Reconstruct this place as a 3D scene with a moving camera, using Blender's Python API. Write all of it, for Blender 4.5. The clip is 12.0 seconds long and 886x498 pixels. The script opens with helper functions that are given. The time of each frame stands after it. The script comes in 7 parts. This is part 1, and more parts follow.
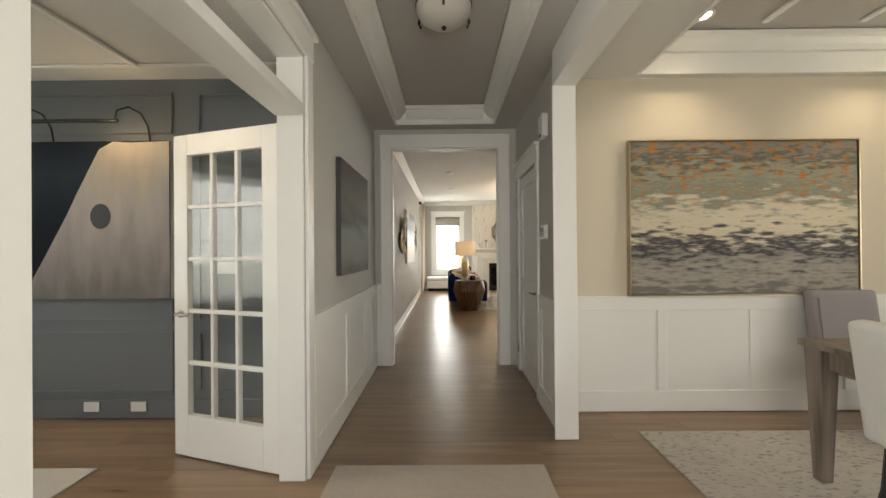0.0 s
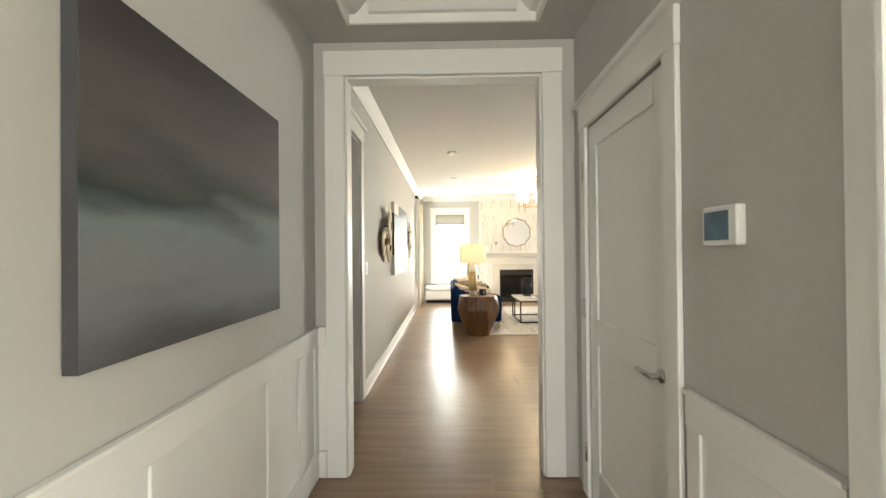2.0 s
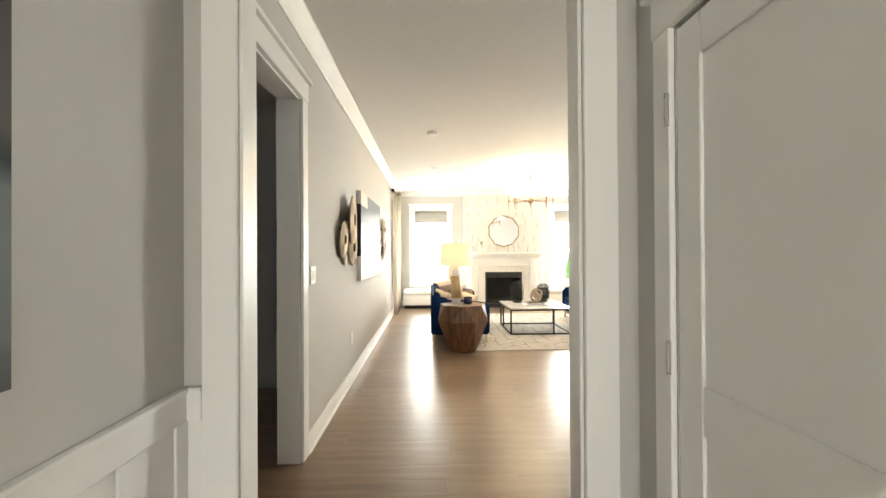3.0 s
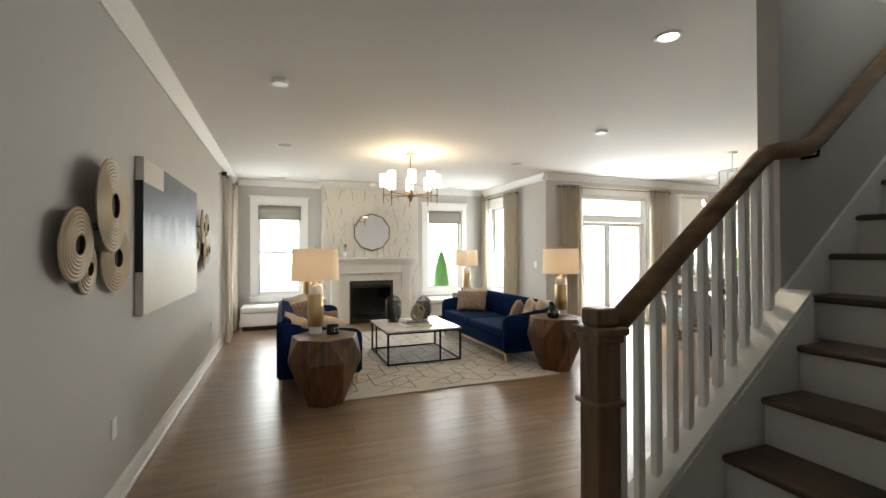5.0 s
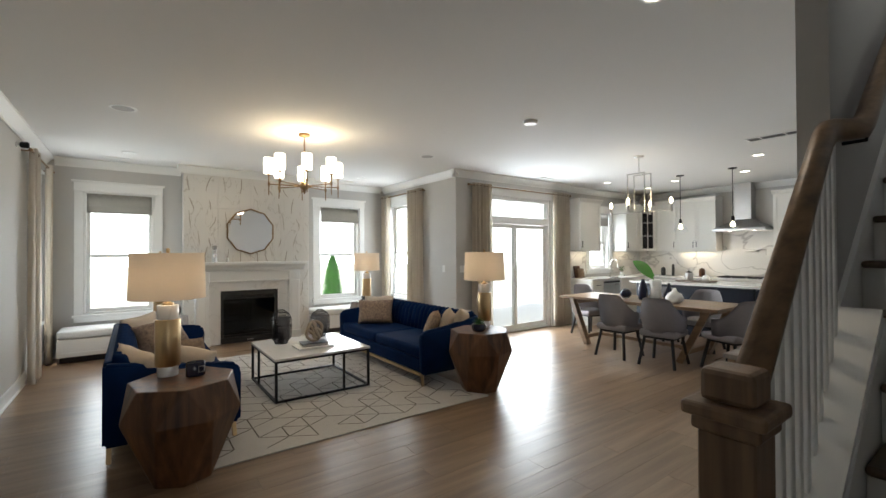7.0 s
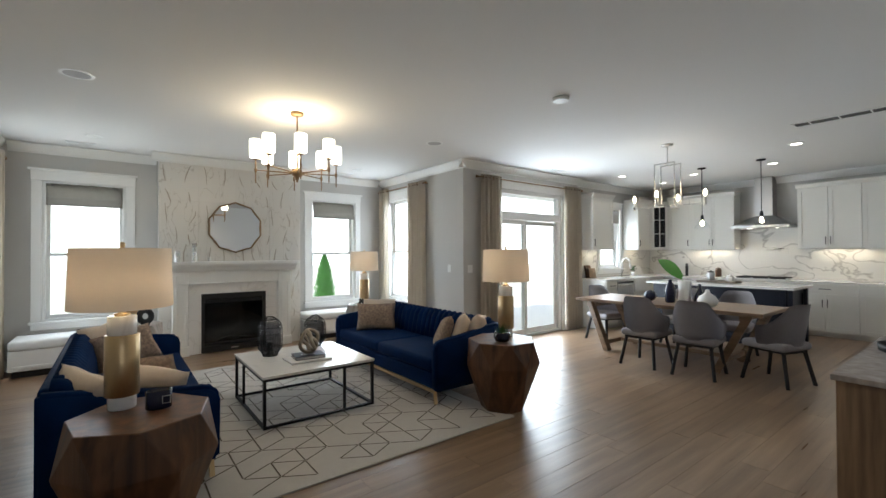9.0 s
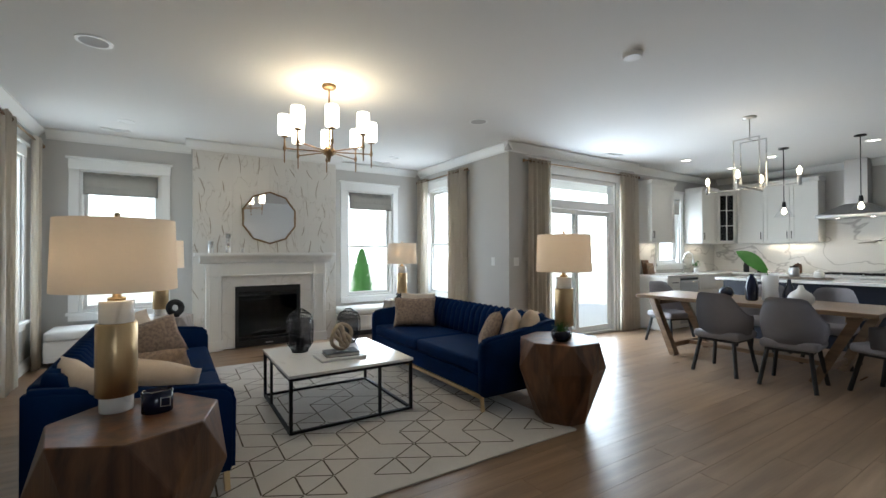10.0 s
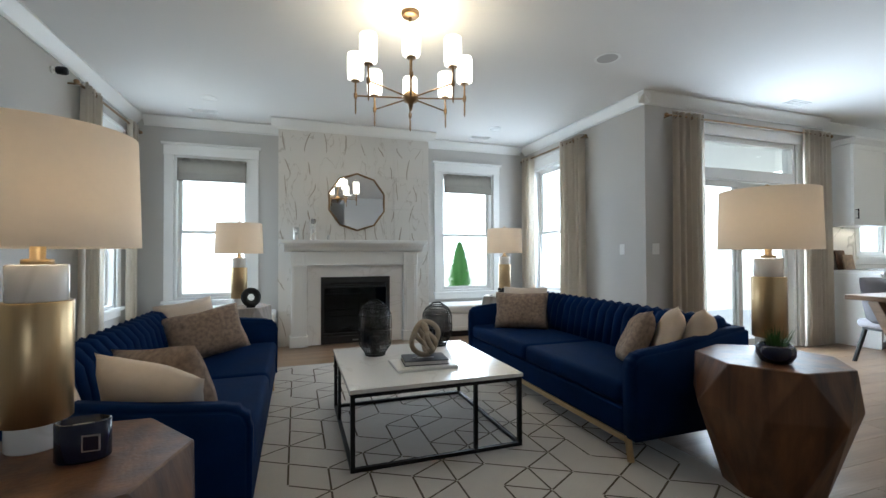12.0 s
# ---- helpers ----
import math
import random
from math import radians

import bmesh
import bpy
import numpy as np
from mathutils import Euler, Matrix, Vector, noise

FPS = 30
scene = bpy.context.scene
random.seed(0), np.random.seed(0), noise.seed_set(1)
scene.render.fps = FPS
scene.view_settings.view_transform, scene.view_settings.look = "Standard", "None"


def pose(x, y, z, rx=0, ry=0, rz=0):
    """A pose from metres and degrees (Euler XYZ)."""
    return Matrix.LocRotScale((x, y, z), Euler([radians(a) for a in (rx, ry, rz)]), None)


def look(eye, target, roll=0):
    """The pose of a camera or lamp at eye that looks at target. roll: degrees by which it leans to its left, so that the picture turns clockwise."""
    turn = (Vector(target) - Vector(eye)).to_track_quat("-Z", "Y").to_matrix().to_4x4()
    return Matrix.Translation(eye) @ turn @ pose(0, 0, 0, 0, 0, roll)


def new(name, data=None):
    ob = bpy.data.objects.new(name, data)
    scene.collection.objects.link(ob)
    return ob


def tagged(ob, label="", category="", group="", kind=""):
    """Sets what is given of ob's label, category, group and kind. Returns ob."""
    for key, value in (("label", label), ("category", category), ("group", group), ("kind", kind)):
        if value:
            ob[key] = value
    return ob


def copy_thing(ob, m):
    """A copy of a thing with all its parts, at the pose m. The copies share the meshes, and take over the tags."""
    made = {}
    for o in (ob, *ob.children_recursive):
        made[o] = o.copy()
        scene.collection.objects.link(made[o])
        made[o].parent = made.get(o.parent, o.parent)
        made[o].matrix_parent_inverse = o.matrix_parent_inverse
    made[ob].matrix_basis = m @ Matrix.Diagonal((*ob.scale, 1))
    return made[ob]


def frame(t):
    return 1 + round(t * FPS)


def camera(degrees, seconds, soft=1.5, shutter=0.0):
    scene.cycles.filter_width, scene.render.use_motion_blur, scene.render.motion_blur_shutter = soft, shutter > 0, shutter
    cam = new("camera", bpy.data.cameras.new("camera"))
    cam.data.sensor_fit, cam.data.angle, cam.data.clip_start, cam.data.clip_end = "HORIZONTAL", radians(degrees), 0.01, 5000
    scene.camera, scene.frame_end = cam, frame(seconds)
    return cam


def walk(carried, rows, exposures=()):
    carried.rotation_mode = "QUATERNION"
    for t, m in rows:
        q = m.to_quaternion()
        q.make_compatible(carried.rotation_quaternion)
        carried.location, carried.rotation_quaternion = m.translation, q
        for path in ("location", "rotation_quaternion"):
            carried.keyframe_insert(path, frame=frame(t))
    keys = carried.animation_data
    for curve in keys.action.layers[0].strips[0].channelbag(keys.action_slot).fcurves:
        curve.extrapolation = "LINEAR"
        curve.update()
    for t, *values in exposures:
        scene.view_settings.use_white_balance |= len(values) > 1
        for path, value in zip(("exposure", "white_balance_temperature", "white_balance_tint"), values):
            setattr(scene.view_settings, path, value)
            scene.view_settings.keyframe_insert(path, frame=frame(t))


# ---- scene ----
cam = camera(92.2, 12.0)
METRES, EYE, TILT, LEAN, TURN = 8.0, 1.3, 0.0, 0.0, 0.4
ROWS = [
    (0.0, 0.0, -0.0275, 0.0, 0.0, 0.2, 0.47),
    (0.5, 0.0012, 0.0397, 0.0014, 0.07, 0.23, 0.49),
    (1.0, 0.0027, 0.1079, 0.0005, 0.19, 0.33, 0.46),
    (1.5, 0.0039, 0.1793, 0.0044, 0.33, 0.35, 0.53),
    (2.0, 0.0047, 0.2485, 0.0094, 0.4, 0.38, 0.58),
    (2.5, 0.0078, 0.319, 0.0096, -0.03, 0.37, 0.44),
    (4.5, 0.0131, 0.5522, 0.0176, -15.51, 0.36, 0.3),
    (5.0, 0.0174, 0.5914, 0.0203, -21.06, 0.42, 0.19),
    (5.5, 0.0196, 0.6261, 0.0223, -26.37, 0.44, 0.21),
    (6.0, 0.0229, 0.6576, 0.0233, -30.65, 0.49, 0.27),
    (6.5, 0.0292, 0.6855, 0.023, -33.95, 0.52, 0.25),
    (7.0, 0.033, 0.7099, 0.0237, -36.38, 0.58, 0.26),
    (9.0, 0.055, 0.7945, 0.0207, -37.82, 0.57, 0.27),
    (9.5, 0.0686, 0.8206, 0.0151, -36.25, 0.51, 0.22),
    (10.0, 0.0845, 0.8513, 0.0058, -32.84, 0.55, 0.19),
    (10.5, 0.1011, 0.8841, -0.0014, -28.65, 0.62, 0.19),
    (11.0, 0.117, 0.9159, -0.0062, -24.82, 0.66, 0.28),
    (11.5, 0.132, 0.9445, -0.0129, -21.48, 0.74, 0.18),
    (12.0, 0.1424, 0.9696, -0.0174, -19.38, 0.83, 0.21),
]
EXPOSURES = [(0.0, 0.7, 7400, 9), (0.5, 1.03, 7400, 9), (1.0, 1.25, 7400, 8), (2.0, 1.75, 7400, 6), (2.7, 2.0, 7400, 7), (4.5, 0.8, 7000, 8), (5.5, 0.43, 6700, 8), (6.5, 0.18, 6500, 8), (9.0, -0.02, 6080, 7), (12.0, -0.1, 5650, 5)]
walk(cam, [(t, pose(0, 0, EYE, TILT, LEAN, TURN) @ pose(METRES * x, METRES * y, METRES * z, 90 + pitch, roll, yaw)) for t, x, y, z, yaw, pitch, roll in ROWS], EXPOSURES)

# ---- world and sun ----
world = bpy.data.worlds.new("world")
scene.world = world
world.use_nodes = True
wn = world.node_tree
sky = wn.nodes.new("ShaderNodeTexSky")
sky.sky_type = 'NISHITA'
sky.sun_disc = False
sky.sun_elevation = radians(73)
sky.sun_rotation = radians(200)
wn.links.new(sky.outputs[0], wn.nodes["Background"].inputs[0])
wn.nodes["Background"].inputs[1].default_value = 0.15
sun_data = bpy.data.lights.new("sun", 'SUN')
sun_data.energy, sun_data.angle, sun_data.color = 5.0, radians(0.5), (1.0, 0.95, 0.88)
sun = new("sun", sun_data)
sun.matrix_world = look((0, 0, 30), (4, 8, 0))


def area(name, x, y, z, tx, ty, tz, w, h, power, color=(0.86, 0.93, 1.0)):
    d = bpy.data.lights.new(name, 'AREA')
    d.shape, d.size, d.size_y, d.energy, d.color = 'RECTANGLE', w, h, power, color
    ob = new(name, d)
    ob.matrix_world = look((x, y, z), (tx, ty, tz))
    return ob


def point(name, x, y, z, power, color=(1.0, 0.78, 0.52), r=0.04):
    d = bpy.data.lights.new(name, 'POINT')
    d.energy, d.color, d.shadow_soft_size = power, color, r
    ob = new(name, d)
    ob.location = (x, y, z)
    return ob


def downlight(name, x, y, z, power, color=(1.0, 0.85, 0.66)):
    d = bpy.data.lights.new(name, 'SPOT')
    d.energy, d.color, d.spot_size, d.spot_blend, d.shadow_soft_size = power, color, radians(115), 0.7, 0.05
    ob = new(name, d)
    ob.location = (x, y, z)
    return ob


# sky light in the openings
DAY = 1.0
area("sky_window_back_left", 0.06, 13.88, 1.4, 0.06, 5, 1.2, 0.85, 1.7, 19 * DAY)
area("sky_window_back_right", 3.62, 13.88, 1.4, 3.62, 5, 1.2, 0.85, 1.7, 24 * DAY)
area("sky_window_side_left", -0.86, 13.08, 1.5, 5, 13.08, 1.3, 0.6, 1.8, 8 * DAY)
area("sky_window_side_right", 4.72, 13.3, 1.5, 0, 13.3, 1.3, 0.8, 1.8, 26 * DAY)
area("sky_slider", 6.28, 11.38, 1.3, 6.28, 5, 1.3, 1.5, 2.3, 98 * DAY)
area("sky_kitchen_window", 8.87, 11.52, 1.75, 8.87, 5, 1.4, 0.75, 1.2, 18 * DAY)
# next three: openings out of view; the entry one is added fill for the hall
area("sky_dining_window", 4.93, 1.2, 1.5, 0, 1.2, 1.3, 2.4, 1.8, 14 * DAY, (1.0, 0.93, 0.82))
area("sky_office_window", -4.93, 1.2, 1.5, 0, 1.2, 1.3, 2.0, 1.8, 13 * DAY)
area("sky_entry_door", 0, -1.12, 1.6, 0, 5, 1.4, 1.2, 2.0, 30 * DAY, (0.95, 0.97, 1.0))

# ---- materials ----


def mat(name, color, rough=0.5, metal=0.0, var=0.06, scale=6.0, bump=0.0, bscale=80.0, stretch=(1, 1, 1), rvar=0.05, emit=None, strength=0.0, trans=0.0, sheen=0.0, coat=0.0, rand=None):
    m = bpy.data.materials.new(name)
    m.use_nodes = True
    nt = m.node_tree
    b = nt.nodes["Principled BSDF"]
    b.inputs["Roughness"].default_value, b.inputs["Metallic"].default_value = rough, metal
    b.inputs["Transmission Weight"].default_value = trans
    b.inputs["Sheen Weight"].default_value = sheen
    b.inputs["Coat Weight"].default_value = coat
    tc = nt.nodes.new("ShaderNodeTexCoord")
    mp = nt.nodes.new("ShaderNodeMapping")
    mp.inputs["Scale"].default_value = stretch
    nt.links.new(tc.outputs["Object"], mp.inputs[0])
    big = nt.nodes.new("ShaderNodeTexNoise")
    big.inputs["Scale"].default_value, big.inputs["Detail"].default_value = scale, 6
    nt.links.new(mp.outputs[0], big.inputs["Vector"])
    ramp = nt.nodes.new("ShaderNodeMix")
    ramp.data_type = 'RGBA'
    ramp.inputs["A"].default_value = (*[c * (1 - var) for c in color], 1)
    ramp.inputs["B"].default_value = (*[min(1, c * (1 + var)) for c in color], 1)
    nt.links.new(big.outputs["Fac"], ramp.inputs["Factor"])
    last = ramp.outputs["Result"]
    if rand:
        info = nt.nodes.new("ShaderNodeObjectInfo" if rand == "object" else "ShaderNodeNewGeometry")
        hsv = nt.nodes.new("ShaderNodeHueSaturation")
        mr = nt.nodes.new("ShaderNodeMapRange")
        mr.inputs["To Min"].default_value, mr.inputs["To Max"].default_value = 0.86, 1.14
        nt.links.new(info.outputs["Random" if rand == "object" else "Random Per Island"], mr.inputs["Value"])
        nt.links.new(mr.outputs[0], hsv.inputs["Value"])
        nt.links.new(last, hsv.inputs["Color"])
        last = hsv.outputs[0]
    nt.links.new(last, b.inputs["Base Color"])
    rr = nt.nodes.new("ShaderNodeMapRange")
    rr.inputs["To Min"].default_value, rr.inputs["To Max"].default_value = max(0, rough - rvar), min(1, rough + rvar)
    nt.links.new(big.outputs["Fac"], rr.inputs["Value"])
    nt.links.new(rr.outputs[0], b.inputs["Roughness"])
    if bump:
        fine = nt.nodes.new("ShaderNodeTexNoise")
        fine.inputs["Scale"].default_value, fine.inputs["Detail"].default_value = bscale, 4
        nt.links.new(mp.outputs[0], fine.inputs["Vector"])
        bp = nt.nodes.new("ShaderNodeBump")
        bp.inputs["Strength"].default_value, bp.inputs["Distance"].default_value = bump, 0.01
        nt.links.new(fine.outputs["Fac"], bp.inputs["Height"])
        nt.links.new(bp.outputs[0], b.inputs["Normal"])
    if emit:
        b.inputs["Emission Color"].default_value = (*emit, 1)
        b.inputs["Emission Strength"].default_value = strength
    return m


def wood(name, dark, light, axis=0, rough=0.4, rand=None, freq=26.0, coat=0.0):
    """Wood with grain along an axis."""
    st = [1.0, 1.0, 1.0]
    st[axis] = 0.07
    m = mat(name, light, rough, 0, 0.0, freq, 0.12, 90, tuple(st), 0.06, rand=rand, coat=coat)
    nt = m.node_tree
    for n in nt.nodes:
        if n.bl_idname == "ShaderNodeMix":
            n.inputs["A"].default_value, n.inputs["B"].default_value = (*dark, 1), (*light, 1)
            src = [k for k in nt.nodes if k.bl_idname == "ShaderNodeTexNoise"][0]
            cr = nt.nodes.new("ShaderNodeMapRange")
            cr.inputs["From Min"].default_value, cr.inputs["From Max"].default_value = 0.3, 0.7
            nt.links.new(src.outputs["Fac"], cr.inputs["Value"])
            nt.links.new(cr.outputs[0], n.inputs["Factor"])
    return m


def ramp_paint(name, stops, axis, scale, distort, rough=0.6, stretch=(1, 1, 1), bump=0.25, spots=None):
    """A painted canvas: colours along generated coordinates, broken up by noise."""
    m = bpy.data.materials.new(name)
    m.use_nodes = True
    nt = m.node_tree
    b = nt.nodes["Principled BSDF"]
    b.inputs["Roughness"].default_value, b.inputs["Specular IOR Level"].default_value = rough, 0.15
    tc = nt.nodes.new("ShaderNodeTexCoord")
    mp = nt.nodes.new("ShaderNodeMapping")
    mp.inputs["Scale"].default_value = stretch
    nt.links.new(tc.outputs["Object"], mp.inputs[0])
    nz = nt.nodes.new("ShaderNodeTexNoise")
    nz.inputs["Scale"].default_value, nz.inputs["Detail"].default_value = scale, 8
    nt.links.new(mp.outputs[0], nz.inputs["Vector"])
    sep = nt.nodes.new("ShaderNodeSeparateXYZ")
    nt.links.new(tc.outputs["Generated"], sep.inputs[0])
    ma = nt.nodes.new("ShaderNodeMath")
    ma.operation = 'MULTIPLY_ADD'
    ma.inputs[1].default_value = distort
    nt.links.new(nz.outputs["Fac"], ma.inputs[0])
    nt.links.new(sep.outputs[axis], ma.inputs[2])
    sub = nt.nodes.new("ShaderNodeMath")
    sub.operation = 'SUBTRACT'
    sub.inputs[1].default_value = distort / 2
    nt.links.new(ma.outputs[0], sub.inputs[0])
    cr = nt.nodes.new("ShaderNodeValToRGB")
    el = cr.color_ramp.elements
    while len(el) < len(stops):
        el.new(0.5)
    for e, (p, c) in zip(el, stops):
        e.position, e.color = p, (*c, 1)
    nt.links.new(sub.outputs[0], cr.inputs[0])
    last = cr.outputs[0]
    if spots:
        col, sscale, lo, hi, zlo, sst = spots
        mp2 = nt.nodes.new("ShaderNodeMapping")
        mp2.inputs["Scale"].default_value = sst
        nt.links.new(tc.outputs["Object"], mp2.inputs[0])
        n2 = nt.nodes.new("ShaderNodeTexNoise")
        n2.inputs["Scale"].default_value, n2.inputs["Detail"].default_value = sscale, 5
        nt.links.new(mp2.outputs[0], n2.inputs["Vector"])
        mr = nt.nodes.new("ShaderNodeMapRange")
        mr.inputs["From Min"].default_value, mr.inputs["From Max"].default_value = lo, hi
        nt.links.new(n2.outputs["Fac"], mr.inputs["Value"])
        zr = nt.nodes.new("ShaderNodeMapRange")
        zr.inputs["From Min"].default_value, zr.inputs["From Max"].default_value = zlo - 0.1, zlo + 0.15
        nt.links.new(sep.outputs[axis], zr.inputs["Value"])
        mu = nt.nodes.new("ShaderNodeMath")
        mu.operation = 'MULTIPLY'
        nt.links.new(mr.outputs[0], mu.inputs[0])
        nt.links.new(zr.outputs[0], mu.inputs[1])
        mx = nt.nodes.new("ShaderNodeMix")
        mx.data_type = 'RGBA'
        mx.inputs["B"].default_value = (*col, 1)
        nt.links.new(mu.outputs[0], mx.inputs["Factor"])
        nt.links.new(last, mx.inputs["A"])
        last = mx.outputs["Result"]
    nt.links.new(last, b.inputs["Base Color"])
    bp = nt.nodes.new("ShaderNodeBump")
    bp.inputs["Strength"].default_value, bp.inputs["Distance"].default_value = bump, 0.01
    nt.links.new(nz.outputs["Fac"], bp.inputs["Height"])
    nt.links.new(bp.outputs[0], b.inputs["Normal"])
    return m


def veined(name, base, vein, scale, width, rough=0.25, stretch=(1, 1, 1), amount=0.7):
    """White stone with thin veins."""
    m = mat(name, base, rough, 0, 0.03, 2.0)
    nt = m.node_tree
    b = nt.nodes["Principled BSDF"]
    mp = [n for n in nt.nodes if n.bl_idname == "ShaderNodeMapping"][0]
    mp.inputs["Scale"].default_value = stretch
    n = nt.nodes.new("ShaderNodeTexNoise")
    n.inputs["Scale"].default_value, n.inputs["Detail"].default_value, n.inputs["Distortion"].default_value = scale, 3, 0.6
    nt.links.new(mp.outputs[0], n.inputs["Vector"])
    s1 = nt.nodes.new("ShaderNodeMath")
    s1.operation, s1.inputs[1].default_value = 'SUBTRACT', 0.5
    nt.links.new(n.outputs["Fac"], s1.inputs[0])
    s2 = nt.nodes.new("ShaderNodeMath")
    s2.operation = 'ABSOLUTE'
    nt.links.new(s1.outputs[0], s2.inputs[0])
    mr = nt.nodes.new("ShaderNodeMapRange")
    mr.inputs["From Min"].default_value, mr.inputs["From Max"].default_value = 0.0, width
    mr.inputs["To Min"].default_value, mr.inputs["To Max"].default_value = amount, 0.0
    nt.links.new(s2.outputs[0], mr.inputs["Value"])
    mx = nt.nodes.new("ShaderNodeMix")
    mx.data_type = 'RGBA'
    old = b.inputs["Base Color"].links[0].from_socket
    nt.links.new(old, mx.inputs["A"])
    mx.inputs["B"].default_value = (*vein, 1)
    nt.links.new(mr.outputs[0], mx.inputs["Factor"])
    nt.links.new(mx.outputs["Result"], b.inputs["Base Color"])
    return m


M_WALL = mat("greige_paint", (0.52, 0.51, 0.49), 0.75, var=0.03, scale=1.5, bump=0.05, bscale=220)
M_BEIGE = mat("beige_paint", (0.62, 0.56, 0.46), 0.75, var=0.03, scale=1.5, bump=0.05, bscale=220)
M_SLATE = mat("slate_paint", (0.15, 0.165, 0.18), 0.55, var=0.05, scale=2, bump=0.05, bscale=200)
M_TRIM = mat("white_trim_paint", (0.80, 0.80, 0.78), 0.35, var=0.02, scale=3, bump=0.02, bscale=60)
M_CEIL = mat("ceiling_paint", (0.72, 0.71, 0.69), 0.85, var=0.02, scale=1.2, bump=0.06, bscale=260)
M_TRAYC = mat("grey_ceiling_paint", (0.50, 0.48, 0.46), 0.8, var=0.03, scale=1.2, bump=0.05, bscale=240)
M_FLOOR_P = wood("oak_plank", (0.175, 0.112, 0.068), (0.305, 0.205, 0.128), 0, 0.30, "object", 14)
M_FLOOR_J = wood("oak_plank_far", (0.175, 0.112, 0.068), (0.305, 0.205, 0.128), 0, 0.30, "island", 14)
M_GROUT = mat("floor_joint", (0.09, 0.06, 0.04), 0.8)
M_TREAD = wood("dark_oak", (0.045, 0.028, 0.018), (0.12, 0.075, 0.045), 1, 0.35, None, 20)
M_NEWEL = wood("stained_oak_post", (0.13, 0.08, 0.047), (0.31, 0.20, 0.12), 2, 0.42, None, 24)
M_RAIL = wood("stained_oak_rail", (0.14, 0.085, 0.047), (0.34, 0.215, 0.12), 0, 0.38, None, 24)
M_SIDE = wood("acacia_wood", (0.038, 0.015, 0.006), (0.17, 0.075, 0.030), 2, 0.42, None, 16)
M_TABLE = wood("table_oak", (0.15, 0.095, 0.055), (0.30, 0.20, 0.125), 1, 0.35, None, 20)
M_GREYWOOD = wood("grey_washed_wood", (0.11, 0.085, 0.065), (0.24, 0.195, 0.155), 2, 0.5, None, 22)
M_NAVY = mat("navy_velvet", (0.0008, 0.0135, 0.062), 0.8, var=0.4, scale=5, bump=0.15, bscale=350)
M_NAVYCAB = mat("navy_cabinet_paint", (0.008, 0.012, 0.026), 0.4, var=0.05)
M_LINEN = mat("cream_linen", (0.62, 0.53, 0.44), 0.9, var=0.08, scale=30, bump=0.4, bscale=420)
M_TWEED = mat("taupe_tweed", (0.29, 0.215, 0.165), 0.95, var=0.8, scale=38, bump=0.6, bscale=300)
M_CURTAIN = mat("oatmeal_curtain", (0.80, 0.75, 0.67), 0.9, var=0.06, scale=8, bump=0.2, bscale=500)
M_SHADEF = mat("roman_shade_cloth", (0.36, 0.34, 0.31), 0.9, var=0.06, scale=40, bump=0.3, bscale=300)
M_GREYFAB = mat("grey_chair_fabric", (0.27, 0.255, 0.265), 0.85, var=0.08, scale=20, bump=0.3, bscale=400)
M_WHITEFAB = mat("white_chair_fabric", (0.66, 0.65, 0.62), 0.85, var=0.05, scale=20, bump=0.3, bscale=400)
M_BLACK = mat("black_metal", (0.012, 0.012, 0.013), 0.45, 0.6, var=0.1)
M_BLACKW = mat("black_wood", (0.007, 0.006, 0.006), 0.6, var=0.2)
M_BRASS = mat("brushed_brass", (0.60, 0.44, 0.245), 0.34, 1.0, var=0.08, scale=30, stretch=(8, 8, 0.4))
M_DKBRASS = mat("aged_brass", (0.26, 0.17, 0.09), 0.42, 1.0, var=0.15)
M_CHROME = mat("brushed_nickel", (0.55, 0.54, 0.52), 0.28, 1.0, var=0.05)
M_STEEL = mat("stainless_steel", (0.5, 0.5, 0.5), 0.3, 1.0, var=0.06, stretch=(1, 1, 20))
M_MARBLEW = veined("white_marble", (0.82, 0.81, 0.79), (0.6, 0.58, 0.55), 2.0, 0.012, 0.12, (1, 1, 1), 0.4)
M_MARBLE = veined("calacatta_slab", (0.72, 0.70, 0.66), (0.30, 0.25, 0.19), 2.2, 0.008, 0.3, (2.2, 1, 0.8), 0.45)
M_SPLASH = veined("backsplash_stone", (0.72, 0.71, 0.68), (0.3, 0.29, 0.28), 1.4, 0.02, 0.25, (1, 1, 1.6))
M_VEIN = mat("stone_vein", (0.40, 0.355, 0.29), 0.4, var=0.25, scale=12)
M_CAB = mat("cabinet_paint", (0.74, 0.73, 0.69), 0.4, var=0.02)
M_RUG = mat("ivory_rug", (0.55, 0.52, 0.48), 0.95, var=0.08, scale=12, bump=0.6, bscale=260, sheen=0.2)
M_RUGLINE = mat("brown_rug_line", (0.10, 0.078, 0.058), 0.95, var=0.2, scale=30)
M_RUGD = ramp_paint("speckled_rug", [(0.0, (0.42, 0.39, 0.35)), (0.5, (0.5, 0.47, 0.43)), (1.0, (0.45, 0.42, 0.38))], 0, 9, 0.8, 0.95, (1, 1, 1), 0.5, ((0.27, 0.255, 0.24), 34, 0.56, 0.64, -1.0, (0.7, 1.6, 1)))
M_SOOT = mat("firebox_black", (0.012, 0.012, 0.013), 0.5, var=0.2)
M_PLASTIC = mat("white_plastic", (0.78, 0.78, 0.76), 0.4, var=0.01)
M_DARKGLASS = mat("dark_screen", (0.01, 0.01, 0.012), 0.08, var=0.0)
M_NAVYGLASS = mat("navy_ceramic", (0.01, 0.013, 0.035), 0.12, var=0.2)
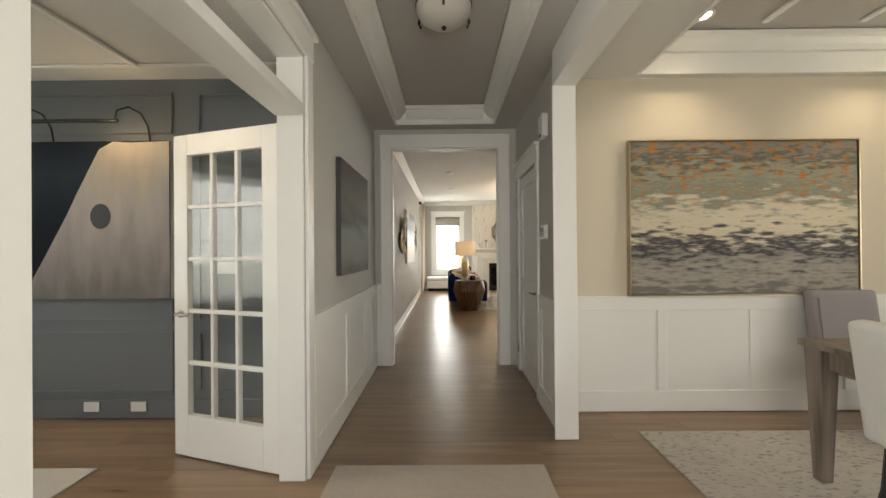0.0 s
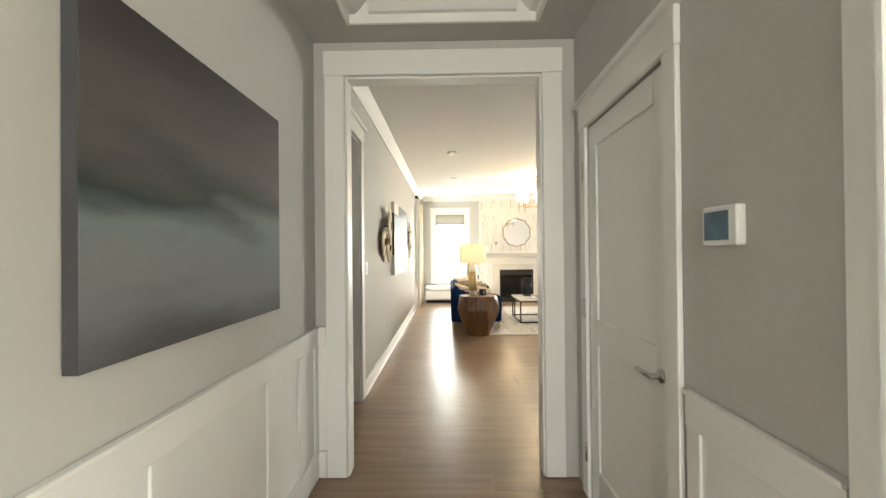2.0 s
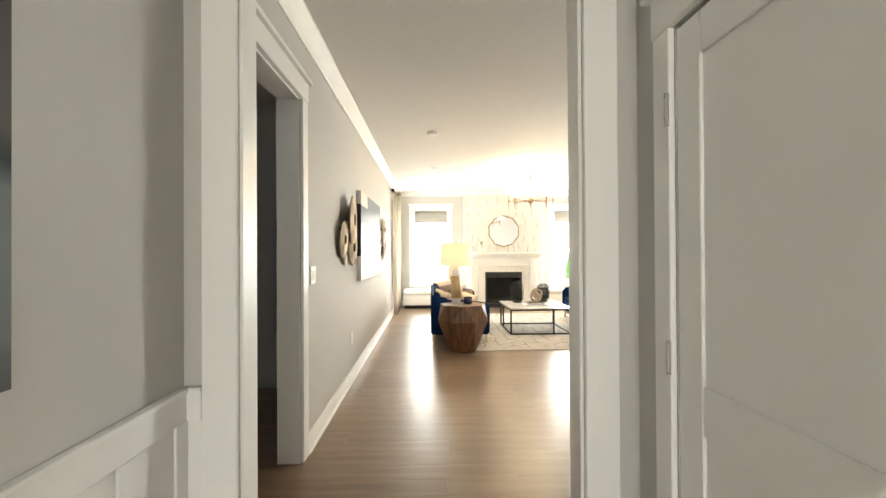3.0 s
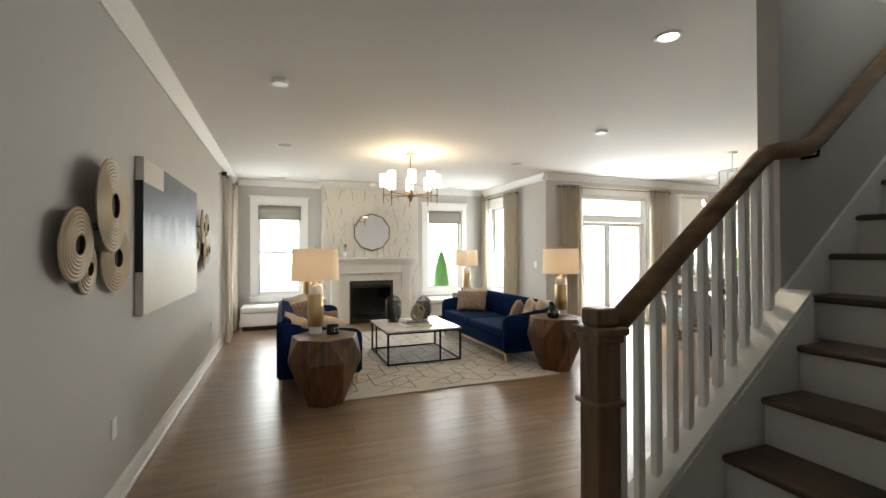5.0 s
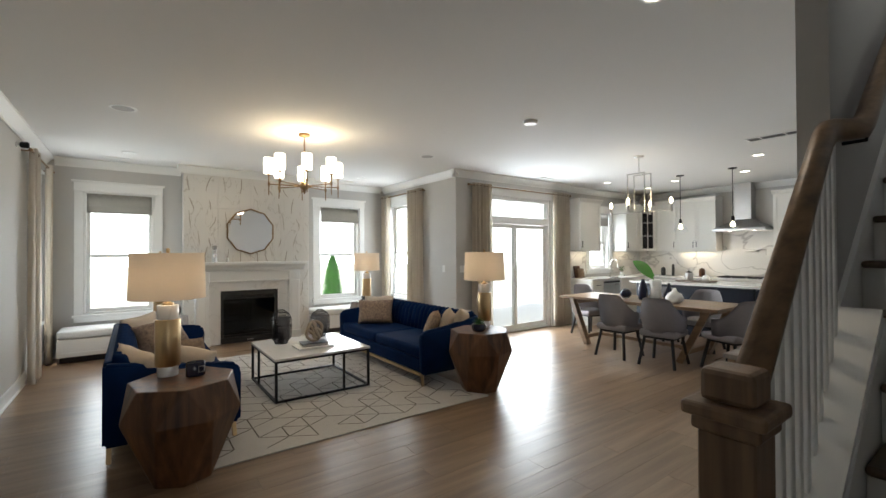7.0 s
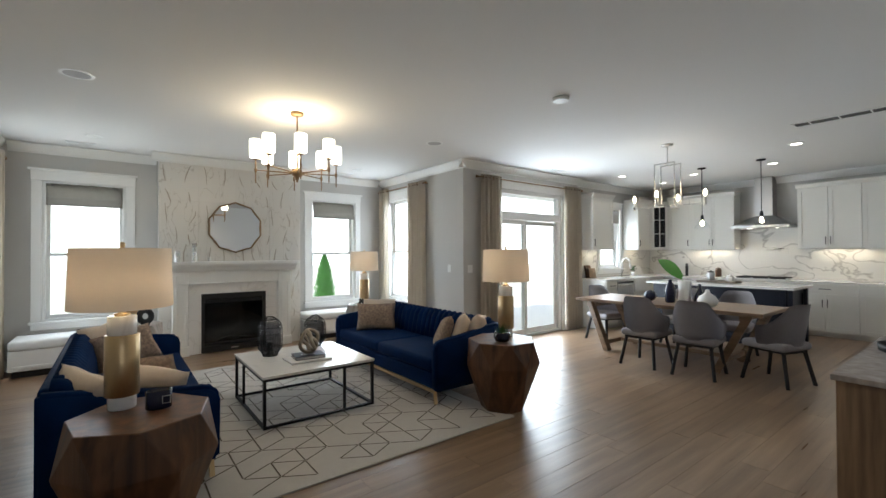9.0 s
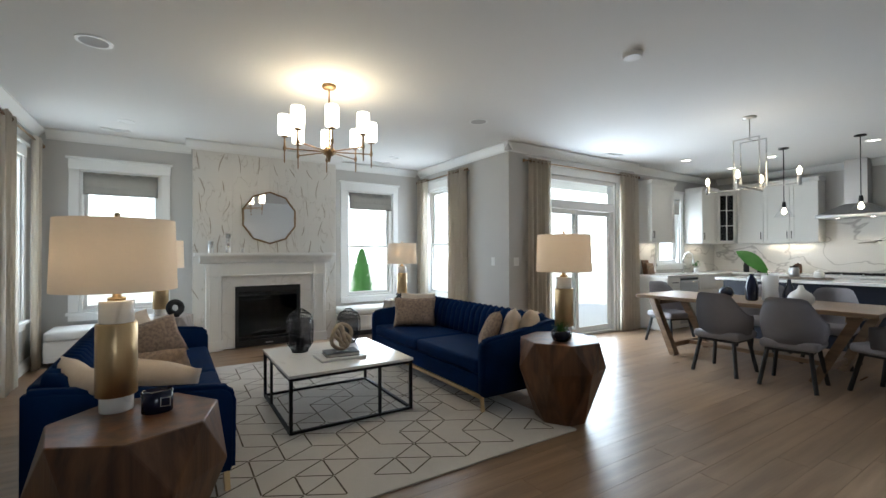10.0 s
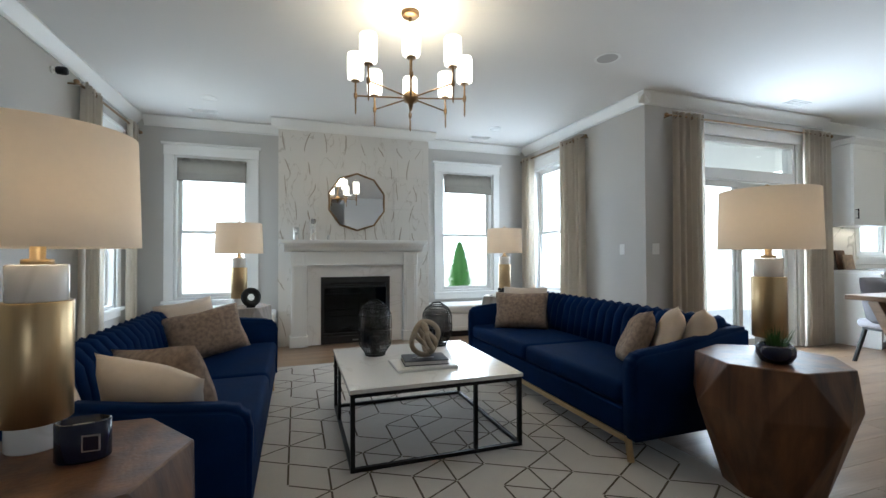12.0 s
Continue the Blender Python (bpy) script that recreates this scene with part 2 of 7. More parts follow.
M_WHITECER = mat("white_ceramic", (0.74, 0.73, 0.71), 0.3, var=0.03)
M_WAX = mat("candle_wax", (0.75, 0.70, 0.62), 0.5, var=0.03)
M_LEAF = mat("green_leaf", (0.075, 0.27, 0.04), 0.4, var=0.3, scale=10)
M_GRASSB = mat("succulent_green", (0.05, 0.13, 0.03), 0.5, var=0.35, scale=30)
M_ARBOR = mat("arborvitae_green", (0.11, 0.30, 0.07), 0.7, var=0.55, scale=9)
M_BARK = mat("bark", (0.12, 0.08, 0.05), 0.9, var=0.3, scale=20)
# overexposure is put into the lawn's colour, far paler than grass
M_LAWN = mat("pale_overexposed_lawn", (0.52, 0.53, 0.44), 0.95, var=0.2, scale=0.6, bump=0.5, bscale=30)
M_PATIO = mat("concrete_patio", (0.66, 0.65, 0.63), 0.85, var=0.08, scale=2, bump=0.2, bscale=60)
M_WOVEN = mat("woven_wicker", (0.25, 0.25, 0.27), 0.7, var=0.2, scale=60, bump=0.5)
M_GOLDL = mat("champagne_leaf", (0.56, 0.46, 0.32), 0.35, 0.9, var=0.3, scale=5)
M_SHADE = mat("lit_lamp_shade", (0.80, 0.74, 0.66), 0.9, var=0.03, scale=60, emit=(1.0, 0.70, 0.42), strength=0.14)
M_OPAL = mat("lit_opal_glass", (0.9, 0.88, 0.84), 0.3, emit=(1.0, 0.87, 0.68), strength=4.0)
M_BULB = mat("lit_bulb", (0.9, 0.85, 0.75), 0.3, emit=(1.0, 0.80, 0.52), strength=14.0)
M_CAN = mat("lit_downlight", (0.9, 0.9, 0.88), 0.4, emit=(1.0, 0.88, 0.70), strength=9.0)
M_OFFGLASS = mat("frosted_dome_glass", (0.55, 0.53, 0.49), 0.3, var=0.05)
M_MIRROR = mat("mirror_silver", (0.9, 0.9, 0.9), 0.02, 1.0, var=0.0, rvar=0.0)


def glass(name, tint=(1, 1, 1)):
    m = bpy.data.materials.new(name)
    m.use_nodes = True
    nt = m.node_tree
    nt.nodes.remove(nt.nodes["Principled BSDF"])
    tr = nt.nodes.new("ShaderNodeBsdfTransparent")
    tr.inputs[0].default_value = (*tint, 1)
    gl = nt.nodes.new("ShaderNodeBsdfGlossy")
    gl.inputs["Roughness"].default_value = 0.02
    lw = nt.nodes.new("ShaderNodeLayerWeight")
    lw.inputs["Blend"].default_value = 0.5
    pw = nt.nodes.new("ShaderNodeMath")
    pw.operation, pw.inputs[1].default_value = 'POWER', 4.0
    nt.links.new(lw.outputs["Facing"], pw.inputs[0])
    fr = nt.nodes.new("ShaderNodeMath")
    fr.operation, fr.inputs[1].default_value, fr.inputs[2].default_value = 'MULTIPLY_ADD', 0.5, 0.035
    nt.links.new(pw.outputs[0], fr.inputs[0])
    mx = nt.nodes.new("ShaderNodeMixShader")
    nt.links.new(fr.outputs[0], mx.inputs[0])
    nt.links.new(tr.outputs[0], mx.inputs[1])
    nt.links.new(gl.outputs[0], mx.inputs[2])
    nt.links.new(mx.outputs[0], nt.nodes["Material Output"].inputs[0])
    return m


def translucent(m, amount):
    """Lets light through thin cloth."""
    nt = m.node_tree
    b = nt.nodes["Principled BSDF"]
    tl = nt.nodes.new("ShaderNodeBsdfTranslucent")
    nt.links.new(b.inputs["Base Color"].links[0].from_socket, tl.inputs[0])
    mx = nt.nodes.new("ShaderNodeMixShader")
    mx.inputs[0].default_value = amount
    nt.links.new(b.outputs[0], mx.inputs[1])
    nt.links.new(tl.outputs[0], mx.inputs[2])
    nt.links.new(mx.outputs[0], nt.nodes["Material Output"].inputs[0])


translucent(M_CURTAIN, 0.6)
translucent(M_SHADE, 0.4)
translucent(M_SHADEF, 0.3)
M_NAVY.node_tree.nodes["Principled BSDF"].inputs["Specular IOR Level"].default_value = 0.08
M_GLASS = glass("window_glass", (0.97, 0.98, 0.98))
M_SMOKE = glass("smoked_black_glass", (0.30, 0.30, 0.32))
M_LINER = glass("faint_smoked_glass", (0.72, 0.72, 0.74))

# ---- mesh helpers ----


def part(name, bm, material, parent=None, label="", smooth=False):
    me = bpy.data.meshes.new(name)
    bm.normal_update()
    bm.to_mesh(me)
    bm.free()
    if smooth:
        for p in me.polygons:
            p.use_smooth = True
    me.materials.append(material)
    ob = new(name, me)
    if parent is not None:
        ob.parent = parent
    if label:
        tagged(ob, label)
    return ob


def thing(name, x, y, z, label, category, group="", rz=0):
    ob = new(name)
    ob.empty_display_size = 0.1
    ob.matrix_basis = pose(x, y, z, 0, 0, rz)
    return tagged(ob, label, category, group)


def structure(ob, label="", category="structure"):
    return tagged(ob, label, category, kind="structure")


def box(x0, x1, y0, y1, z0, z1, bevel=0.0, seg=2, bm=None):
    b = bmesh.new()
    bmesh.ops.create_cube(b, size=1.0, matrix=Matrix.Translation(((x0 + x1) / 2, (y0 + y1) / 2, (z0 + z1) / 2)) @ Matrix.Diagonal((x1 - x0, y1 - y0, z1 - z0, 1)))
    if bevel:
        bmesh.ops.bevel(b, geom=b.edges[:], offset=bevel, segments=seg, affect='EDGES', profile=0.5)
    return join(bm, b)


def join(bm, b):
    if bm is None:
        return b
    me = bpy.data.meshes.new("tmp")
    b.to_mesh(me)
    b.free()
    bm.from_mesh(me)
    bpy.data.meshes.remove(me)
    return bm


def lathe(profile, n=32, bm=None, x=0, y=0, z=0, cap=True):
    """A turned body from (radius, height) pairs."""
    b = bmesh.new()
    rings = []
    for r, h in profile:
        rings.append([b.verts.new((x + r * math.cos(2 * math.pi * i / n), y + r * math.sin(2 * math.pi * i / n), z + h)) for i in range(n)])
    for a, c in zip(rings, rings[1:]):
        for i in range(n):
            b.faces.new((a[i], a[(i + 1) % n], c[(i + 1) % n], c[i]))
    if cap:
        b.faces.new(rings[0][::-1])
        b.faces.new(rings[-1])
    return join(bm, b)


def tube(points, r, n=8, bm=None, closed=False):
    """A round bar along a line of points."""
    b = bmesh.new()
    pts = [Vector(p) for p in points]
    rings = []
    for i, p in enumerate(pts):
        if closed:
            d = pts[(i + 1) % len(pts)] - pts[i - 1]
        else:
            d = pts[min(i + 1, len(pts) - 1)] - pts[max(i - 1, 0)]
        q = d.normalized().to_track_quat('Z', 'Y')
        rings.append([b.verts.new(p + q @ Vector((r * math.cos(2 * math.pi * k / n), r * math.sin(2 * math.pi * k / n), 0))) for k in range(n)])
    pairs = list(zip(rings, rings[1:])) + ([(rings[-1], rings[0])] if closed else [])
    for a, c in pairs:
        for k in range(n):
            b.faces.new((a[k], a[(k + 1) % n], c[(k + 1) % n], c[k]))
    if not closed:
        b.faces.new(rings[0][::-1])
        b.faces.new(rings[-1])
    bmesh.ops.recalc_face_normals(b, faces=b.faces[:])
    return join(bm, b)


def bar(p, q, w, h, bm=None, bevel=0.0):
    """A square bar from p to q."""
    p, q = Vector(p), Vector(q)
    d = q - p
    b = bmesh.new()
    m = Matrix.Translation((p + q) / 2) @ d.to_track_quat('Z', 'Y').to_matrix().to_4x4() @ Matrix.Diagonal((w, h, d.length, 1))
    bmesh.ops.create_cube(b, size=1.0, matrix=m)
    if bevel:
        bmesh.ops.bevel(b, geom=b.edges[:], offset=bevel, segments=2, affect='EDGES')
    return join(bm, b)


def prism(outline, lo, hi, axis, bm=None):
    """An outline swept along an axis; outline holds the two other coordinates in order."""
    b = bmesh.new()

    def at(u, v, w):
        return {0: (w, u, v), 1: (u, w, v), 2: (u, v, w)}[axis]
    a = [b.verts.new(at(u, v, lo)) for u, v in outline]
    c = [b.verts.new(at(u, v, hi)) for u, v in outline]
    n = len(outline)
    b.faces.new(a[::-1])
    b.faces.new(c)
    for i in range(n):
        b.faces.new((a[i], a[(i + 1) % n], c[(i + 1) % n], c[i]))
    bmesh.ops.recalc_face_normals(b, faces=b.faces[:])
    return join(bm, b)


def wall(name, axis, c0, c1, a0, a1, z0, z1, holes, material, label):
    """A wall with real openings; axis is the way it runs (0: x, 1: y). holes: a, b, low, high."""
    us = sorted({a0, a1, *[h[0] for h in holes], *[h[1] for h in holes]})
    zs = sorted({z0, z1, *[h[2] for h in holes], *[h[3] for h in holes]})
    bm = bmesh.new()
    for u, v in zip(us, us[1:]):
        run = None
        for lo, hi in zip(zs, zs[1:]):
            mu, mz = (u + v) / 2, (lo + hi) / 2
            open_here = any(h[0] < mu < h[1] and h[2] < mz < h[3] for h in holes)
            if open_here:
                if run:
                    box(*((u, v, c0, c1) if axis == 0 else (c0, c1, u, v)), *run, bm=bm)
                run = None
            else:
                run = (run[0], hi) if run else (lo, hi)
        if run:
            box(*((u, v, c0, c1) if axis == 0 else (c0, c1, u, v)), *run, bm=bm)
    return structure(part(name, bm, material), label, "wall")


CROWN = [(0, 0), (0.012, 0), (0.02, 0.02), (0.05, 0.05), (0.085, 0.085), (0.10, 0.10), (0.10, 0.12), (0, 0.12)]


def crown(name, axis, face, side, lo, hi, top, label="white painted crown moulding under the ceiling"):
    """Crown moulding on a wall face; side +1 when the room lies on the greater side."""
    prof = [(face + side * (0.003 + u * 0.95), top - 0.123 + v) for u, v in CROWN]
    return structure(part(name, prism(prof, lo, hi, axis), M_TRIM), label, "moulding")


def skirting(name, axis, face, side, lo, hi, h=0.14):
    p = [(face + side * 0.002, 0.006), (face + side * 0.018, 0.006), (face + side * 0.018, h - 0.02), (face + side * 0.010, h), (face + side * 0.002, h)]
    bm = prism(p, lo, hi, axis)
    q = [(face + side * 0.018, 0.006), (face + side * 0.030, 0.006), (face + side * 0.026, 0.022), (face + side * 0.018, 0.026)]
    prism(q, lo, hi, axis, bm)
    return structure(part(name, bm, M_TRIM), "white painted baseboard along the floor", "baseboard")


def casing(name, axis, face, side, a, b, z0, z1, w=0.11, cap=True, legs_to=None, sill=False, head=0.13):
    """Flat casing around an opening on one wall face."""
    root = structure(new(name), "white painted wood casing round an opening", "trim")

    def slab(n, u0, u1, lo, hi, proud):
        f0, f1 = sorted((face + side * 0.002, face + side * proud))
        part(n, box(*((u0, u1, f0, f1) if axis == 0 else (f0, f1, u0, u1)), lo, hi, 0.003, 1), M_TRIM, root)
    lo = z0 if legs_to is None else legs_to
    slab("side_casing", a - w, a, lo, z1, 0.022)
    slab("side_casing", b, b + w, lo, z1, 0.022)
    slab("head_casing", a - w - 0.005, b + w + 0.005, z1, z1 + head, 0.026)
    if cap:
        slab("cap_moulding", a - w - 0.03, b + w + 0.03, z1 + head, z1 + head + 0.03, 0.05)
    if sill:
        slab("window_sill", a - w - 0.02, b + w + 0.02, z0 - 0.035, z0, 0.06)
        slab("apron", a - w, b + w, z0 - 0.11, z0 - 0.035, 0.02)
    return root

# ---- large structure ----
H, HL = 2.67, 2.91   # hall and living ceilings
bm = box(-5.1, 5.1, -1.6, 3.5, -0.12, -0.012)
box(-2.6, 6.2, 3.5, 6.0, -0.12, -0.012, bm=bm)
box(-2.6, 10.75, 6.0, 11.6, -0.12, -0.012, bm=bm)
box(-0.95, 4.8, 11.6, 14.1, -0.12, -0.012, bm=bm)
structure(part("floor", bm, M_GROUT), "wide warm oak plank floor", "floor")
floor_ob = bpy.data.objects["floor"]

wall("wall_hall_left", 1, -0.95, -0.8, -1.42, 4.60, 0, H, [(0.58, 2.20, 0, 2.42)], M_WALL, "greige painted hall wall with wainscot")
wall("wall_hall_right", 1, 0.8, 0.88, 2.71, 4.60, 0, H, [(3.50, 4.36, 0, 2.06)], M_WALL, "greige painted hall wall with a white door")
wall("wall_hall_end", 0, 4.60, 4.72, -0.95, 6.1, 0, 5.2, [(-0.61, 0.60, 0, 2.46)], M_WALL, "greige wall with a cased opening to the living room")
wall("wall_living_left", 1, -0.95, -0.8, 4.72, 14.1, 0, HL, [(5.08, 5.92, 0, 2.40), (12.78, 13.38, 0.6, 2.45)], M_WALL, "greige living room wall")
wall("wall_living_back", 0, 13.95, 14.1, -0.8, 4.65, 0, HL, [(-0.38, 0.50, 0.6, 2.44), (3.18, 4.06, 0.6, 2.44)], M_WALL, "pale grey wall with two tall windows")
wall("wall_alcove_right", 1, 4.65, 4.8, 11.55, 14.1, 0, HL, [(12.9, 13.7, 0.6, 2.5)], M_WALL, "pale grey wall with a curtained window")
wall("wall_slider", 0, 11.4, 11.55, 4.65, 7.6, 0, HL, [(5.42, 7.06, 0, 2.54)], M_WALL, "pale grey wall with a sliding glass door")
wall("wall_kitchen_back", 0, 11.5, 11.65, 7.6, 10.75, 0, HL, [(8.5, 9.25, 1.12, 2.4)], M_WALL, "greige kitchen wall with a small window")
wall("wall_kitchen_right", 1, 10.6, 10.75, 5.9, 11.5, 0, HL, [], M_WALL, "greige kitchen wall behind cabinets")
wall("wall_kitchen_front", 0, 5.9, 6.0, 6.2, 10.6, 0, HL, [], M_WALL, "greige kitchen wall")
wall("wall_stair_side", 0, 6.14, 6.245, 2.45, 6.1, 0, 5.2, [], M_WALL, "grey wall beside the staircase")
wall("wall_stair_end", 1, 6.1, 6.2, 4.72, 6.245, 0, 5.2, [], M_WALL, "grey stairwell wall")
wall("wall_office_back", 0, 3.35, 3.5, -5.0, -0.95, 0, H, [], M_SLATE, "dark slate painted panelled wall")
wall("wall_office_outer", 1, -5.15, -5.0, -1.35, 3.5, 0, H, [(0.2, 2.2, 0.6, 2.4)], M_SLATE, "dark slate painted wall with a window")
wall("wall_front", 0, -1.35, -1.2, -5.0, 5.0, 0, H, [(-0.6, 0.6, 0.6, 2.3)], M_WALL, "front wall out of view with an added glazed opening")
wall("wall_dining_back", 0, 3.43, 3.58, 0.88, 5.0, 0, H, [], M_BEIGE, "warm beige dining wall above white wainscot")
wall("wall_dining_outer", 1, 5.0, 5.15, -1.35, 3.7, 0, H, [(0.0, 2.4, 0.6, 2.4)], M_BEIGE, "beige wall with a wide window")
wall("wall_side_room", 1, -2.6, -2.5, 3.28, 7.5, 0, HL, [], M_WALL, "greige wall of a side room")
wall("wall_side_room_end", 0, 7.5, 7.6, -2.6, -0.95, 0, HL, [], M_WALL, "greige wall of a side room")
wall("wall_closet", 1, 1.9, 2.0, 3.48, 4.60, 0, H, [], M_WALL, "closet wall")


def slab_with_hole(name, x0, x1, y0, y1, z0, z1, hole, material, label):
    bm = bmesh.new()
    if hole:
        a, b, c, d = hole
        for q in ((x0, a, y0, y1), (b, x1, y0, y1), (a, b, y0, c), (a, b, d, y1)):
            if q[1] - q[0] > 0.001 and q[3] - q[2] > 0.001:
                box(*q, z0, z1, bm=bm)
    else:
        box(x0, x1, y0, y1, z0, z1, bm=bm)
    return structure(part(name, bm, material), label, "ceiling")


slab_with_hole("ceiling_hall", -0.95, 0.90, -1.57, 4.60, H, H + 0.06, (-0.54, 0.54, -0.6, 4.38), M_TRAYC, "grey-lilac hall ceiling around a recessed tray")
slab_with_hole("ceiling_hall_tray", -0.7, 0.7, -0.75, 4.55, H + 0.17, H + 0.23, None, M_TRAYC, "grey recessed tray ceiling")
slab_with_hole("ceiling_dining", 0.90, 5.15, -1.35, 3.7, H, H + 0.06, (1.50, 4.5, -0.6, 3.34), M_CEIL, "dining ceiling around a recessed tray")
slab_with_hole("ceiling_dining_tray", 1.4, 4.65, -0.75, 3.6, H + 0.28, H + 0.34, None, M_TRAYC, "grey recessed dining tray ceiling")
slab_with_hole("ceiling_office", -5.15, -0.95, -1.35, 3.5, H, H + 0.06, None, M_CEIL, "white battened office ceiling")
slab_with_hole("ceiling_living", -0.95, 10.75, 4.72, 14.1, HL, HL + 0.06, (2.45, 6.1, 4.72, 6.14), M_CEIL, "smooth white living room ceiling")
slab_with_hole("ceiling_stairwell", 0.5, 6.2, 4.60, 6.25, 5.2, 5.26, None, M_CEIL, "stairwell ceiling")
slab_with_hole("ceiling_side_room", -2.6, -0.95, 3.28, 7.6, HL, HL + 0.06, None, M_CEIL, "side room ceiling")
slab_with_hole("ceiling_closet", 0.90, 2.0, 3.48, 4.60, H, H + 0.06, None, M_CEIL, "closet ceiling")


def tray_trim(name, x0, x1, y0, y1, deep):
    """White risers and crown inside a ceiling tray."""
    root = structure(new(name), "white stepped moulding round the ceiling tray", "moulding")
    z0, z1 = H - 0.012, H + deep - 0.002
    for n, a, b, c, d in (("left", x0, x0 + 0.02, y0, y1), ("right", x1 - 0.02, x1, y0, y1)):
        part("tray_riser", box(a, b, c, d, z0, z1), M_TRIM, root)
    for c, d in ((y0, y0 + 0.02), (y1 - 0.02, y1)):
        part("tray_riser", box(x0 + 0.02, x1 - 0.02, c, d, z0 + 0.001, z1), M_TRIM, root)
    prof = [(u, deep - 0.26 + v) for u, v in ((0, 0.13), (0.03, 0.13), (0.06, 0.16), (0.09, 0.20), (0.11, 0.215), (0.11, 0.25), (0, 0.25))]
    part("tray_crown", prism([(x0 + 0.02 + u, H + v) for u, v in prof], y0 + 0.02, y1 - 0.02, 1), M_TRIM, root)
    part("tray_crown", prism([(x1 - 0.02 - u, H + v) for u, v in prof], y0 + 0.02, y1 - 0.02, 1), M_TRIM, root)
    part("tray_crown", prism([(y1 - 0.02 - u, H + v) for u, v in prof], x0 + 0.13, x1 - 0.13, 0), M_TRIM, root)
    part("tray_crown", prism([(y0 + 0.02 + u, H + v) for u, v in prof], x0 + 0.13, x1 - 0.13, 0), M_TRIM, root)


tray_trim("trim_hall_tray", -0.54, 0.54, -0.6, 4.38, 0.17)
tray_trim("trim_dining_tray", 1.50, 4.5, -0.6, 3.34, 0.28)
bm = bmesh.new()
for x in (2.3, 3.0):
    box(x, x + 0.05, -0.4, 3.1, H + 0.255, H + 0.277, 0.006, 1, bm)
for y in (1.0, 2.35):
    box(1.9, 4.2, y, y + 0.05, H + 0.252, H + 0.276, 0.006, 1, bm)
structure(part("trim_dining_coffer", bm, M_TRIM), "white battens on the dining tray ceiling", "moulding")
bm = bmesh.new()
for x in (-4.4, -3.1, -2.25, -1.15):
    box(x, x + 0.04, -1.0, 3.1, H - 0.025, H - 0.002, 0.005, 1, bm)
for y in (0.4, 1.7, 3.05):
    box(-4.9, -1.0, y, y + 0.04, H - 0.022, H - 0.003, 0.005, 1, bm)
structure(part("trim_office_ceiling", bm, M_TRIM), "white battens on the office ceiling", "moulding")
# beam over the wide dining opening and its end casing
structure(part("trim_dining_beam", box(0.74, 0.90, -1.2, 2.93, 2.42, H - 0.003, 0.004, 1), M_TRIM), "white boxed beam over the dining opening", "trim")
bm = box(0.735, 0.895, 2.91, 2.928, 0.006, 2.42, 0.003, 1)
box(0.775, 0.797, 2.928, 3.03, 0.006, 2.415, 0.003, 1, bm)
box(0.882, 0.894, 2.928, 3.03, 0.006, 2.415, 0.003, 1, bm)
structure(part("trim_dining_jamb", bm, M_TRIM), "white wood casing on the end of the hall wall", "trim")

# wainscot
def wainscot(name, axis, face, side, lo, hi, stiles, top=0.91):
    root = structure(new(name), "white painted board and batten wainscot", "wainscot")

    def slab(n, u0, u1, z0, z1, f0, f1):
        g0, g1 = sorted((face + side * f0, face + side * f1))
        part(n, box(*((u0, u1, g0, g1) if axis == 0 else (g0, g1, u0, u1)), z0, z1, 0.0025, 1), M_TRIM, root)
    slab("panel_backing", lo, hi, 0.14, top - 0.08, 0.002, 0.007)
    slab("top_rail", lo, hi, top - 0.10, top, 0.0075, 0.02)
    slab("cap_rail", lo, hi, top, top + 0.015, 0.002, 0.03)
    slab("base_rail", lo, hi, 0.006, 0.17, 0.0075, 0.022)
    for s in stiles:
        slab("stile", s - 0.035, s + 0.035, 0.17, top - 0.10, 0.0075, 0.018)


wainscot("wainscot_hall_left", 1, -0.8, 1, 2.32, 4.59, (2.36, 3.16, 3.9, 4.3, 4.56))
wainscot("wainscot_hall_right", 1, 0.8, -1, 3.04, 3.60, (3.08, 3.56))
wainscot("wainscot_hall_end", 0, 4.60, -1, -0.797, -0.732, ())
wainscot("wainscot_dining", 0, 3.43, -1, 0.9, 4.99, (1.02, 1.72, 2.45, 3.2, 3.95, 4.7))
# panel moulding on the office wall
root = structure(new("wainscot_office"), "slate painted panel mouldings", "moulding")
for x0, x1 in ((-4.8, -3.85), (-3.7, -2.15), (-1.95, -1.1)):
    for z0, z1 in ((0.20, 0.68), (2.24, 2.56), (0.76, 2.16)):
        b = box(x0, x1, 3.332, 3.348, z0, z0 + 0.02)
        box(x0, x1, 3.333, 3.348, z1 - 0.02, z1, bm=b)
        box(x0, x0 + 0.02, 3.334, 3.348, z0 + 0.02, z1 - 0.02, bm=b)
        box(x1 - 0.02, x1, 3.334, 3.348, z0 + 0.02, z1 - 0.02, bm=b)
        part("panel_moulding", b, M_SLATE, root)
part("base_board", box(-4.99, -0.96, 3.325, 3.347, 0.006, 0.15, 0.003, 1), M_SLATE, root)
skirting("baseboard_living_left", 1, -0.8, 1, 6.04, 13.94)
skirting("baseboard_back_left", 0, 13.95, -1, -0.77, 0.86)
skirting("baseboard_back_right", 0, 13.95, -1, 2.9, 4.62)
skirting("baseboard_alcove", 1, 4.65, -1, 11.4, 13.92)
skirting("baseboard_slider_a", 0, 11.4, -1, 4.65, 5.33)
skirting("baseboard_slider_b", 0, 11.4, -1, 7.22, 7.6)
crown("crown_living_left", 1, -0.8, 1, 4.72, 13.95, HL)
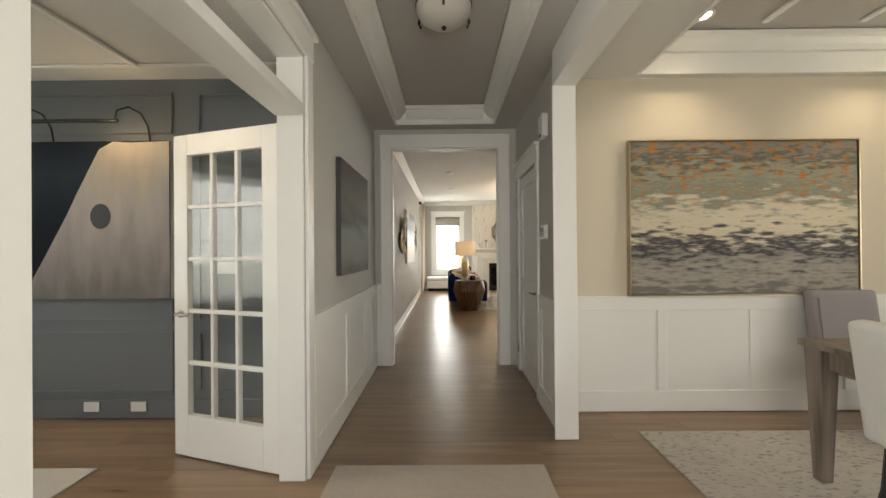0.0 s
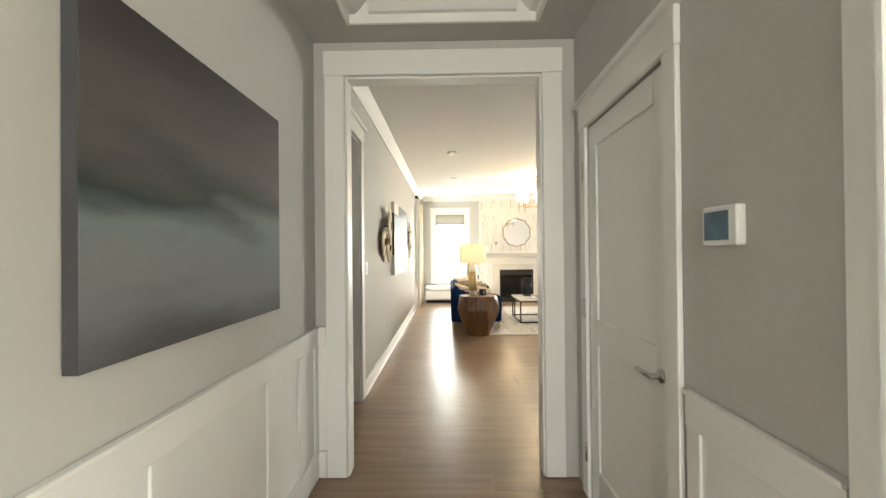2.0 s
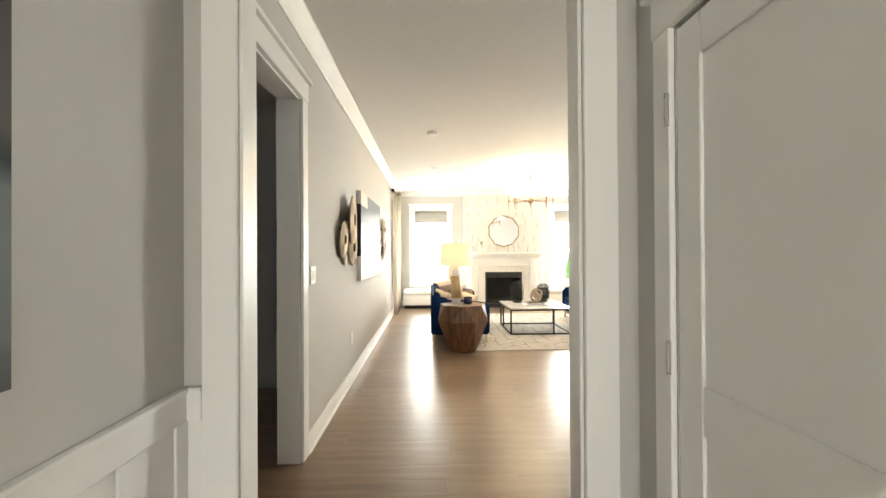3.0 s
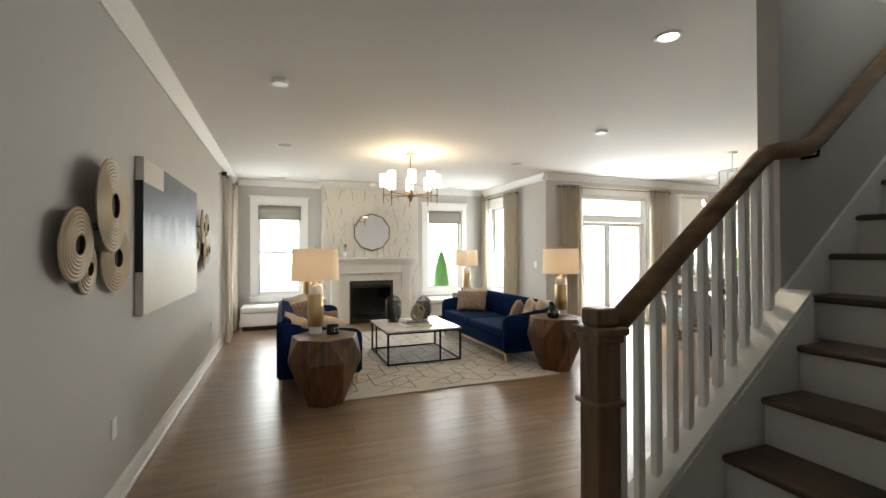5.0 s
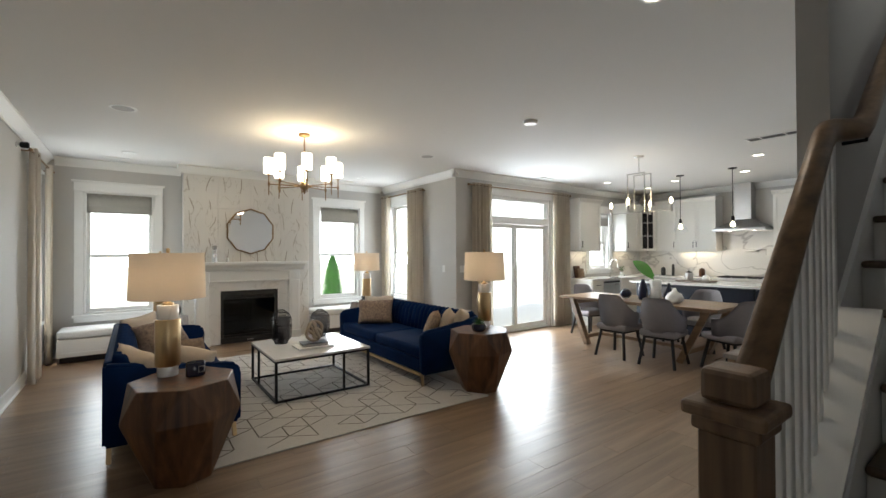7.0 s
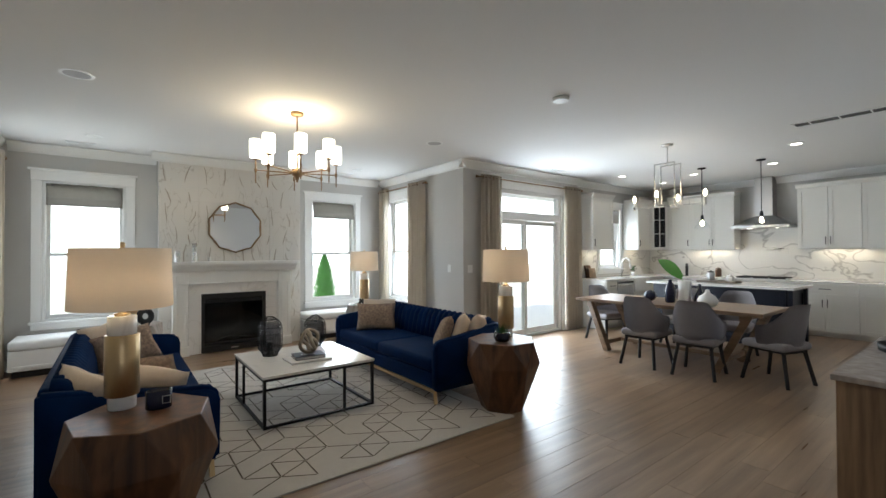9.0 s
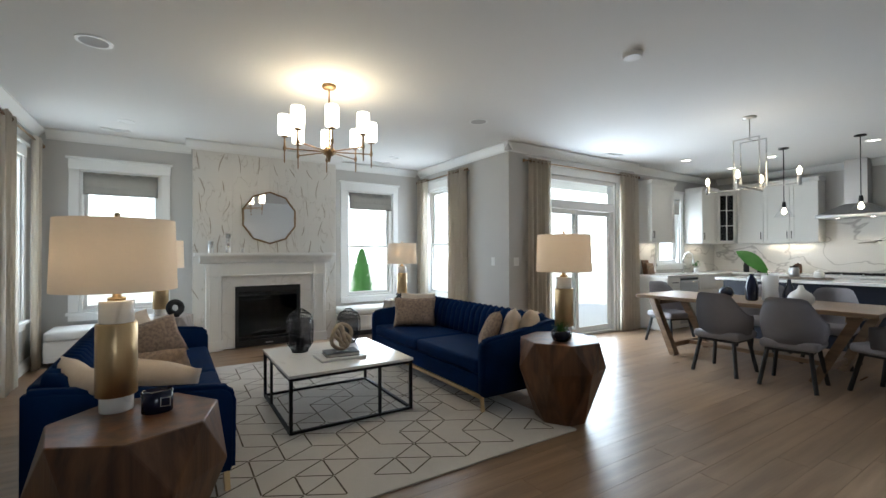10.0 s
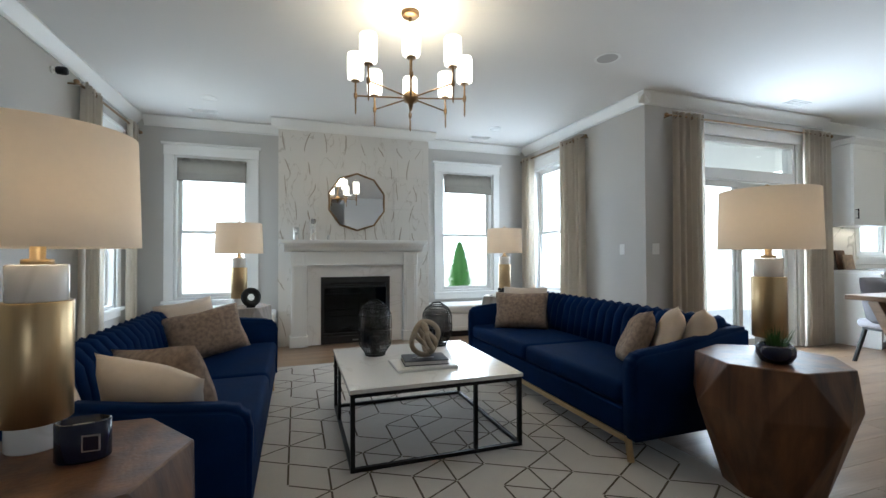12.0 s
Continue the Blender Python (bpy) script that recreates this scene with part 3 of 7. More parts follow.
crown("crown_living_back_a", 0, 13.95, -1, -0.7, 0.86, HL)
crown("crown_living_back_b", 0, 13.95, -1, 2.9, 4.55, HL)
crown("crown_chimney", 0, 13.59, -1, 0.78, 2.96, HL)
crown("crown_alcove", 1, 4.65, -1, 11.31, 13.95, HL)
crown("crown_slider", 0, 11.4, -1, 4.56, 7.6, HL)
crown("crown_kitchen_back", 0, 11.5, -1, 7.6, 10.6, HL)
crown("crown_kitchen_right", 1, 10.6, -1, 6.0, 11.4, HL)

casing("trim_hall_opening", 0, 4.60, -1, -0.61, 0.60, 0.006, 2.46, 0.12, False, head=0.15)
casing("trim_hall_opening_far", 0, 4.72, 1, -0.61, 0.60, 0.006, 2.46, 0.12, False, head=0.15)
bm = box(-0.609, -0.597, 4.602, 4.718, 0.006, 2.459)
box(0.587, 0.599, 4.602, 4.718, 0.006, 2.459, bm=bm)
box(-0.596, 0.586, 4.602, 4.718, 2.446, 2.459, bm=bm)
structure(part("trim_hall_jamb", bm, M_TRIM), "white painted jamb lining", "trim")
casing("trim_side_doorway", 1, -0.8, 1, 5.08, 5.92, 0.006, 2.40, 0.11, True)
bm = box(-0.948, -0.802, 5.08, 5.095, 0.006, 2.398)
box(-0.948, -0.802, 5.905, 5.92, 0.006, 2.398, bm=bm)
box(-0.948, -0.802, 5.096, 5.904, 2.385, 2.399, bm=bm)
structure(part("trim_side_jamb", bm, M_TRIM), "white painted jamb lining", "trim")
casing("trim_closet_door", 1, 0.8, -1, 3.72, 4.58, 0.006, 2.06, 0.09, True)
casing("trim_french_opening", 1, -0.8, 1, 0.8, 2.42, 0.006, 2.42, 0.10, True)
bm = box(-0.948, -0.802, 2.40, 2.418, 0.006, 2.418)
box(-0.948, -0.802, 0.802, 0.82, 0.006, 2.418, bm=bm)
box(-0.948, -0.802, 0.82, 2.40, 2.40, 2.418, bm=bm)
box(-0.96, -0.79, 0.821, 2.399, 2.07, 2.13, 0.004, 1, bm)
structure(part("trim_french_jamb", bm, M_TRIM), "white jamb lining with a transom bar", "trim")


# ---- windows ----
def sash_window(name, axis, face, out, a, b, z0, z1, shade=None):
    """A double-hung window in a wall opening. out: the way outdoors along the wall's normal."""
    root = structure(new(name), "white double-hung sash window, bright outdoors behind", "window")

    def slab(n, u0, u1, lo, hi, d0, d1, m, parent=root):
        f0, f1 = sorted((face + out * d0, face + out * d1))
        return part(n, box(*((u0, u1, f0, f1) if axis == 0 else (f0, f1, u0, u1)), lo, hi, 0.003 if m is M_TRIM else 0, 1), m, parent)
    fr = slab("window_frame", a, a + 0.035, z0, z1, 0.005, 0.14, M_TRIM)
    slab("window_frame", b - 0.035, b, z0, z1, 0.005, 0.14, M_TRIM)
    slab("window_frame", a + 0.035, b - 0.035, z1 - 0.035, z1, 0.005, 0.14, M_TRIM)
    slab("window_frame", a + 0.035, b - 0.035, z0, z0 + 0.03, 0.005, 0.14, M_TRIM)
    mid = (z0 + z1) / 2 - 0.05
    for lo, hi, d in ((z0 + 0.03, mid + 0.02, 0.07), (mid - 0.02, z1 - 0.035, 0.105)):
        s = slab("sash", a + 0.036, a + 0.076, lo, hi, d, d + 0.03, M_TRIM)
        slab("sash_stile", b - 0.076, b - 0.036, lo, hi, d, d + 0.03, M_TRIM)
        slab("sash_rail", a + 0.077, b - 0.077, lo, lo + 0.045, d + 0.001, d + 0.029, M_TRIM)
        slab("sash_rail", a + 0.077, b - 0.077, hi - 0.04, hi, d + 0.001, d + 0.029, M_TRIM)
        pane = slab("pane", a + 0.077, b - 0.077, lo + 0.046, hi - 0.041, d + 0.012, d + 0.018, M_GLASS)
        pane.visible_shadow = False
    casing(name.replace("window", "trim_window"), axis, face, -out, a, b, z0, z1, 0.105, True, sill=True)


sash_window("window_1", 0, 13.95, 1, -0.38, 0.50, 0.6, 2.44)
sash_window("window_2", 0, 13.95, 1, 3.18, 4.06, 0.6, 2.44)
sash_window("window_3", 1, -0.8, -1, 12.78, 13.38, 0.6, 2.45)
sash_window("window_4", 1, 4.65, 1, 12.9, 13.7, 0.6, 2.5)
sash_window("window_5", 0, 11.5, 1, 8.5, 9.25, 1.12, 2.4)
# 6 to 8 are out of view, placed to let light into the front rooms
sash_window("window_6", 1, 5.0, 1, 0.0, 2.4, 0.6, 2.4)
sash_window("window_7", 1, -5.0, -1, 0.2, 2.2, 0.6, 2.4)
sash_window("window_8", 0, -1.2, -1, -0.6, 0.6, 0.6, 2.3)


def roman_shade(x0, x1, z0, z1):
    t = thing("roman_shade", (x0 + x1) / 2, 13.935, z1, "taupe linen roman shade drawn up in the window", "shade", "roman shades")
    n = 24
    b = bmesh.new()
    w = (x1 - x0) / 2
    h = z1 - z0
    pts = [(0.0, 0.0), (-0.006, -0.4 * h), (-0.012, -0.62 * h), (-0.03, -0.70 * h), (-0.012, -0.78 * h), (-0.036, -0.86 * h), (-0.014, -0.93 * h), (-0.03, -h), (0.0, -h)]
    rows = [[b.verts.new((-w + 2 * w * i / n, y + 0.003 * math.sin(i * 1.7), z)) for i in range(n + 1)] for y, z in pts]
    for r, s in zip(rows, rows[1:]):
        for i in range(n):
            b.faces.new((r[i], r[i + 1], s[i + 1], s[i]))
    bmesh.ops.solidify(b, geom=b.faces[:], thickness=0.004)
    part("cloth", b, M_SHADEF, t, smooth=True)
    part("headrail", box(-w, w, 0.0, 0.012, -0.03, 0.0, 0.003, 1), M_SHADEF, t)


roman_shade(-0.34, 0.46, 2.12, 2.41)
roman_shade(3.22, 4.02, 2.12, 2.41)
t = thing("roman_shade", 8.87, 11.49, 2.38, "rolled woven shade in the kitchen window", "shade")
part("cloth", box(-0.33, 0.33, -0.02, 0.0, -0.28, 0.0, 0.008, 2), M_SHADEF, t)

# sliding glass door with transom
root = structure(new("door_slider"), "white framed sliding glass door with a transom light", "sliding door")
for n, q in (("door_frame", (5.42, 5.47, 0.006, 2.54)), ("door_frame", (7.01, 7.06, 0.006, 2.54)), ("head", (5.47, 7.01, 2.48, 2.54)), ("transom_bar", (5.47, 7.01, 2.04, 2.17)), ("threshold", (5.47, 7.01, 0.006, 0.04))):
    part(n, box(q[0], q[1], 11.41, 11.53, q[2], q[3], 0.003, 1), M_TRIM, root)
for a, b, d in ((5.47, 6.14, 11.43), (6.07, 7.01, 11.475)):
    p = part("sliding_panel", box(a, a + 0.06, d, d + 0.035, 0.04, 2.03, 0.003, 1), M_TRIM, root)
    part("stile", box(b - 0.06, b, d, d + 0.035, 0.04, 2.03, 0.003, 1), M_TRIM, root)
    part("rail", box(a + 0.06, b - 0.06, d + 0.001, d + 0.034, 0.04, 0.13, 0.003, 1), M_TRIM, root)
    part("rail", box(a + 0.06, b - 0.06, d + 0.001, d + 0.034, 1.96, 2.03, 0.003, 1), M_TRIM, root)
    g = part("pane", box(a + 0.06, b - 0.06, d + 0.014, d + 0.02, 0.13, 1.96), M_GLASS, root)
    g.visible_shadow = False
g = part("pane", box(5.47, 7.01, 11.46, 11.466, 2.17, 2.48), M_GLASS, root)
g.visible_shadow = False
part("pull_handle", box(6.03, 6.05, 11.40, 11.43, 0.95, 1.2, 0.004, 1), M_CHROME, root)
casing("trim_slider", 0, 11.4, -1, 5.42, 7.06, 0.006, 2.54, 0.09, True)

# ---- entry hall and office ----
def lever(parent, x, y, z, nx, ny, dx, dy):
    """A lever handle: rose on a face with normal n, arm along d."""
    b = bmesh.new()
    q = Vector((nx, ny, 0)).to_track_quat('Z', 'Y').to_matrix().to_4x4()
    rose = lathe([(0.026, 0), (0.026, 0.008), (0.012, 0.010), (0.010, 0.045), (0.001, 0.047)], 20)
    bmesh.ops.transform(rose, matrix=Matrix.Translation((x, y, z)) @ q, verts=rose.verts[:])
    tube([(x + nx * 0.042, y + ny * 0.042, z), (x + nx * 0.045 + dx * 0.05, y + ny * 0.045 + dy * 0.05, z), (x + nx * 0.043 + dx * 0.11, y + ny * 0.043 + dy * 0.11, z)], 0.009, 10, rose)
    b.free()
    part("lever_handle", rose, M_CHROME, parent, "brushed nickel lever handle", True)


def french_door(x, y, rz, label):
    t = structure(thing("door_french", x, y, 0.012, label, "door", rz=rz), label, "door")
    W, HH, D = 0.82, 2.035, 0.042
    st, tr, br = 0.115, 0.13, 0.26
    part("stile", box(0, st, 0, D, 0, HH, 0.003, 1), M_TRIM, t)
    part("stile", box(W - st, W, 0, D, 0, HH, 0.003, 1), M_TRIM, t)
    part("top_rail", box(st, W - st, 0.001, D - 0.001, HH - tr, HH), M_TRIM, t)
    part("bottom_rail", box(st, W - st, 0.001, D - 0.001, 0, br), M_TRIM, t)
    cw, rh = (W - 2 * st) / 3, (HH - tr - br) / 5
    for i in (1, 2):
        part("muntin", box(st + i * cw - 0.013, st + i * cw + 0.013, 0.003, D - 0.003, br, HH - tr, 0.004, 1), M_TRIM, t)
    for j in range(1, 5):
        part("muntin", box(st, W - st, 0.005, D - 0.005, br + j * rh - 0.013, br + j * rh + 0.013, 0.004, 1), M_TRIM, t)
    for i in range(3):
        for j in range(5):
            g = part("pane", box(st + i * cw + 0.013, st + (i + 1) * cw - 0.013, D / 2 - 0.003, D / 2 + 0.003, br + j * rh + 0.013, br + (j + 1) * rh - 0.013), M_GLASS, t)
            g.visible_shadow = False
    part("notice", box(st + cw + 0.03, st + 2 * cw - 0.02, -0.0, 0.014, br + 2.72 * rh, br + 2.95 * rh), M_WHITEFAB, t, "small paper notice on one pane")
    lever(t, W - 0.06, 0.0, 0.90, 0, -1, -1, 0)
    lever(t, W - 0.06, D, 0.90, 0, 1, -1, 0)
    for z in (0.22, 1.0, 1.8):
        b = box(-0.028, 0.0, -0.004, 0.0, z - 0.05, z + 0.05)
        box(0.0, 0.03, -0.004, -0.0005, z - 0.05, z + 0.05, bm=b)
        lathe([(0.007, -0.055), (0.007, 0.055)], 10, b, -0.004, -0.008, z)
        part("hinge", b, M_CHROME, t, "brushed nickel hinge")
    return t


french_door(-0.958, 2.50, 161, "open white french door with fifteen glass panes")
french_door(-0.99, 0.80, 200, "open white french door with fifteen glass panes")

t = structure(thing("door_closet", 0.8, 3.72, 0.01, "closed white two-panel hall door", "door"), "closed white two-panel hall door", "door")
part("door_slab", box(0.014, 0.05, 0.004, 0.856, 0, 2.04, 0.003, 1), M_TRIM, t)
for u0, u1, lo, hi in ((0.0, 0.115, 0, 2.04), (0.745, 0.86, 0, 2.04), (0.115, 0.745, 0, 0.2), (0.115, 0.745, 0.86, 1.0), (0.115, 0.745, 1.92, 2.04)):
    part("door_rail", box(0.002, 0.0138, u0 + 0.003, u1 - 0.003 if u1 == 0.86 else u1, lo, hi, 0.003, 1), M_TRIM, t)
lever(t, 0.002, 0.07, 0.90, -1, 0, 0, 1)
for z in (0.25, 1.05, 1.8):
    b = lathe([(0.007, -0.05), (0.007, 0.05)], 10, None, -0.026, 0.865, z)
    part("hinge", b, M_CHROME, t, "brushed nickel hinge")

t = thing("flush_ceiling_light", 0, 2.62, H + 0.17, "unlit frosted glass dome ceiling light with bronze holders", "ceiling light")
part("dome", lathe([(0.170, -0.04), (0.168, -0.07), (0.15, -0.11), (0.10, -0.145), (0.03, -0.162), (0.001, -0.164)], 40, cap=False), M_OFFGLASS, t, smooth=True)
part("ceiling_plate", lathe([(0.12, 0), (0.13, -0.01), (0.174, -0.03), (0.174, -0.04), (0.12, -0.045)], 40), M_BLACKW, t, smooth=True)
part("finial", lathe([(0.012, -0.160), (0.016, -0.170), (0.010, -0.182), (0.002, -0.185)], 16), M_BLACKW, t, smooth=True)
for k in range(3):
    a = 0.52 + k * 2.094
    part("holder", tube([(0.17 * math.cos(a), 0.17 * math.sin(a), -0.05), (0.186 * math.cos(a), 0.186 * math.sin(a), -0.09), (0.17 * math.cos(a), 0.17 * math.sin(a), -0.125)], 0.008, 8), M_BLACKW, t)


def canvas(name, axis, face, side, u0, u1, z0, z1, depth, material, edge, label, rim=0.0):
    """A stretched canvas hung on a wall; with rim it has a thin frame."""
    um, zm = (u0 + u1) / 2, (z0 + z1) / 2
    w, h = (u1 - u0) / 2, (z1 - z0) / 2
    t = thing(name, *((um, face, zm) if axis == 0 else (face, um, zm)), label, "painting")

    def slab(n, a, b, lo, hi, d0, d1, m):
        f0, f1 = sorted((side * d0, side * d1))
        return part(n, box(*((a, b, f0, f1) if axis == 0 else (f0, f1, a, b)), lo, hi), m, t)
    slab("stretcher", -w, w, -h, h, 0.003, depth - 0.003, edge)
    slab("canvas", -w + 0.001, w - 0.001, -h + 0.001, h - 0.001, depth - 0.0025, depth, material)
    if rim:
        for a, b, lo, hi in ((-w - rim, -w - 0.004, -h - rim, h + rim), (w + 0.004, w + rim, -h - rim, h + rim), (-w - 0.004, w + 0.004, -h - rim, -h - 0.004), (-w - 0.004, w + 0.004, h + 0.004, h + rim)):
            slab("frame", a, b, lo, hi, 0.003, depth + 0.012, M_GOLDL)
    return t


P_DARK = ramp_paint("storm_paint", [(0.0, (0.07, 0.068, 0.07)), (0.18, (0.17, 0.18, 0.185)), (0.38, (0.16, 0.19, 0.195)), (0.52, (0.028, 0.04, 0.04)), (0.66, (0.095, 0.09, 0.088)), (1.0, (0.05, 0.043, 0.045))], 2, 2.0, 0.5, 0.6, (1, 0.6, 2.5), 0.1)
P_EDGE = mat("dark_canvas_edge", (0.05, 0.05, 0.055), 0.7, var=0.2)
P_ABS = ramp_paint("lake_paint", [(0.0, (0.17, 0.16, 0.15)), (0.12, (0.36, 0.33, 0.29)), (0.22, (0.22, 0.21, 0.2)), (0.29, (0.045, 0.045, 0.05)), (0.35, (0.16, 0.15, 0.15)), (0.43, (0.62, 0.55, 0.42)), (0.54, (0.58, 0.53, 0.42)), (0.66, (0.22, 0.23, 0.19)), (0.8, (0.30, 0.30, 0.23)), (0.9, (0.11, 0.105, 0.09)), (1.0, (0.22, 0.21, 0.19))], 2, 13, 0.66, 0.5, (0.55, 1, 2.4), 1.0, ((0.42, 0.17, 0.035), 17, 0.52, 0.66, 0.60, (0.7, 1, 1.7)))
P_LIV = ramp_paint("cloud_paint", [(0.0, (0.66, 0.62, 0.50)), (0.20, (0.70, 0.66, 0.54)), (0.34, (0.72, 0.72, 0.66)), (0.48, (0.66, 0.72, 0.76)), (0.60, (0.40, 0.47, 0.53)), (0.70, (0.13, 0.16, 0.20)), (0.88, (0.13, 0.15, 0.18)), (1.0, (0.16, 0.18, 0.21))], 2, 3, 0.34, 0.45, (1, 1.5, 0.6), 0.15)
P_PALE = mat("bare_cream_paint", (0.62, 0.58, 0.53), 0.6, var=0.08, scale=5, bump=0.15, bscale=60)
P_LIVEDGE = mat("dark_wrapped_edge", (0.02, 0.023, 0.03), 0.6, var=0.3, scale=4)
P_HORSE = ramp_paint("pale_form_paint", [(0.0, (0.17, 0.16, 0.16)), (0.35, (0.33, 0.30, 0.30)), (0.6, (0.46, 0.43, 0.42)), (1.0, (0.66, 0.56, 0.44))], 2, 4, 0.6, 0.6, (2.0, 1, 0.5), 0.1)
P_NIGHT = ramp_paint("night_ground_paint", [(0.0, (0.003, 0.004, 0.007)), (0.45, (0.004, 0.007, 0.013)), (0.8, (0.022, 0.034, 0.05)), (1.0, (0.02, 0.026, 0.034))], 2, 2, 0.3, 0.7, (1, 1, 1), 0.1)

canvas("hall_painting", 1, -0.8, 1, 3.10, 4.17, 1.12, 1.99, 0.04, P_DARK, P_EDGE, "dark misty landscape canvas on the hall wall")
canvas("dining_painting", 0, 3.43, -1, 1.465, 3.25, 0.94, 2.145, 0.05, P_ABS, P_EDGE, "large abstract lake painting in a thin gold frame", 0.014)
canvas("living_painting", 1, -0.8, 1, 8.06, 9.93, 1.05, 2.10, 0.05, P_LIV, P_LIVEDGE, "large blue and cream abstract canvas")
t = bpy.data.objects["living_painting"]
part("bare_patch", box(0.0502, 0.0512, -0.934, -0.43, 0.36, 0.523), P_PALE, t, "bare cream corner of the canvas")
part("edge_wrap", box(0.004, 0.0495, -0.9362, -0.9352, 0.37, 0.524), P_PALE, t)
part("edge_wrap", box(0.004, 0.0495, -0.9362, -0.9352, -0.524, -0.24), P_PALE, t)
t = canvas("office_painting", 0, 3.33, -1, -3.33, -2.13, 0.94, 2.17, 0.045, P_NIGHT, M_WHITEFAB, "large canvas with a pale form on a dark blue ground")
b = bmesh.new()
shape = [(-0.58, -0.61), (0.595, -0.61), (0.595, 0.61), (0.30, 0.60), (0.16, 0.61), (0.05, 0.55), (-0.12, 0.22), (-0.2, 0.05), (-0.36, -0.25), (-0.5, -0.5)]
part("painted_form", prism(shape, -0.0495, -0.047, 1), P_HORSE, t, "pale cream painted form")
b = lathe([(0.08, 0), (0.085, 0.001), (0.001, 0.0025)], 24)
bmesh.ops.transform(b, matrix=Matrix.Translation((0.06, -0.0497, 0.03)) @ Matrix.Rotation(radians(90), 4, 'X') @ Matrix.Diagonal((0.95, 1.15, 1, 1)), verts=b.verts[:])
part("painted_spot", b, M_SOOT, t, "dark painted oval")

t = thing("picture_light", -2.72, 3.33, 2.3, "black picture light with two curved arms above a canvas", "picture light")
part("light_bar", tube([(-0.52, -0.2, -0.02), (0.3, -0.2, -0.02)], 0.014, 10), M_BLACK, t)
for x in (-0.48, 0.28):
    part("arm", tube([(x + 0.13, -0.0, -0.16), (x + 0.13, -0.03, -0.02), (x + 0.11, -0.08, 0.07), (x + 0.06, -0.14, 0.10), (x + 0.01, -0.19, 0.06), (x, -0.2, -0.02)], 0.007, 8), M_BLACK, t, smooth=True)
point("picture_glow", -2.45, 3.08, 2.24, 1.2, (1.0, 0.75, 0.45), 0.02)


def wall_plate(name, axis, face, side, u, z, w, h, label, category, kindp="toggle", n=1):
    t = thing(name, *((u, face, z) if axis == 0 else (face, u, z)), label, category)

    def slab(nm, a, b, lo, hi, d0, d1, m):
        f0, f1 = sorted((side * d0, side * d1))
        part(nm, box(*((a, b, f0, f1) if axis == 0 else (f0, f1, a, b)), lo, hi, 0.0015, 1), m, t)
    slab("plate", -w / 2, w / 2, -h / 2, h / 2, 0.002, 0.008, M_PLASTIC)
    for k in range(n):
        c = (k - (n - 1) / 2) * 0.046
        if kindp == "toggle":
            slab("rocker", c - 0.016, c + 0.016, -0.033, 0.033, 0.008, 0.012, M_PLASTIC)
        else:
            slab("socket", c - 0.016, c + 0.016, 0.006, 0.036, 0.008, 0.010, M_TRIM)
            slab("socket", c - 0.016, c + 0.016, -0.036, -0.006, 0.008, 0.010, M_TRIM)


wall_plate("light_switch", 1, -0.8, 1, 6.2, 1.22, 0.125, 0.125, "white double light switch on a grey wall", "switch", n=2)
wall_plate("power_outlet", 1, -0.8, 1, 7.69, 0.46, 0.075, 0.12, "white power outlet above the baseboard", "outlet", "socket")
wall_plate("power_outlet", 1, -0.8, 1, 11.3, 0.46, 0.075, 0.12, "white power outlet above the baseboard", "outlet", "socket")
wall_plate("power_outlet", 0, 3.323, -1, -2.78, 0.10, 0.12, 0.075, "white power outlet in a slate baseboard", "outlet", "socket")
wall_plate("power_outlet", 0, 3.323, -1, -2.41, 0.10, 0.12, 0.075, "white power outlet in a slate baseboard", "outlet", "socket")
wall_plate("light_switch", 1, 4.65, -1, 11.75, 1.22, 0.075, 0.12, "white light switch on a pale grey wall", "switch")
wall_plate("light_switch", 0, 11.4, -1, 4.78, 1.22, 0.10, 0.12, "white light switch beside the curtain", "switch")
t = thing("thermostat", 0.8, 3.40, 1.44, "white wall thermostat with a small dark screen", "thermostat")
part("body", box(-0.03, -0.002, -0.075, 0.075, -0.055, 0.055, 0.006, 2), M_PLASTIC, t)
part("screen", box(-0.0325, -0.0302, -0.045, 0.06, -0.04, 0.04), mat("blue_grey_screen", (0.12, 0.19, 0.25), 0.15, var=0.6, scale=14), t, "blue-grey display screen")
t = thing("door_chime", 0.8, 3.36, 2.27, "small white wall-mounted chime box high on the wall", "chime")
part("cover", box(-0.05, -0.002, -0.07, 0.07, -0.09, 0.09, 0.01, 2), M_PLASTIC, t)
part("sensor", box(-0.054, -0.0505, -0.03, 0.03, -0.085, -0.06), M_BLACK, t, "black sensor strip")

# rugs in the front rooms
t = part("entry_runner", box(-0.67, 0.58, 0.6, 2.57, 0.0, 0.012, 0.005, 2), mat("beige_runner", (0.42, 0.37, 0.32), 0.95, var=0.1, scale=40, bump=0.5, bscale=300))
tagged(t, "plain beige flatweave runner on the hall floor", "rug")
t = part("dining_rug", box(1.35, 4.3, 0.3, 3.03, 0.0, 0.012, 0.005, 2), M_RUGD)
tagged(t, "pale rug with scattered grey flecks under the table", "rug")
t = part("office_rug", box(-4.5, -2.1, 0.2, 2.55, 0.0, 0.012, 0.005, 2), M_RUG)
tagged(t, "pale ivory rug on the office floor", "rug")

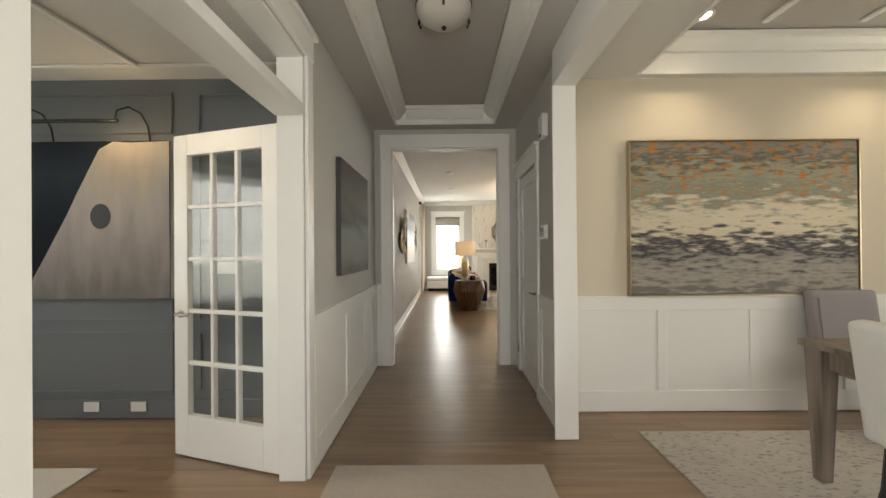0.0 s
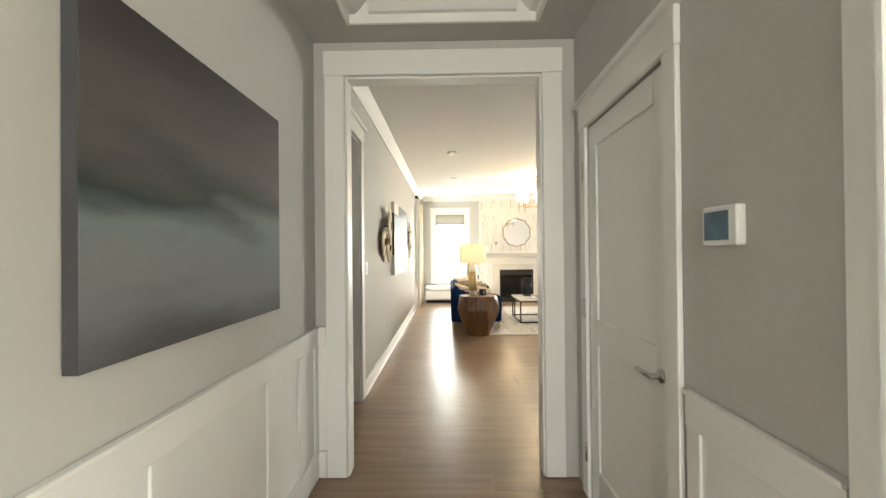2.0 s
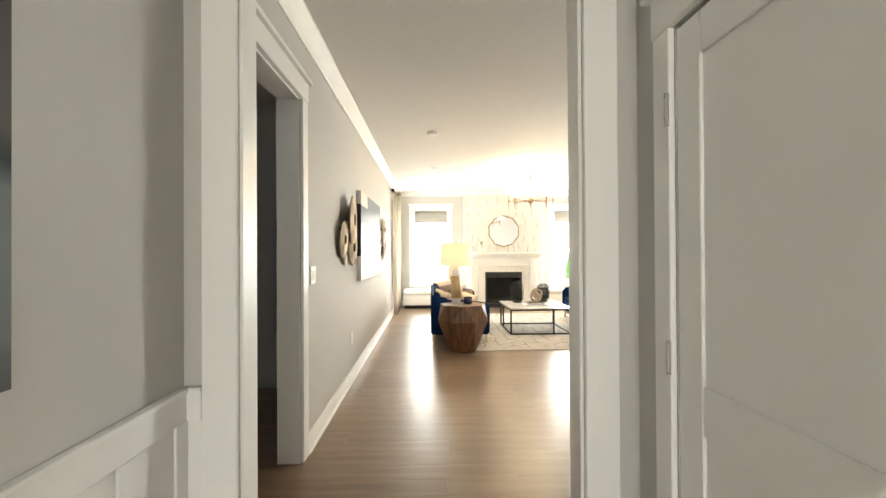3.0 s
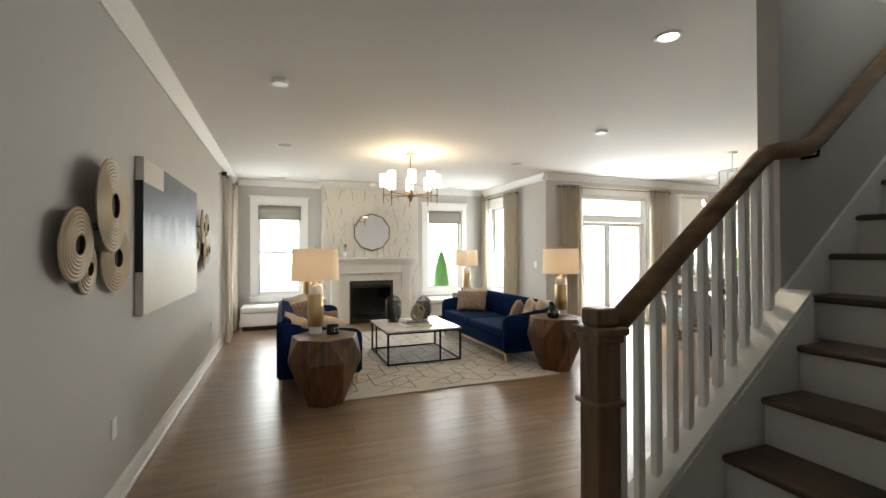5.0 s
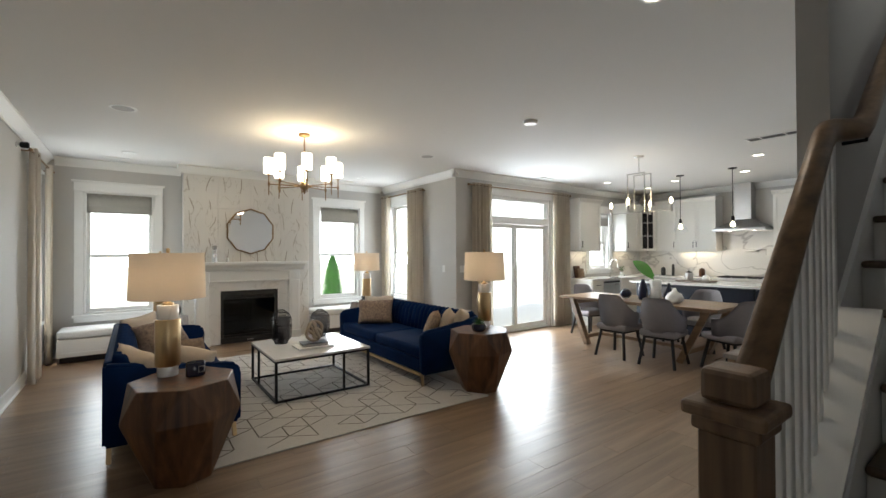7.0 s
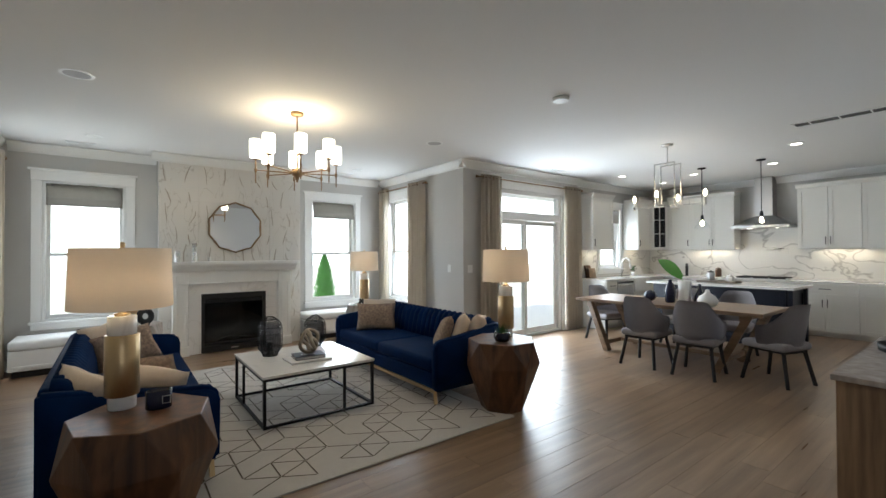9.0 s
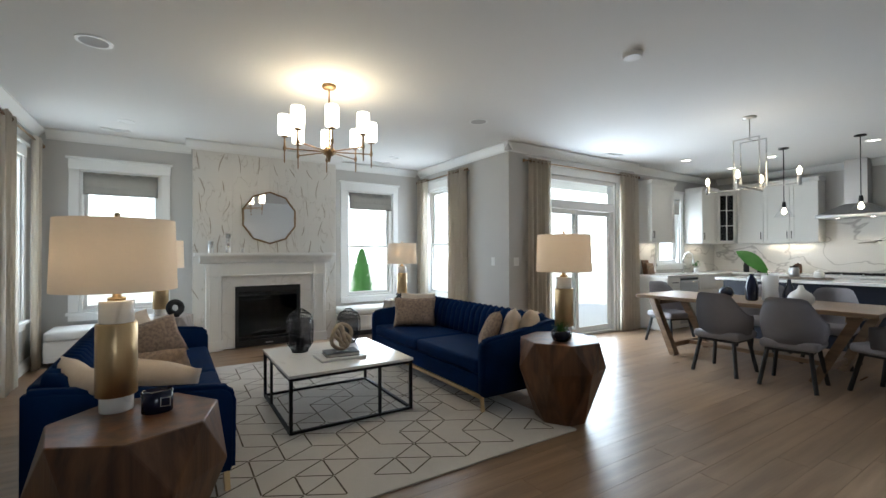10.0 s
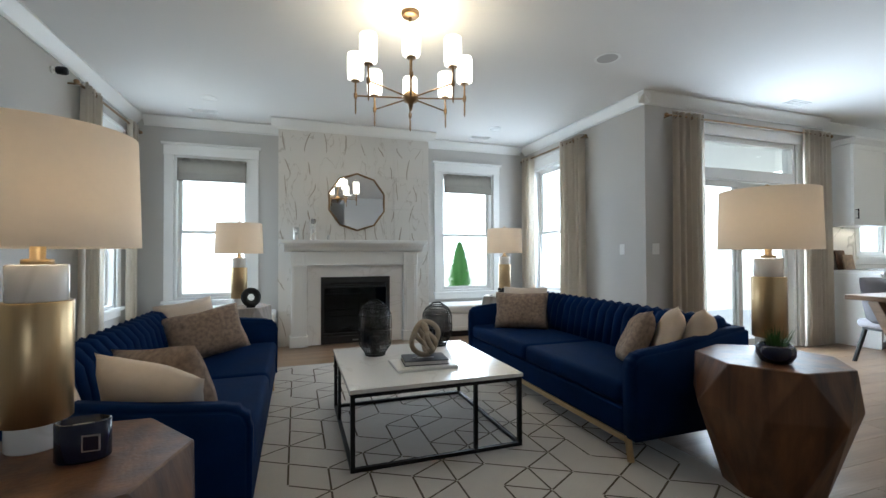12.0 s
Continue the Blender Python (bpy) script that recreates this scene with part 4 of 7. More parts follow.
# formal dining table and chairs
t = thing("dining_table", 2.55, 1.4, 0.012, "grey-washed wooden dining table with tapered legs", "table")
part("tabletop", box(-0.55, 0.55, -1.05, 1.05, 0.735, 0.77, 0.004, 2), M_GREYWOOD, t)
for x0, x1, y0, y1 in ((-0.5, -0.475, -0.9, 0.9), (0.475, 0.5, -0.9, 0.9), (-0.42, 0.42, 0.965, 0.99), (-0.42, 0.42, -0.99, -0.965)):
    part("apron", box(x0, x1, y0, y1, 0.63, 0.734), M_GREYWOOD, t)
for sx in (-1, 1):
    for sy in (-1, 1):
        b = bmesh.new()
        v = [b.verts.new((sx * 0.475 + u * s, sy * 0.975 + w * s, z)) for z, s in ((0.0, 0.032), (0.734, 0.055)) for u, w in ((-1, -1), (1, -1), (1, 1), (-1, 1))]
        for f in ((3, 2, 1, 0), (4, 5, 6, 7), (0, 1, 5, 4), (1, 2, 6, 5), (2, 3, 7, 6), (3, 0, 4, 7)):
            b.faces.new([v[i] for i in f])
        bmesh.ops.bevel(b, geom=b.edges[:], offset=0.004, segments=1, affect='EDGES')
        part("leg", b, M_GREYWOOD, t)


def formal_chair(x, y, rz, fabric, label):
    """Upholstered chair facing +y."""
    t = thing("dining_chair", x, y, 0.012, label, "chair", "formal dining chairs", rz)
    part("seat", box(-0.25, 0.25, -0.24, 0.26, 0.36, 0.49, 0.035, 3), fabric, t, smooth=True)
    b = box(-0.26, 0.26, -0.045, 0.045, 0.0, 0.56, 0.03, 3)
    bmesh.ops.transform(b, matrix=pose(0, -0.25, 0.40, 8), verts=b.verts[:])
    part("backrest", b, fabric, t, smooth=True)
    b = box(-0.21, 0.21, 0.046, 0.056, 0.06, 0.50, 0.004, 2)
    bmesh.ops.transform(b, matrix=pose(0, -0.25, 0.40, 8), verts=b.verts[:])
    part("inner_panel", b, fabric, t)
    for sx in (-1, 1):
        part("leg", tube([(sx * 0.21, 0.21, 0.37), (sx * 0.215, 0.22, 0.15), (sx * 0.21, 0.23, 0.0)], 0.02, 8), M_BLACKW, t)
        part("leg", tube([(sx * 0.21, -0.21, 0.37), (sx * 0.21, -0.23, 0.18), (sx * 0.21, -0.29, 0.0)], 0.02, 8), M_BLACKW, t)
    return t


formal_chair(3.06, 3.02, 180, M_GREYFAB, "grey upholstered chair with dark curved legs")
formal_chair(2.22, 1.74, -90, M_WHITEFAB, "white upholstered chair with dark legs pushed to the table")


def recessed(x, y, z, lit=True, power=14.0, light=True):
    t = thing("recessed_light", x, y, z, "round white recessed ceiling light, lit" if lit else "round white recessed ceiling light, off", "ceiling light", "recessed lights")
    part("trim_ring", lathe([(0.062, -0.001), (0.085, -0.001), (0.088, -0.006), (0.070, -0.012), (0.062, -0.006)], 32), M_PLASTIC, t)
    part("lens", lathe([(0.061, -0.003), (0.061, -0.006), (0.001, -0.007)], 32), M_CAN if lit else M_PLASTIC, t, "glowing lens" if lit else "")
    if lit and light:
        downlight("downlight", x, y, z - 0.03, power)


recessed(1.82, 3.02, H + 0.28, True, 13)
recessed(3.3, 3.0, H + 0.28, True, 13)
recessed(-1.55, 2.35, H, True, 18)
recessed(-3.2, 2.5, H, True, 14)

# the front rooms stand 0.22 m further forward than the lengths above
FRONT = -0.22


def far_end(ob):
    ends = [ob.matrix_basis.translation.y]
    for o in (ob, *ob.children):
        if o.type == 'MESH':
            m = ob.matrix_basis if o is ob else ob.matrix_basis @ o.matrix_basis
            ends += [(m @ Vector(c)).y for c in o.bound_box]
    return max(ends)


for ob in [o for o in scene.objects if o.parent is None and o.type != 'CAMERA']:
    limit = 4.45 if ob.name.startswith(("door_closet", "trim_closet", "hall_painting", "wall_")) else 4.2
    if (ob.name in ("door_closet", "trim_closet_door") or far_end(ob) < limit) and not ob.name.startswith("ceiling_hall"):
        ob.location.y += FRONT

# ---- staircase ----
RISE, RUN, X1 = 0.207, 0.243, 1.325
def stair_line(x):
    return 0.37 + 0.80 * (x - 1.35)


stairs = thing("staircase", 1.2, 5.5, 0.0, "staircase with dark oak treads and white risers", "stairs")
INV = Matrix.Translation((-1.2, -5.5, 0))
def stair_part(name, b, m, label="", smooth=False):
    bmesh.ops.transform(b, matrix=INV, verts=b.verts[:])
    return part(name, b, m, stairs, label, smooth)


for k in range(14):
    nx = X1 + RUN * k
    z = RISE * (k + 1)
    edge = 5.99 if nx < 2.42 else 6.115
    stair_part("riser", box(nx + 0.03, nx + 0.05, 4.745, edge, z - RISE + (0.004 if k == 0 else 0.0), z - 0.032), M_TRIM)
    stair_part("tread", box(nx, nx + RUN + 0.06, 4.745, edge, z - 0.032, z, 0.013, 3), M_TREAD, smooth=False)
xe = 2.445
out = [(1.24, 0.006), (xe, 0.006), (xe, stair_line(xe)), (1.24, stair_line(1.24))]
stair_part("curb_wall", prism(out, 6.018, 6.13, 1), M_TRIM)
stair_part("curb_cap", prism([(1.25, stair_line(1.25)), (xe, stair_line(xe)), (xe, stair_line(xe) + 0.03), (1.25, stair_line(1.25) + 0.03)], 6.0, 6.138, 1), M_TRIM)
sk = [(1.12, 0.006), (xe, 0.006 + 0.8 * 1.0), (xe, stair_line(xe)), (1.12, stair_line(1.12))]
stair_part("skirt_board", prism(sk, 5.993, 6.015, 1), M_TRIM)
sk = [(xe + 0.003, 0.8), (5.0, 2.7), (5.0, stair_line(5.0) + 0.02), (xe + 0.003, stair_line(xe) + 0.02)]
stair_part("skirt_board", prism(sk, 6.118, 6.138, 1), M_TRIM)
stair_part("skirt_board", prism([(1.12, 0.006), (5.0, 2.4), (5.0, stair_line(5.0) + 0.02), (1.12, stair_line(1.12) + 0.02)], 4.722, 4.742, 1), M_TRIM)
# newel post
b = box(1.186, 1.292, 5.992, 6.098, 0.004, 1.12, 0.004, 1)
box(1.174, 1.304, 5.98, 6.11, 0.004, 0.22, 0.006, 1, b)
stair_part("newel_post", b, M_NEWEL)
stair_part("newel_band", box(1.172, 1.306, 5.978, 6.112, 0.885, 0.905, 0.004, 1), M_NEWEL)
b = box(1.176, 1.302, 5.982, 6.108, 1.12, 1.15, 0.008, 2)
stair_part("newel_moulding", b, M_NEWEL)
stair_part("newel_cap", box(1.162, 1.316, 5.968, 6.122, 1.1505, 1.18, 0.008, 2), M_NEWEL)
stair_part("newel_block", box(1.189, 1.289, 5.995, 6.095, 1.1805, 1.25, 0.012, 2), M_NEWEL)
for k in range(11):
    x = 1.345 + 0.0985 * k
    stair_part("baluster", box(x - 0.017, x + 0.017, 6.031 + 0.07 * (x - 1.3), 6.065 + 0.07 * (x - 1.3), stair_line(x) + 0.02, 1.06 + 0.795 * (x - 1.2), 0.003, 1), M_TRIM)
rail = [(0.0, -0.04), (0.026, -0.04), (0.03, -0.012), (0.034, 0.008), (0.026, 0.03), (0.012, 0.04), (0.0, 0.042)]
prof = [(u, v) for u, v in rail] + [(-u, v) for u, v in rail[::-1][1:-1]]
def rail_run(pts):
    b = bmesh.new()
    rings = []
    for i, p in enumerate(pts):
        d = (Vector(pts[min(i + 1, len(pts) - 1)]) - Vector(pts[max(i - 1, 0)])).normalized()
        side = d.cross(Vector((0, 0, 1))).normalized()
        up = side.cross(d)
        rings.append([b.verts.new(Vector(p) + side * u + up * v) for u, v in prof])
    n = len(prof)
    for a, c in zip(rings, rings[1:]):
        for k in range(n):
            b.faces.new((a[k], a[(k + 1) % n], c[(k + 1) % n], c[k]))
    b.faces.new(rings[0])
    b.faces.new(rings[-1][::-1])
    bmesh.ops.recalc_face_normals(b, faces=b.faces[:])
    return b


stair_part("handrail", rail_run([(1.26, 6.046, 1.14), (2.26, 6.122, 1.90), (2.33, 6.125, 1.94), (2.40, 6.115, 1.957), (2.45, 6.09, 1.96), (2.52, 6.07, 1.97), (2.60, 6.065, 2.02), (4.9, 6.065, 3.86)]), M_RAIL, smooth=True)
for x in (2.62, 4.0):
    stair_part("rail_bracket", tube([(x, 6.138, 1.94 + 0.8 * (x - 2.62)), (x, 6.065, 1.94 + 0.8 * (x - 2.62)), (x, 6.06, 1.99 + 0.8 * (x - 2.62))], 0.008, 8), M_BLACK)

# ---- living room ----
# chimney breast in stone slabs
root = structure(new("wall_chimney"), "chimney breast clad in white veined stone slabs", "fireplace wall")
part("core", box(0.875, 2.865, 13.605, 13.945, 0, HL - 0.002), M_MARBLE, root)
rows_z = [0.0, 0.45, 0.9, 1.35, 1.80, 2.25, HL - 0.003]
cols = [0.865, 1.36, 1.865, 2.37, 2.875]
for i, (za, zb) in enumerate(zip(rows_z, rows_z[1:])):
    for xa, xb in zip(cols, cols[1:]):
        if zb < 1.3 and xa > 1.1 and xb < 2.6:
            continue
        part("stone_slab", box(xa + 0.0012, xb - 0.0012, 13.59, 13.6049, za + 0.0012, zb - 0.0012), M_MARBLE, root)
rng = random.Random(5)
for i in range(9):
    z = 0.12 + 0.3 * i
    for k in range(8):
        x = 0.95 + k * 0.25 + (0.09 if i % 2 else 0.0) + rng.uniform(-0.05, 0.05)
        ln, tilt = rng.uniform(0.13, 0.30), rng.choice((-1, 1)) * rng.uniform(0.01, 0.09)
        if x > 2.80 or (1.50 < x < 2.22 and 1.42 < z < 2.24) or (z < 1.3 and 1.0 < x < 2.7):
            continue
        bend, w = rng.uniform(-0.02, 0.02), rng.uniform(0.005, 0.011)
        b = bmesh.new()
        side_a, side_b = [], []
        for n in range(8):
            f = n / 7
            px = x + tilt * f + bend * math.sin(math.pi * f) + rng.uniform(-0.003, 0.003)
            pz = min(z + ln * f, HL - 0.14)
            hw = w * (0.25 + 0.75 * math.sin(math.pi * (0.12 + 0.8 * f)))
            side_a.append(b.verts.new((px - hw, 13.5893, pz)))
            side_b.append(b.verts.new((px + hw * rng.uniform(0.5, 1.0), 13.5893, pz)))
        for n in range(7):
            b.faces.new((side_a[n], side_b[n], side_b[n + 1], side_a[n + 1]))
        part("vein", b, M_VEIN, root)

fp = thing("fireplace", 1.85, 13.59, 0.0, "white painted mantel fireplace with a black gas firebox", "fireplace")
def fpart(n, x0, x1, y0, y1, z0, z1, m=M_TRIM, bev=0.004, label=""):
    return part(n, box(x0, x1, y0, y1, z0, z1, bev, 1), m, fp, label)


fpart("mantel_shelf", -0.97, 0.93, -0.27, -0.001, 1.315, 1.36)
b = prism([(-0.25, 1.315), (-0.235, 1.295), (-0.20, 1.27), (-0.17, 1.225), (-0.15, 1.215), (-0.001, 1.215), (-0.001, 1.315)], -0.91, 0.88, 0)
part("bed_moulding", b, M_TRIM, fp)
fpart("frieze", -0.83, 0.81, -0.13, -0.001, 1.03, 1.214)
for s in (-1, 1):
    c = -0.01 + s * 0.725
    fpart("pilaster", c - 0.095, c + 0.095, -0.15, -0.001, 0.14, 1.03)
    fpart("pilaster_block", c - 0.1, c + 0.1, -0.155, -0.13, 1.031, 1.20)
    fpart("plinth", c - 0.11, c + 0.11, -0.17, -0.001, 0.005, 0.14)
    for u in (-0.055, 0.045):
        fpart("panel_bead", c + u, c + u + 0.01, -0.158, -0.15, 0.2, 0.98, bev=0.002)
    fpart("block_panel", c - 0.05, c + 0.05, -0.161, -0.1552, 1.07, 1.17, bev=0.003)
fpart("frieze_band", -0.62, 0.60, -0.145, -0.1305, 1.03, 1.05)
part("hearth_surround", box(-0.63, -0.465, -0.08, -0.001, 0.005, 1.029), M_MARBLEW, fp)
part("hearth_surround", box(0.44, 0.61, -0.08, -0.001, 0.005, 1.029), M_MARBLEW, fp)
part("hearth_surround", box(-0.465, 0.44, -0.08, -0.001, 0.88, 1.029), M_MARBLEW, fp)
b = box(-0.464, -0.42, -0.088, -0.002, 0.01, 0.879)
box(0.395, 0.439, -0.088, -0.002, 0.01, 0.879, bm=b)
box(-0.42, 0.395, -0.088, -0.002, 0.80, 0.879, bm=b)
box(-0.42, 0.395, -0.088, -0.002, 0.01, 0.10, bm=b)
part("firebox_frame", b, M_SOOT, fp)
part("firebox_back", box(-0.42, 0.395, -0.012, -0.002, 0.10, 0.80), M_SOOT, fp)
for z in (0.13, 0.74, 0.765):
    fpart("louvre", -0.42, 0.395, -0.08, -0.05, z, z + 0.012, M_SOOT, 0.002)
part("firebox_glass", box(-0.42, 0.395, -0.05, -0.045, 0.15, 0.73), M_SMOKE, fp)
part("name_plate", box(-0.06, 0.04, -0.0905, -0.0885, 0.04, 0.055), M_CHROME, fp)
b = bmesh.new()
for k in range(4):
    tube([(-0.25 + 0.1 * k, -0.03, 0.17 + 0.03 * (k % 2)), (-0.05 + 0.1 * k, -0.025, 0.22 - 0.03 * (k % 2))], 0.022, 8, b)
part("gas_logs", b, M_SOOT, fp)

t = thing("wall_mirror", 1.86, 13.588, 1.88, "ten-sided wall mirror in a thin faceted bronze frame", "mirror")
SIDES = 10


def corner(r, i, turn=0.0):
    a = 2 * math.pi * (i + 0.5 + turn) / SIDES
    return r * math.cos(a), r * math.sin(a)


b = bmesh.new()
ring = []
for r, y in ((0.395, -0.004), (0.395, -0.024), (0.381, -0.030), (0.376, -0.018)):
    ring.append([b.verts.new((corner(r, i)[0], y, corner(r, i)[1])) for i in range(SIDES)])
for a, c in zip(ring, ring[1:]):
    for i in range(SIDES):
        b.faces.new((a[i], a[(i + 1) % SIDES], c[(i + 1) % SIDES], c[i]))
bmesh.ops.recalc_face_normals(b, faces=b.faces[:])
part("frame", b, M_DKBRASS, t)
b = bmesh.new()
for i in range(SIDES):
    p, q = corner(0.377, i), corner(0.352, i, 0.5)
    n = corner(0.377, i + 1)
    tube([(p[0], -0.022, p[1]), (q[0], -0.021, q[1])], 0.004, 6, b)
    tube([(q[0], -0.021, q[1]), (n[0], -0.022, n[1])], 0.004, 6, b)
part("inner_facet_rim", b, M_DKBRASS, t)
part("mirror_glass", prism([corner(0.376, i) for i in range(SIDES)], -0.018, -0.006, 1), M_MIRROR, t)

for x, h, r in ((1.08, 0.16, 0.035), (1.29, 0.27, 0.032), (1.48, 0.07, 0.02)):
    t = thing("candle_holder", x, 13.46, 1.36, "mirrored silver and glass candle holder on the mantel", "candle holder", "mantel candle holders")
    part("cylinder", lathe([(r, 0.002), (r, h), (r * 0.85, h), (r * 0.85, h * 0.5), (0.001, h * 0.5)], 20, cap=False), M_CHROME, t, smooth=True)
    part("candle", lathe([(r * 0.7, h * 0.5), (r * 0.7, h * 0.72), (0.001, h * 0.73)], 16, cap=False), M_WAX, t)


def bench(x0, x1, label):
    t = thing("window_seat", (x0 + x1) / 2, 13.66, 0.0, label, "window seat", "window seats")
    w = (x1 - x0) / 2
    part("base", box(-w, w, -0.25, 0.26, 0.09, 0.33, 0.004, 1), M_TRIM, t)
    # black colour here imitates the shade in the gap under the seat
    part("plinth", box(-w + 0.03, w - 0.03, -0.19, 0.26, 0.002, 0.09), M_BLACKW, t)
    part("cushion", box(-w, w, -0.27, 0.26, 0.332, 0.45, 0.035, 3), M_WHITEFAB, t, smooth=True)
    part("front_rail", box(-w + 0.04, w - 0.04, -0.262, -0.2505, 0.12, 0.15, 0.002, 1), M_TRIM, t)


bench(-0.62, 0.84, "low white window seat with a pale cushion")
bench(2.92, 4.55, "low white window seat with a pale cushion")


def curtain(axis, face, side, u0, u1, z0, z1, seed, label="oatmeal linen curtain panel with a pale pattern"):
    """A pleated curtain hanging in front of a wall face."""
    um = (u0 + u1) / 2
    t = thing("curtain", *((um, face + side * 0.09, z0) if axis == 0 else (face + side * 0.09, um, z0)), label, "curtain", "curtains")
    rg = random.Random(seed)
    n, w = 64, u1 - u0
    b = bmesh.new()
    folds = max(4, round(w / 0.085))
    ph = rg.uniform(0, 6)
    rowz = [0.0, 0.3, 0.8, 1.3, 1.8, 2.2, z1 - z0]
    grid = []
    for z in rowz:
        f = z / (z1 - z0)
        row = []
        for i in range(n + 1):
            s = i / n
            spread = 1.0 + 0.06 * (1 - f)
            u = (s - 0.5) * w * spread + 0.006 * math.sin(3 * f + i)
            d = (0.032 + 0.01 * math.sin(7 * s + ph)) * math.sin(2 * math.pi * folds * s + ph + 0.3 * math.sin(4 * f + ph))
            row.append(b.verts.new((u, d, z) if axis == 0 else (d, u, z)))
        grid.append(row)
    for a, c in zip(grid, grid[1:]):
        for i in range(n):
            b.faces.new((a[i], a[i + 1], c[i + 1], c[i]))
    bmesh.ops.solidify(b, geom=b.faces[:], thickness=0.003)
    part("panel", b, M_CURTAIN, t, smooth=True)
    for k in range(4):
        u = (k - 1.5) * w * 0.24
        c = [(0.024 * math.cos(a * 0.7854), 0.024 * math.sin(a * 0.7854)) for a in range(8)]
        pts = [((u, p, z1 - z0 - 0.045 + q) if axis == 1 else (u + 0, p, z1 - z0 - 0.045 + q)) for p, q in c] if axis == 0 else [(p, u, z1 - z0 - 0.045 + q) for p, q in c]
        part("grommet", tube(pts, 0.005, 6, closed=True), M_DKBRASS, t)


def rod(axis, face, side, u0, u1, z):
    um, w = (u0 + u1) / 2, (u1 - u0) / 2
    t = thing("curtain_rod", *((um, face + side * 0.09, z) if axis == 0 else (face + side * 0.09, um, z)), "thin dark bronze curtain rod with round finials", "curtain rod", "curtain rods")

    def p(u, d=0, h=0):
        return (u, d, h) if axis == 0 else (d, u, h)
    part("pole", tube([p(-w), p(w)], 0.011, 10), M_DKBRASS, t)
    for s in (-1, 1):
        q = p(s * w)
        b = bmesh.new()
        bmesh.ops.create_uvsphere(b, u_segments=12, v_segments=8, radius=0.022, matrix=Matrix.Translation(q))
        part("finial", b, M_DKBRASS, t, smooth=True)
        part("bracket", tube([p(s * (w - 0.06), -side * 0.087), p(s * (w - 0.06), 0)], 0.008, 8), M_DKBRASS, t)


rod(1, -0.8, 1, 12.25, 13.85, 2.67)
curtain(1, -0.8, 1, 12.36, 12.72, 0.015, 2.715, 1)
curtain(1, -0.8, 1, 13.46, 13.74, 0.015, 2.715, 2)
rod(1, 4.65, -1, 12.28, 13.9, 2.67)
curtain(1, 4.65, -1, 12.34, 12.82, 0.015, 2.715, 3)
curtain(1, 4.65, -1, 13.58, 13.86, 0.46, 2.715, 4)
rod(0, 11.4, -1, 4.86, 7.6, 2.67)
curtain(0, 11.4, -1, 4.92, 5.39, 0.015, 2.715, 5)
curtain(0, 11.4, -1, 7.05, 7.55, 0.015, 2.715, 6)

# area rug with a woven line pattern
rug = thing("area_rug", 1.86, 10.75, 0.0, "ivory rug with brown geometric lines under the sofas", "rug")
RX, RY = 1.36, 1.74
part("rug_body", box(-RX, RX, -RY, RY, 0.0, 0.012, 0.005, 2), M_RUG, rug)
bm = bmesh.new()
E0 = 0.235
rg = random.Random(3)
def node(i, j):
    return (i * E0 * 0.866, (j + 0.5 * (i % 2)) * E0)


for i in range(-7, 8):
    for j in range(-8, 9):
        par = i % 2
        for n, (di, dj) in enumerate(((0, 1), (1, 0 if par else -1), (1, 1 if par else 0))):
            col = (i * 2 + j * 1 + n) % 3
            if (col == 0 and rg.random() < 0.75) or rg.random() < 0.06:
                continue
            p, q = node(i, j), node(i + di, j + dj)
            if max(abs(p[0]), abs(q[0])) > RX - 0.01 or max(abs(p[1]), abs(q[1])) > RY - 0.01:
                continue
            d = Vector((q[0] - p[0], q[1] - p[1], 0)).normalized()
            s = Vector((-d.y, d.x, 0)) * 0.0052
            a, c = Vector((*p, 0.0135)) + d * 0.006, Vector((*q, 0.0135)) - d * 0.006
            bm.faces.new([bm.verts.new(v) for v in (a - s, c - s, c + s, a + s)])
tagged(part("line_pattern", bm, M_RUGLINE, rug), "thin brown woven lines", kind="stuff")


def cushion(name, w, h, d, m, parent=None, seed=0):
    """A plump pillow standing on its lower edge, facing +y."""
    b = bmesh.new()
    n = 14
    sides = []
    for sgn in (-1, 1):
        g = []
        for i in range(n + 1):
            row = []
            for j in range(n + 1):
                u, v = 2 * i / n - 1, 2 * j / n - 1
                puff = max(0.0, (1 - u ** 4) * (1 - v ** 4)) ** 0.6
                pinch = 1 - 0.07 * (1 - abs(v)) * abs(u) ** 3 - 0.0
                pinch2 = 1 - 0.07 * (1 - abs(u)) * abs(v) ** 3
                row.append(b.verts.new((u * w / 2 * pinch, sgn * d / 2 * puff + 0.006 * math.sin(5 * u + 3 * v + seed), h / 2 + v * h / 2 * pinch2)))
            g.append(row)
        sides.append(g)
        for i in range(n):
            for j in range(n):
                f = (g[i][j], g[i + 1][j], g[i + 1][j + 1], g[i][j + 1])
                b.faces.new(f if sgn < 0 else f[::-1])
    bmesh.ops.remove_doubles(b, verts=b.verts[:], dist=0.002)
    return b


def pillow(x, y, z, rz, lean, m, label, w=0.46, h=0.44, seed=0, spin=0):
    ob = part("throw_pillow", cushion("p", w, h, 0.15, m, seed=seed), m, None, smooth=True)
    ob.matrix_basis = pose(x, y, z, 0, 0, rz) @ pose(0, 0, 0, lean) @ pose(0, 0, 0, 0, spin, 0)
    return tagged(ob, label, "pillow", "sofa pillows")


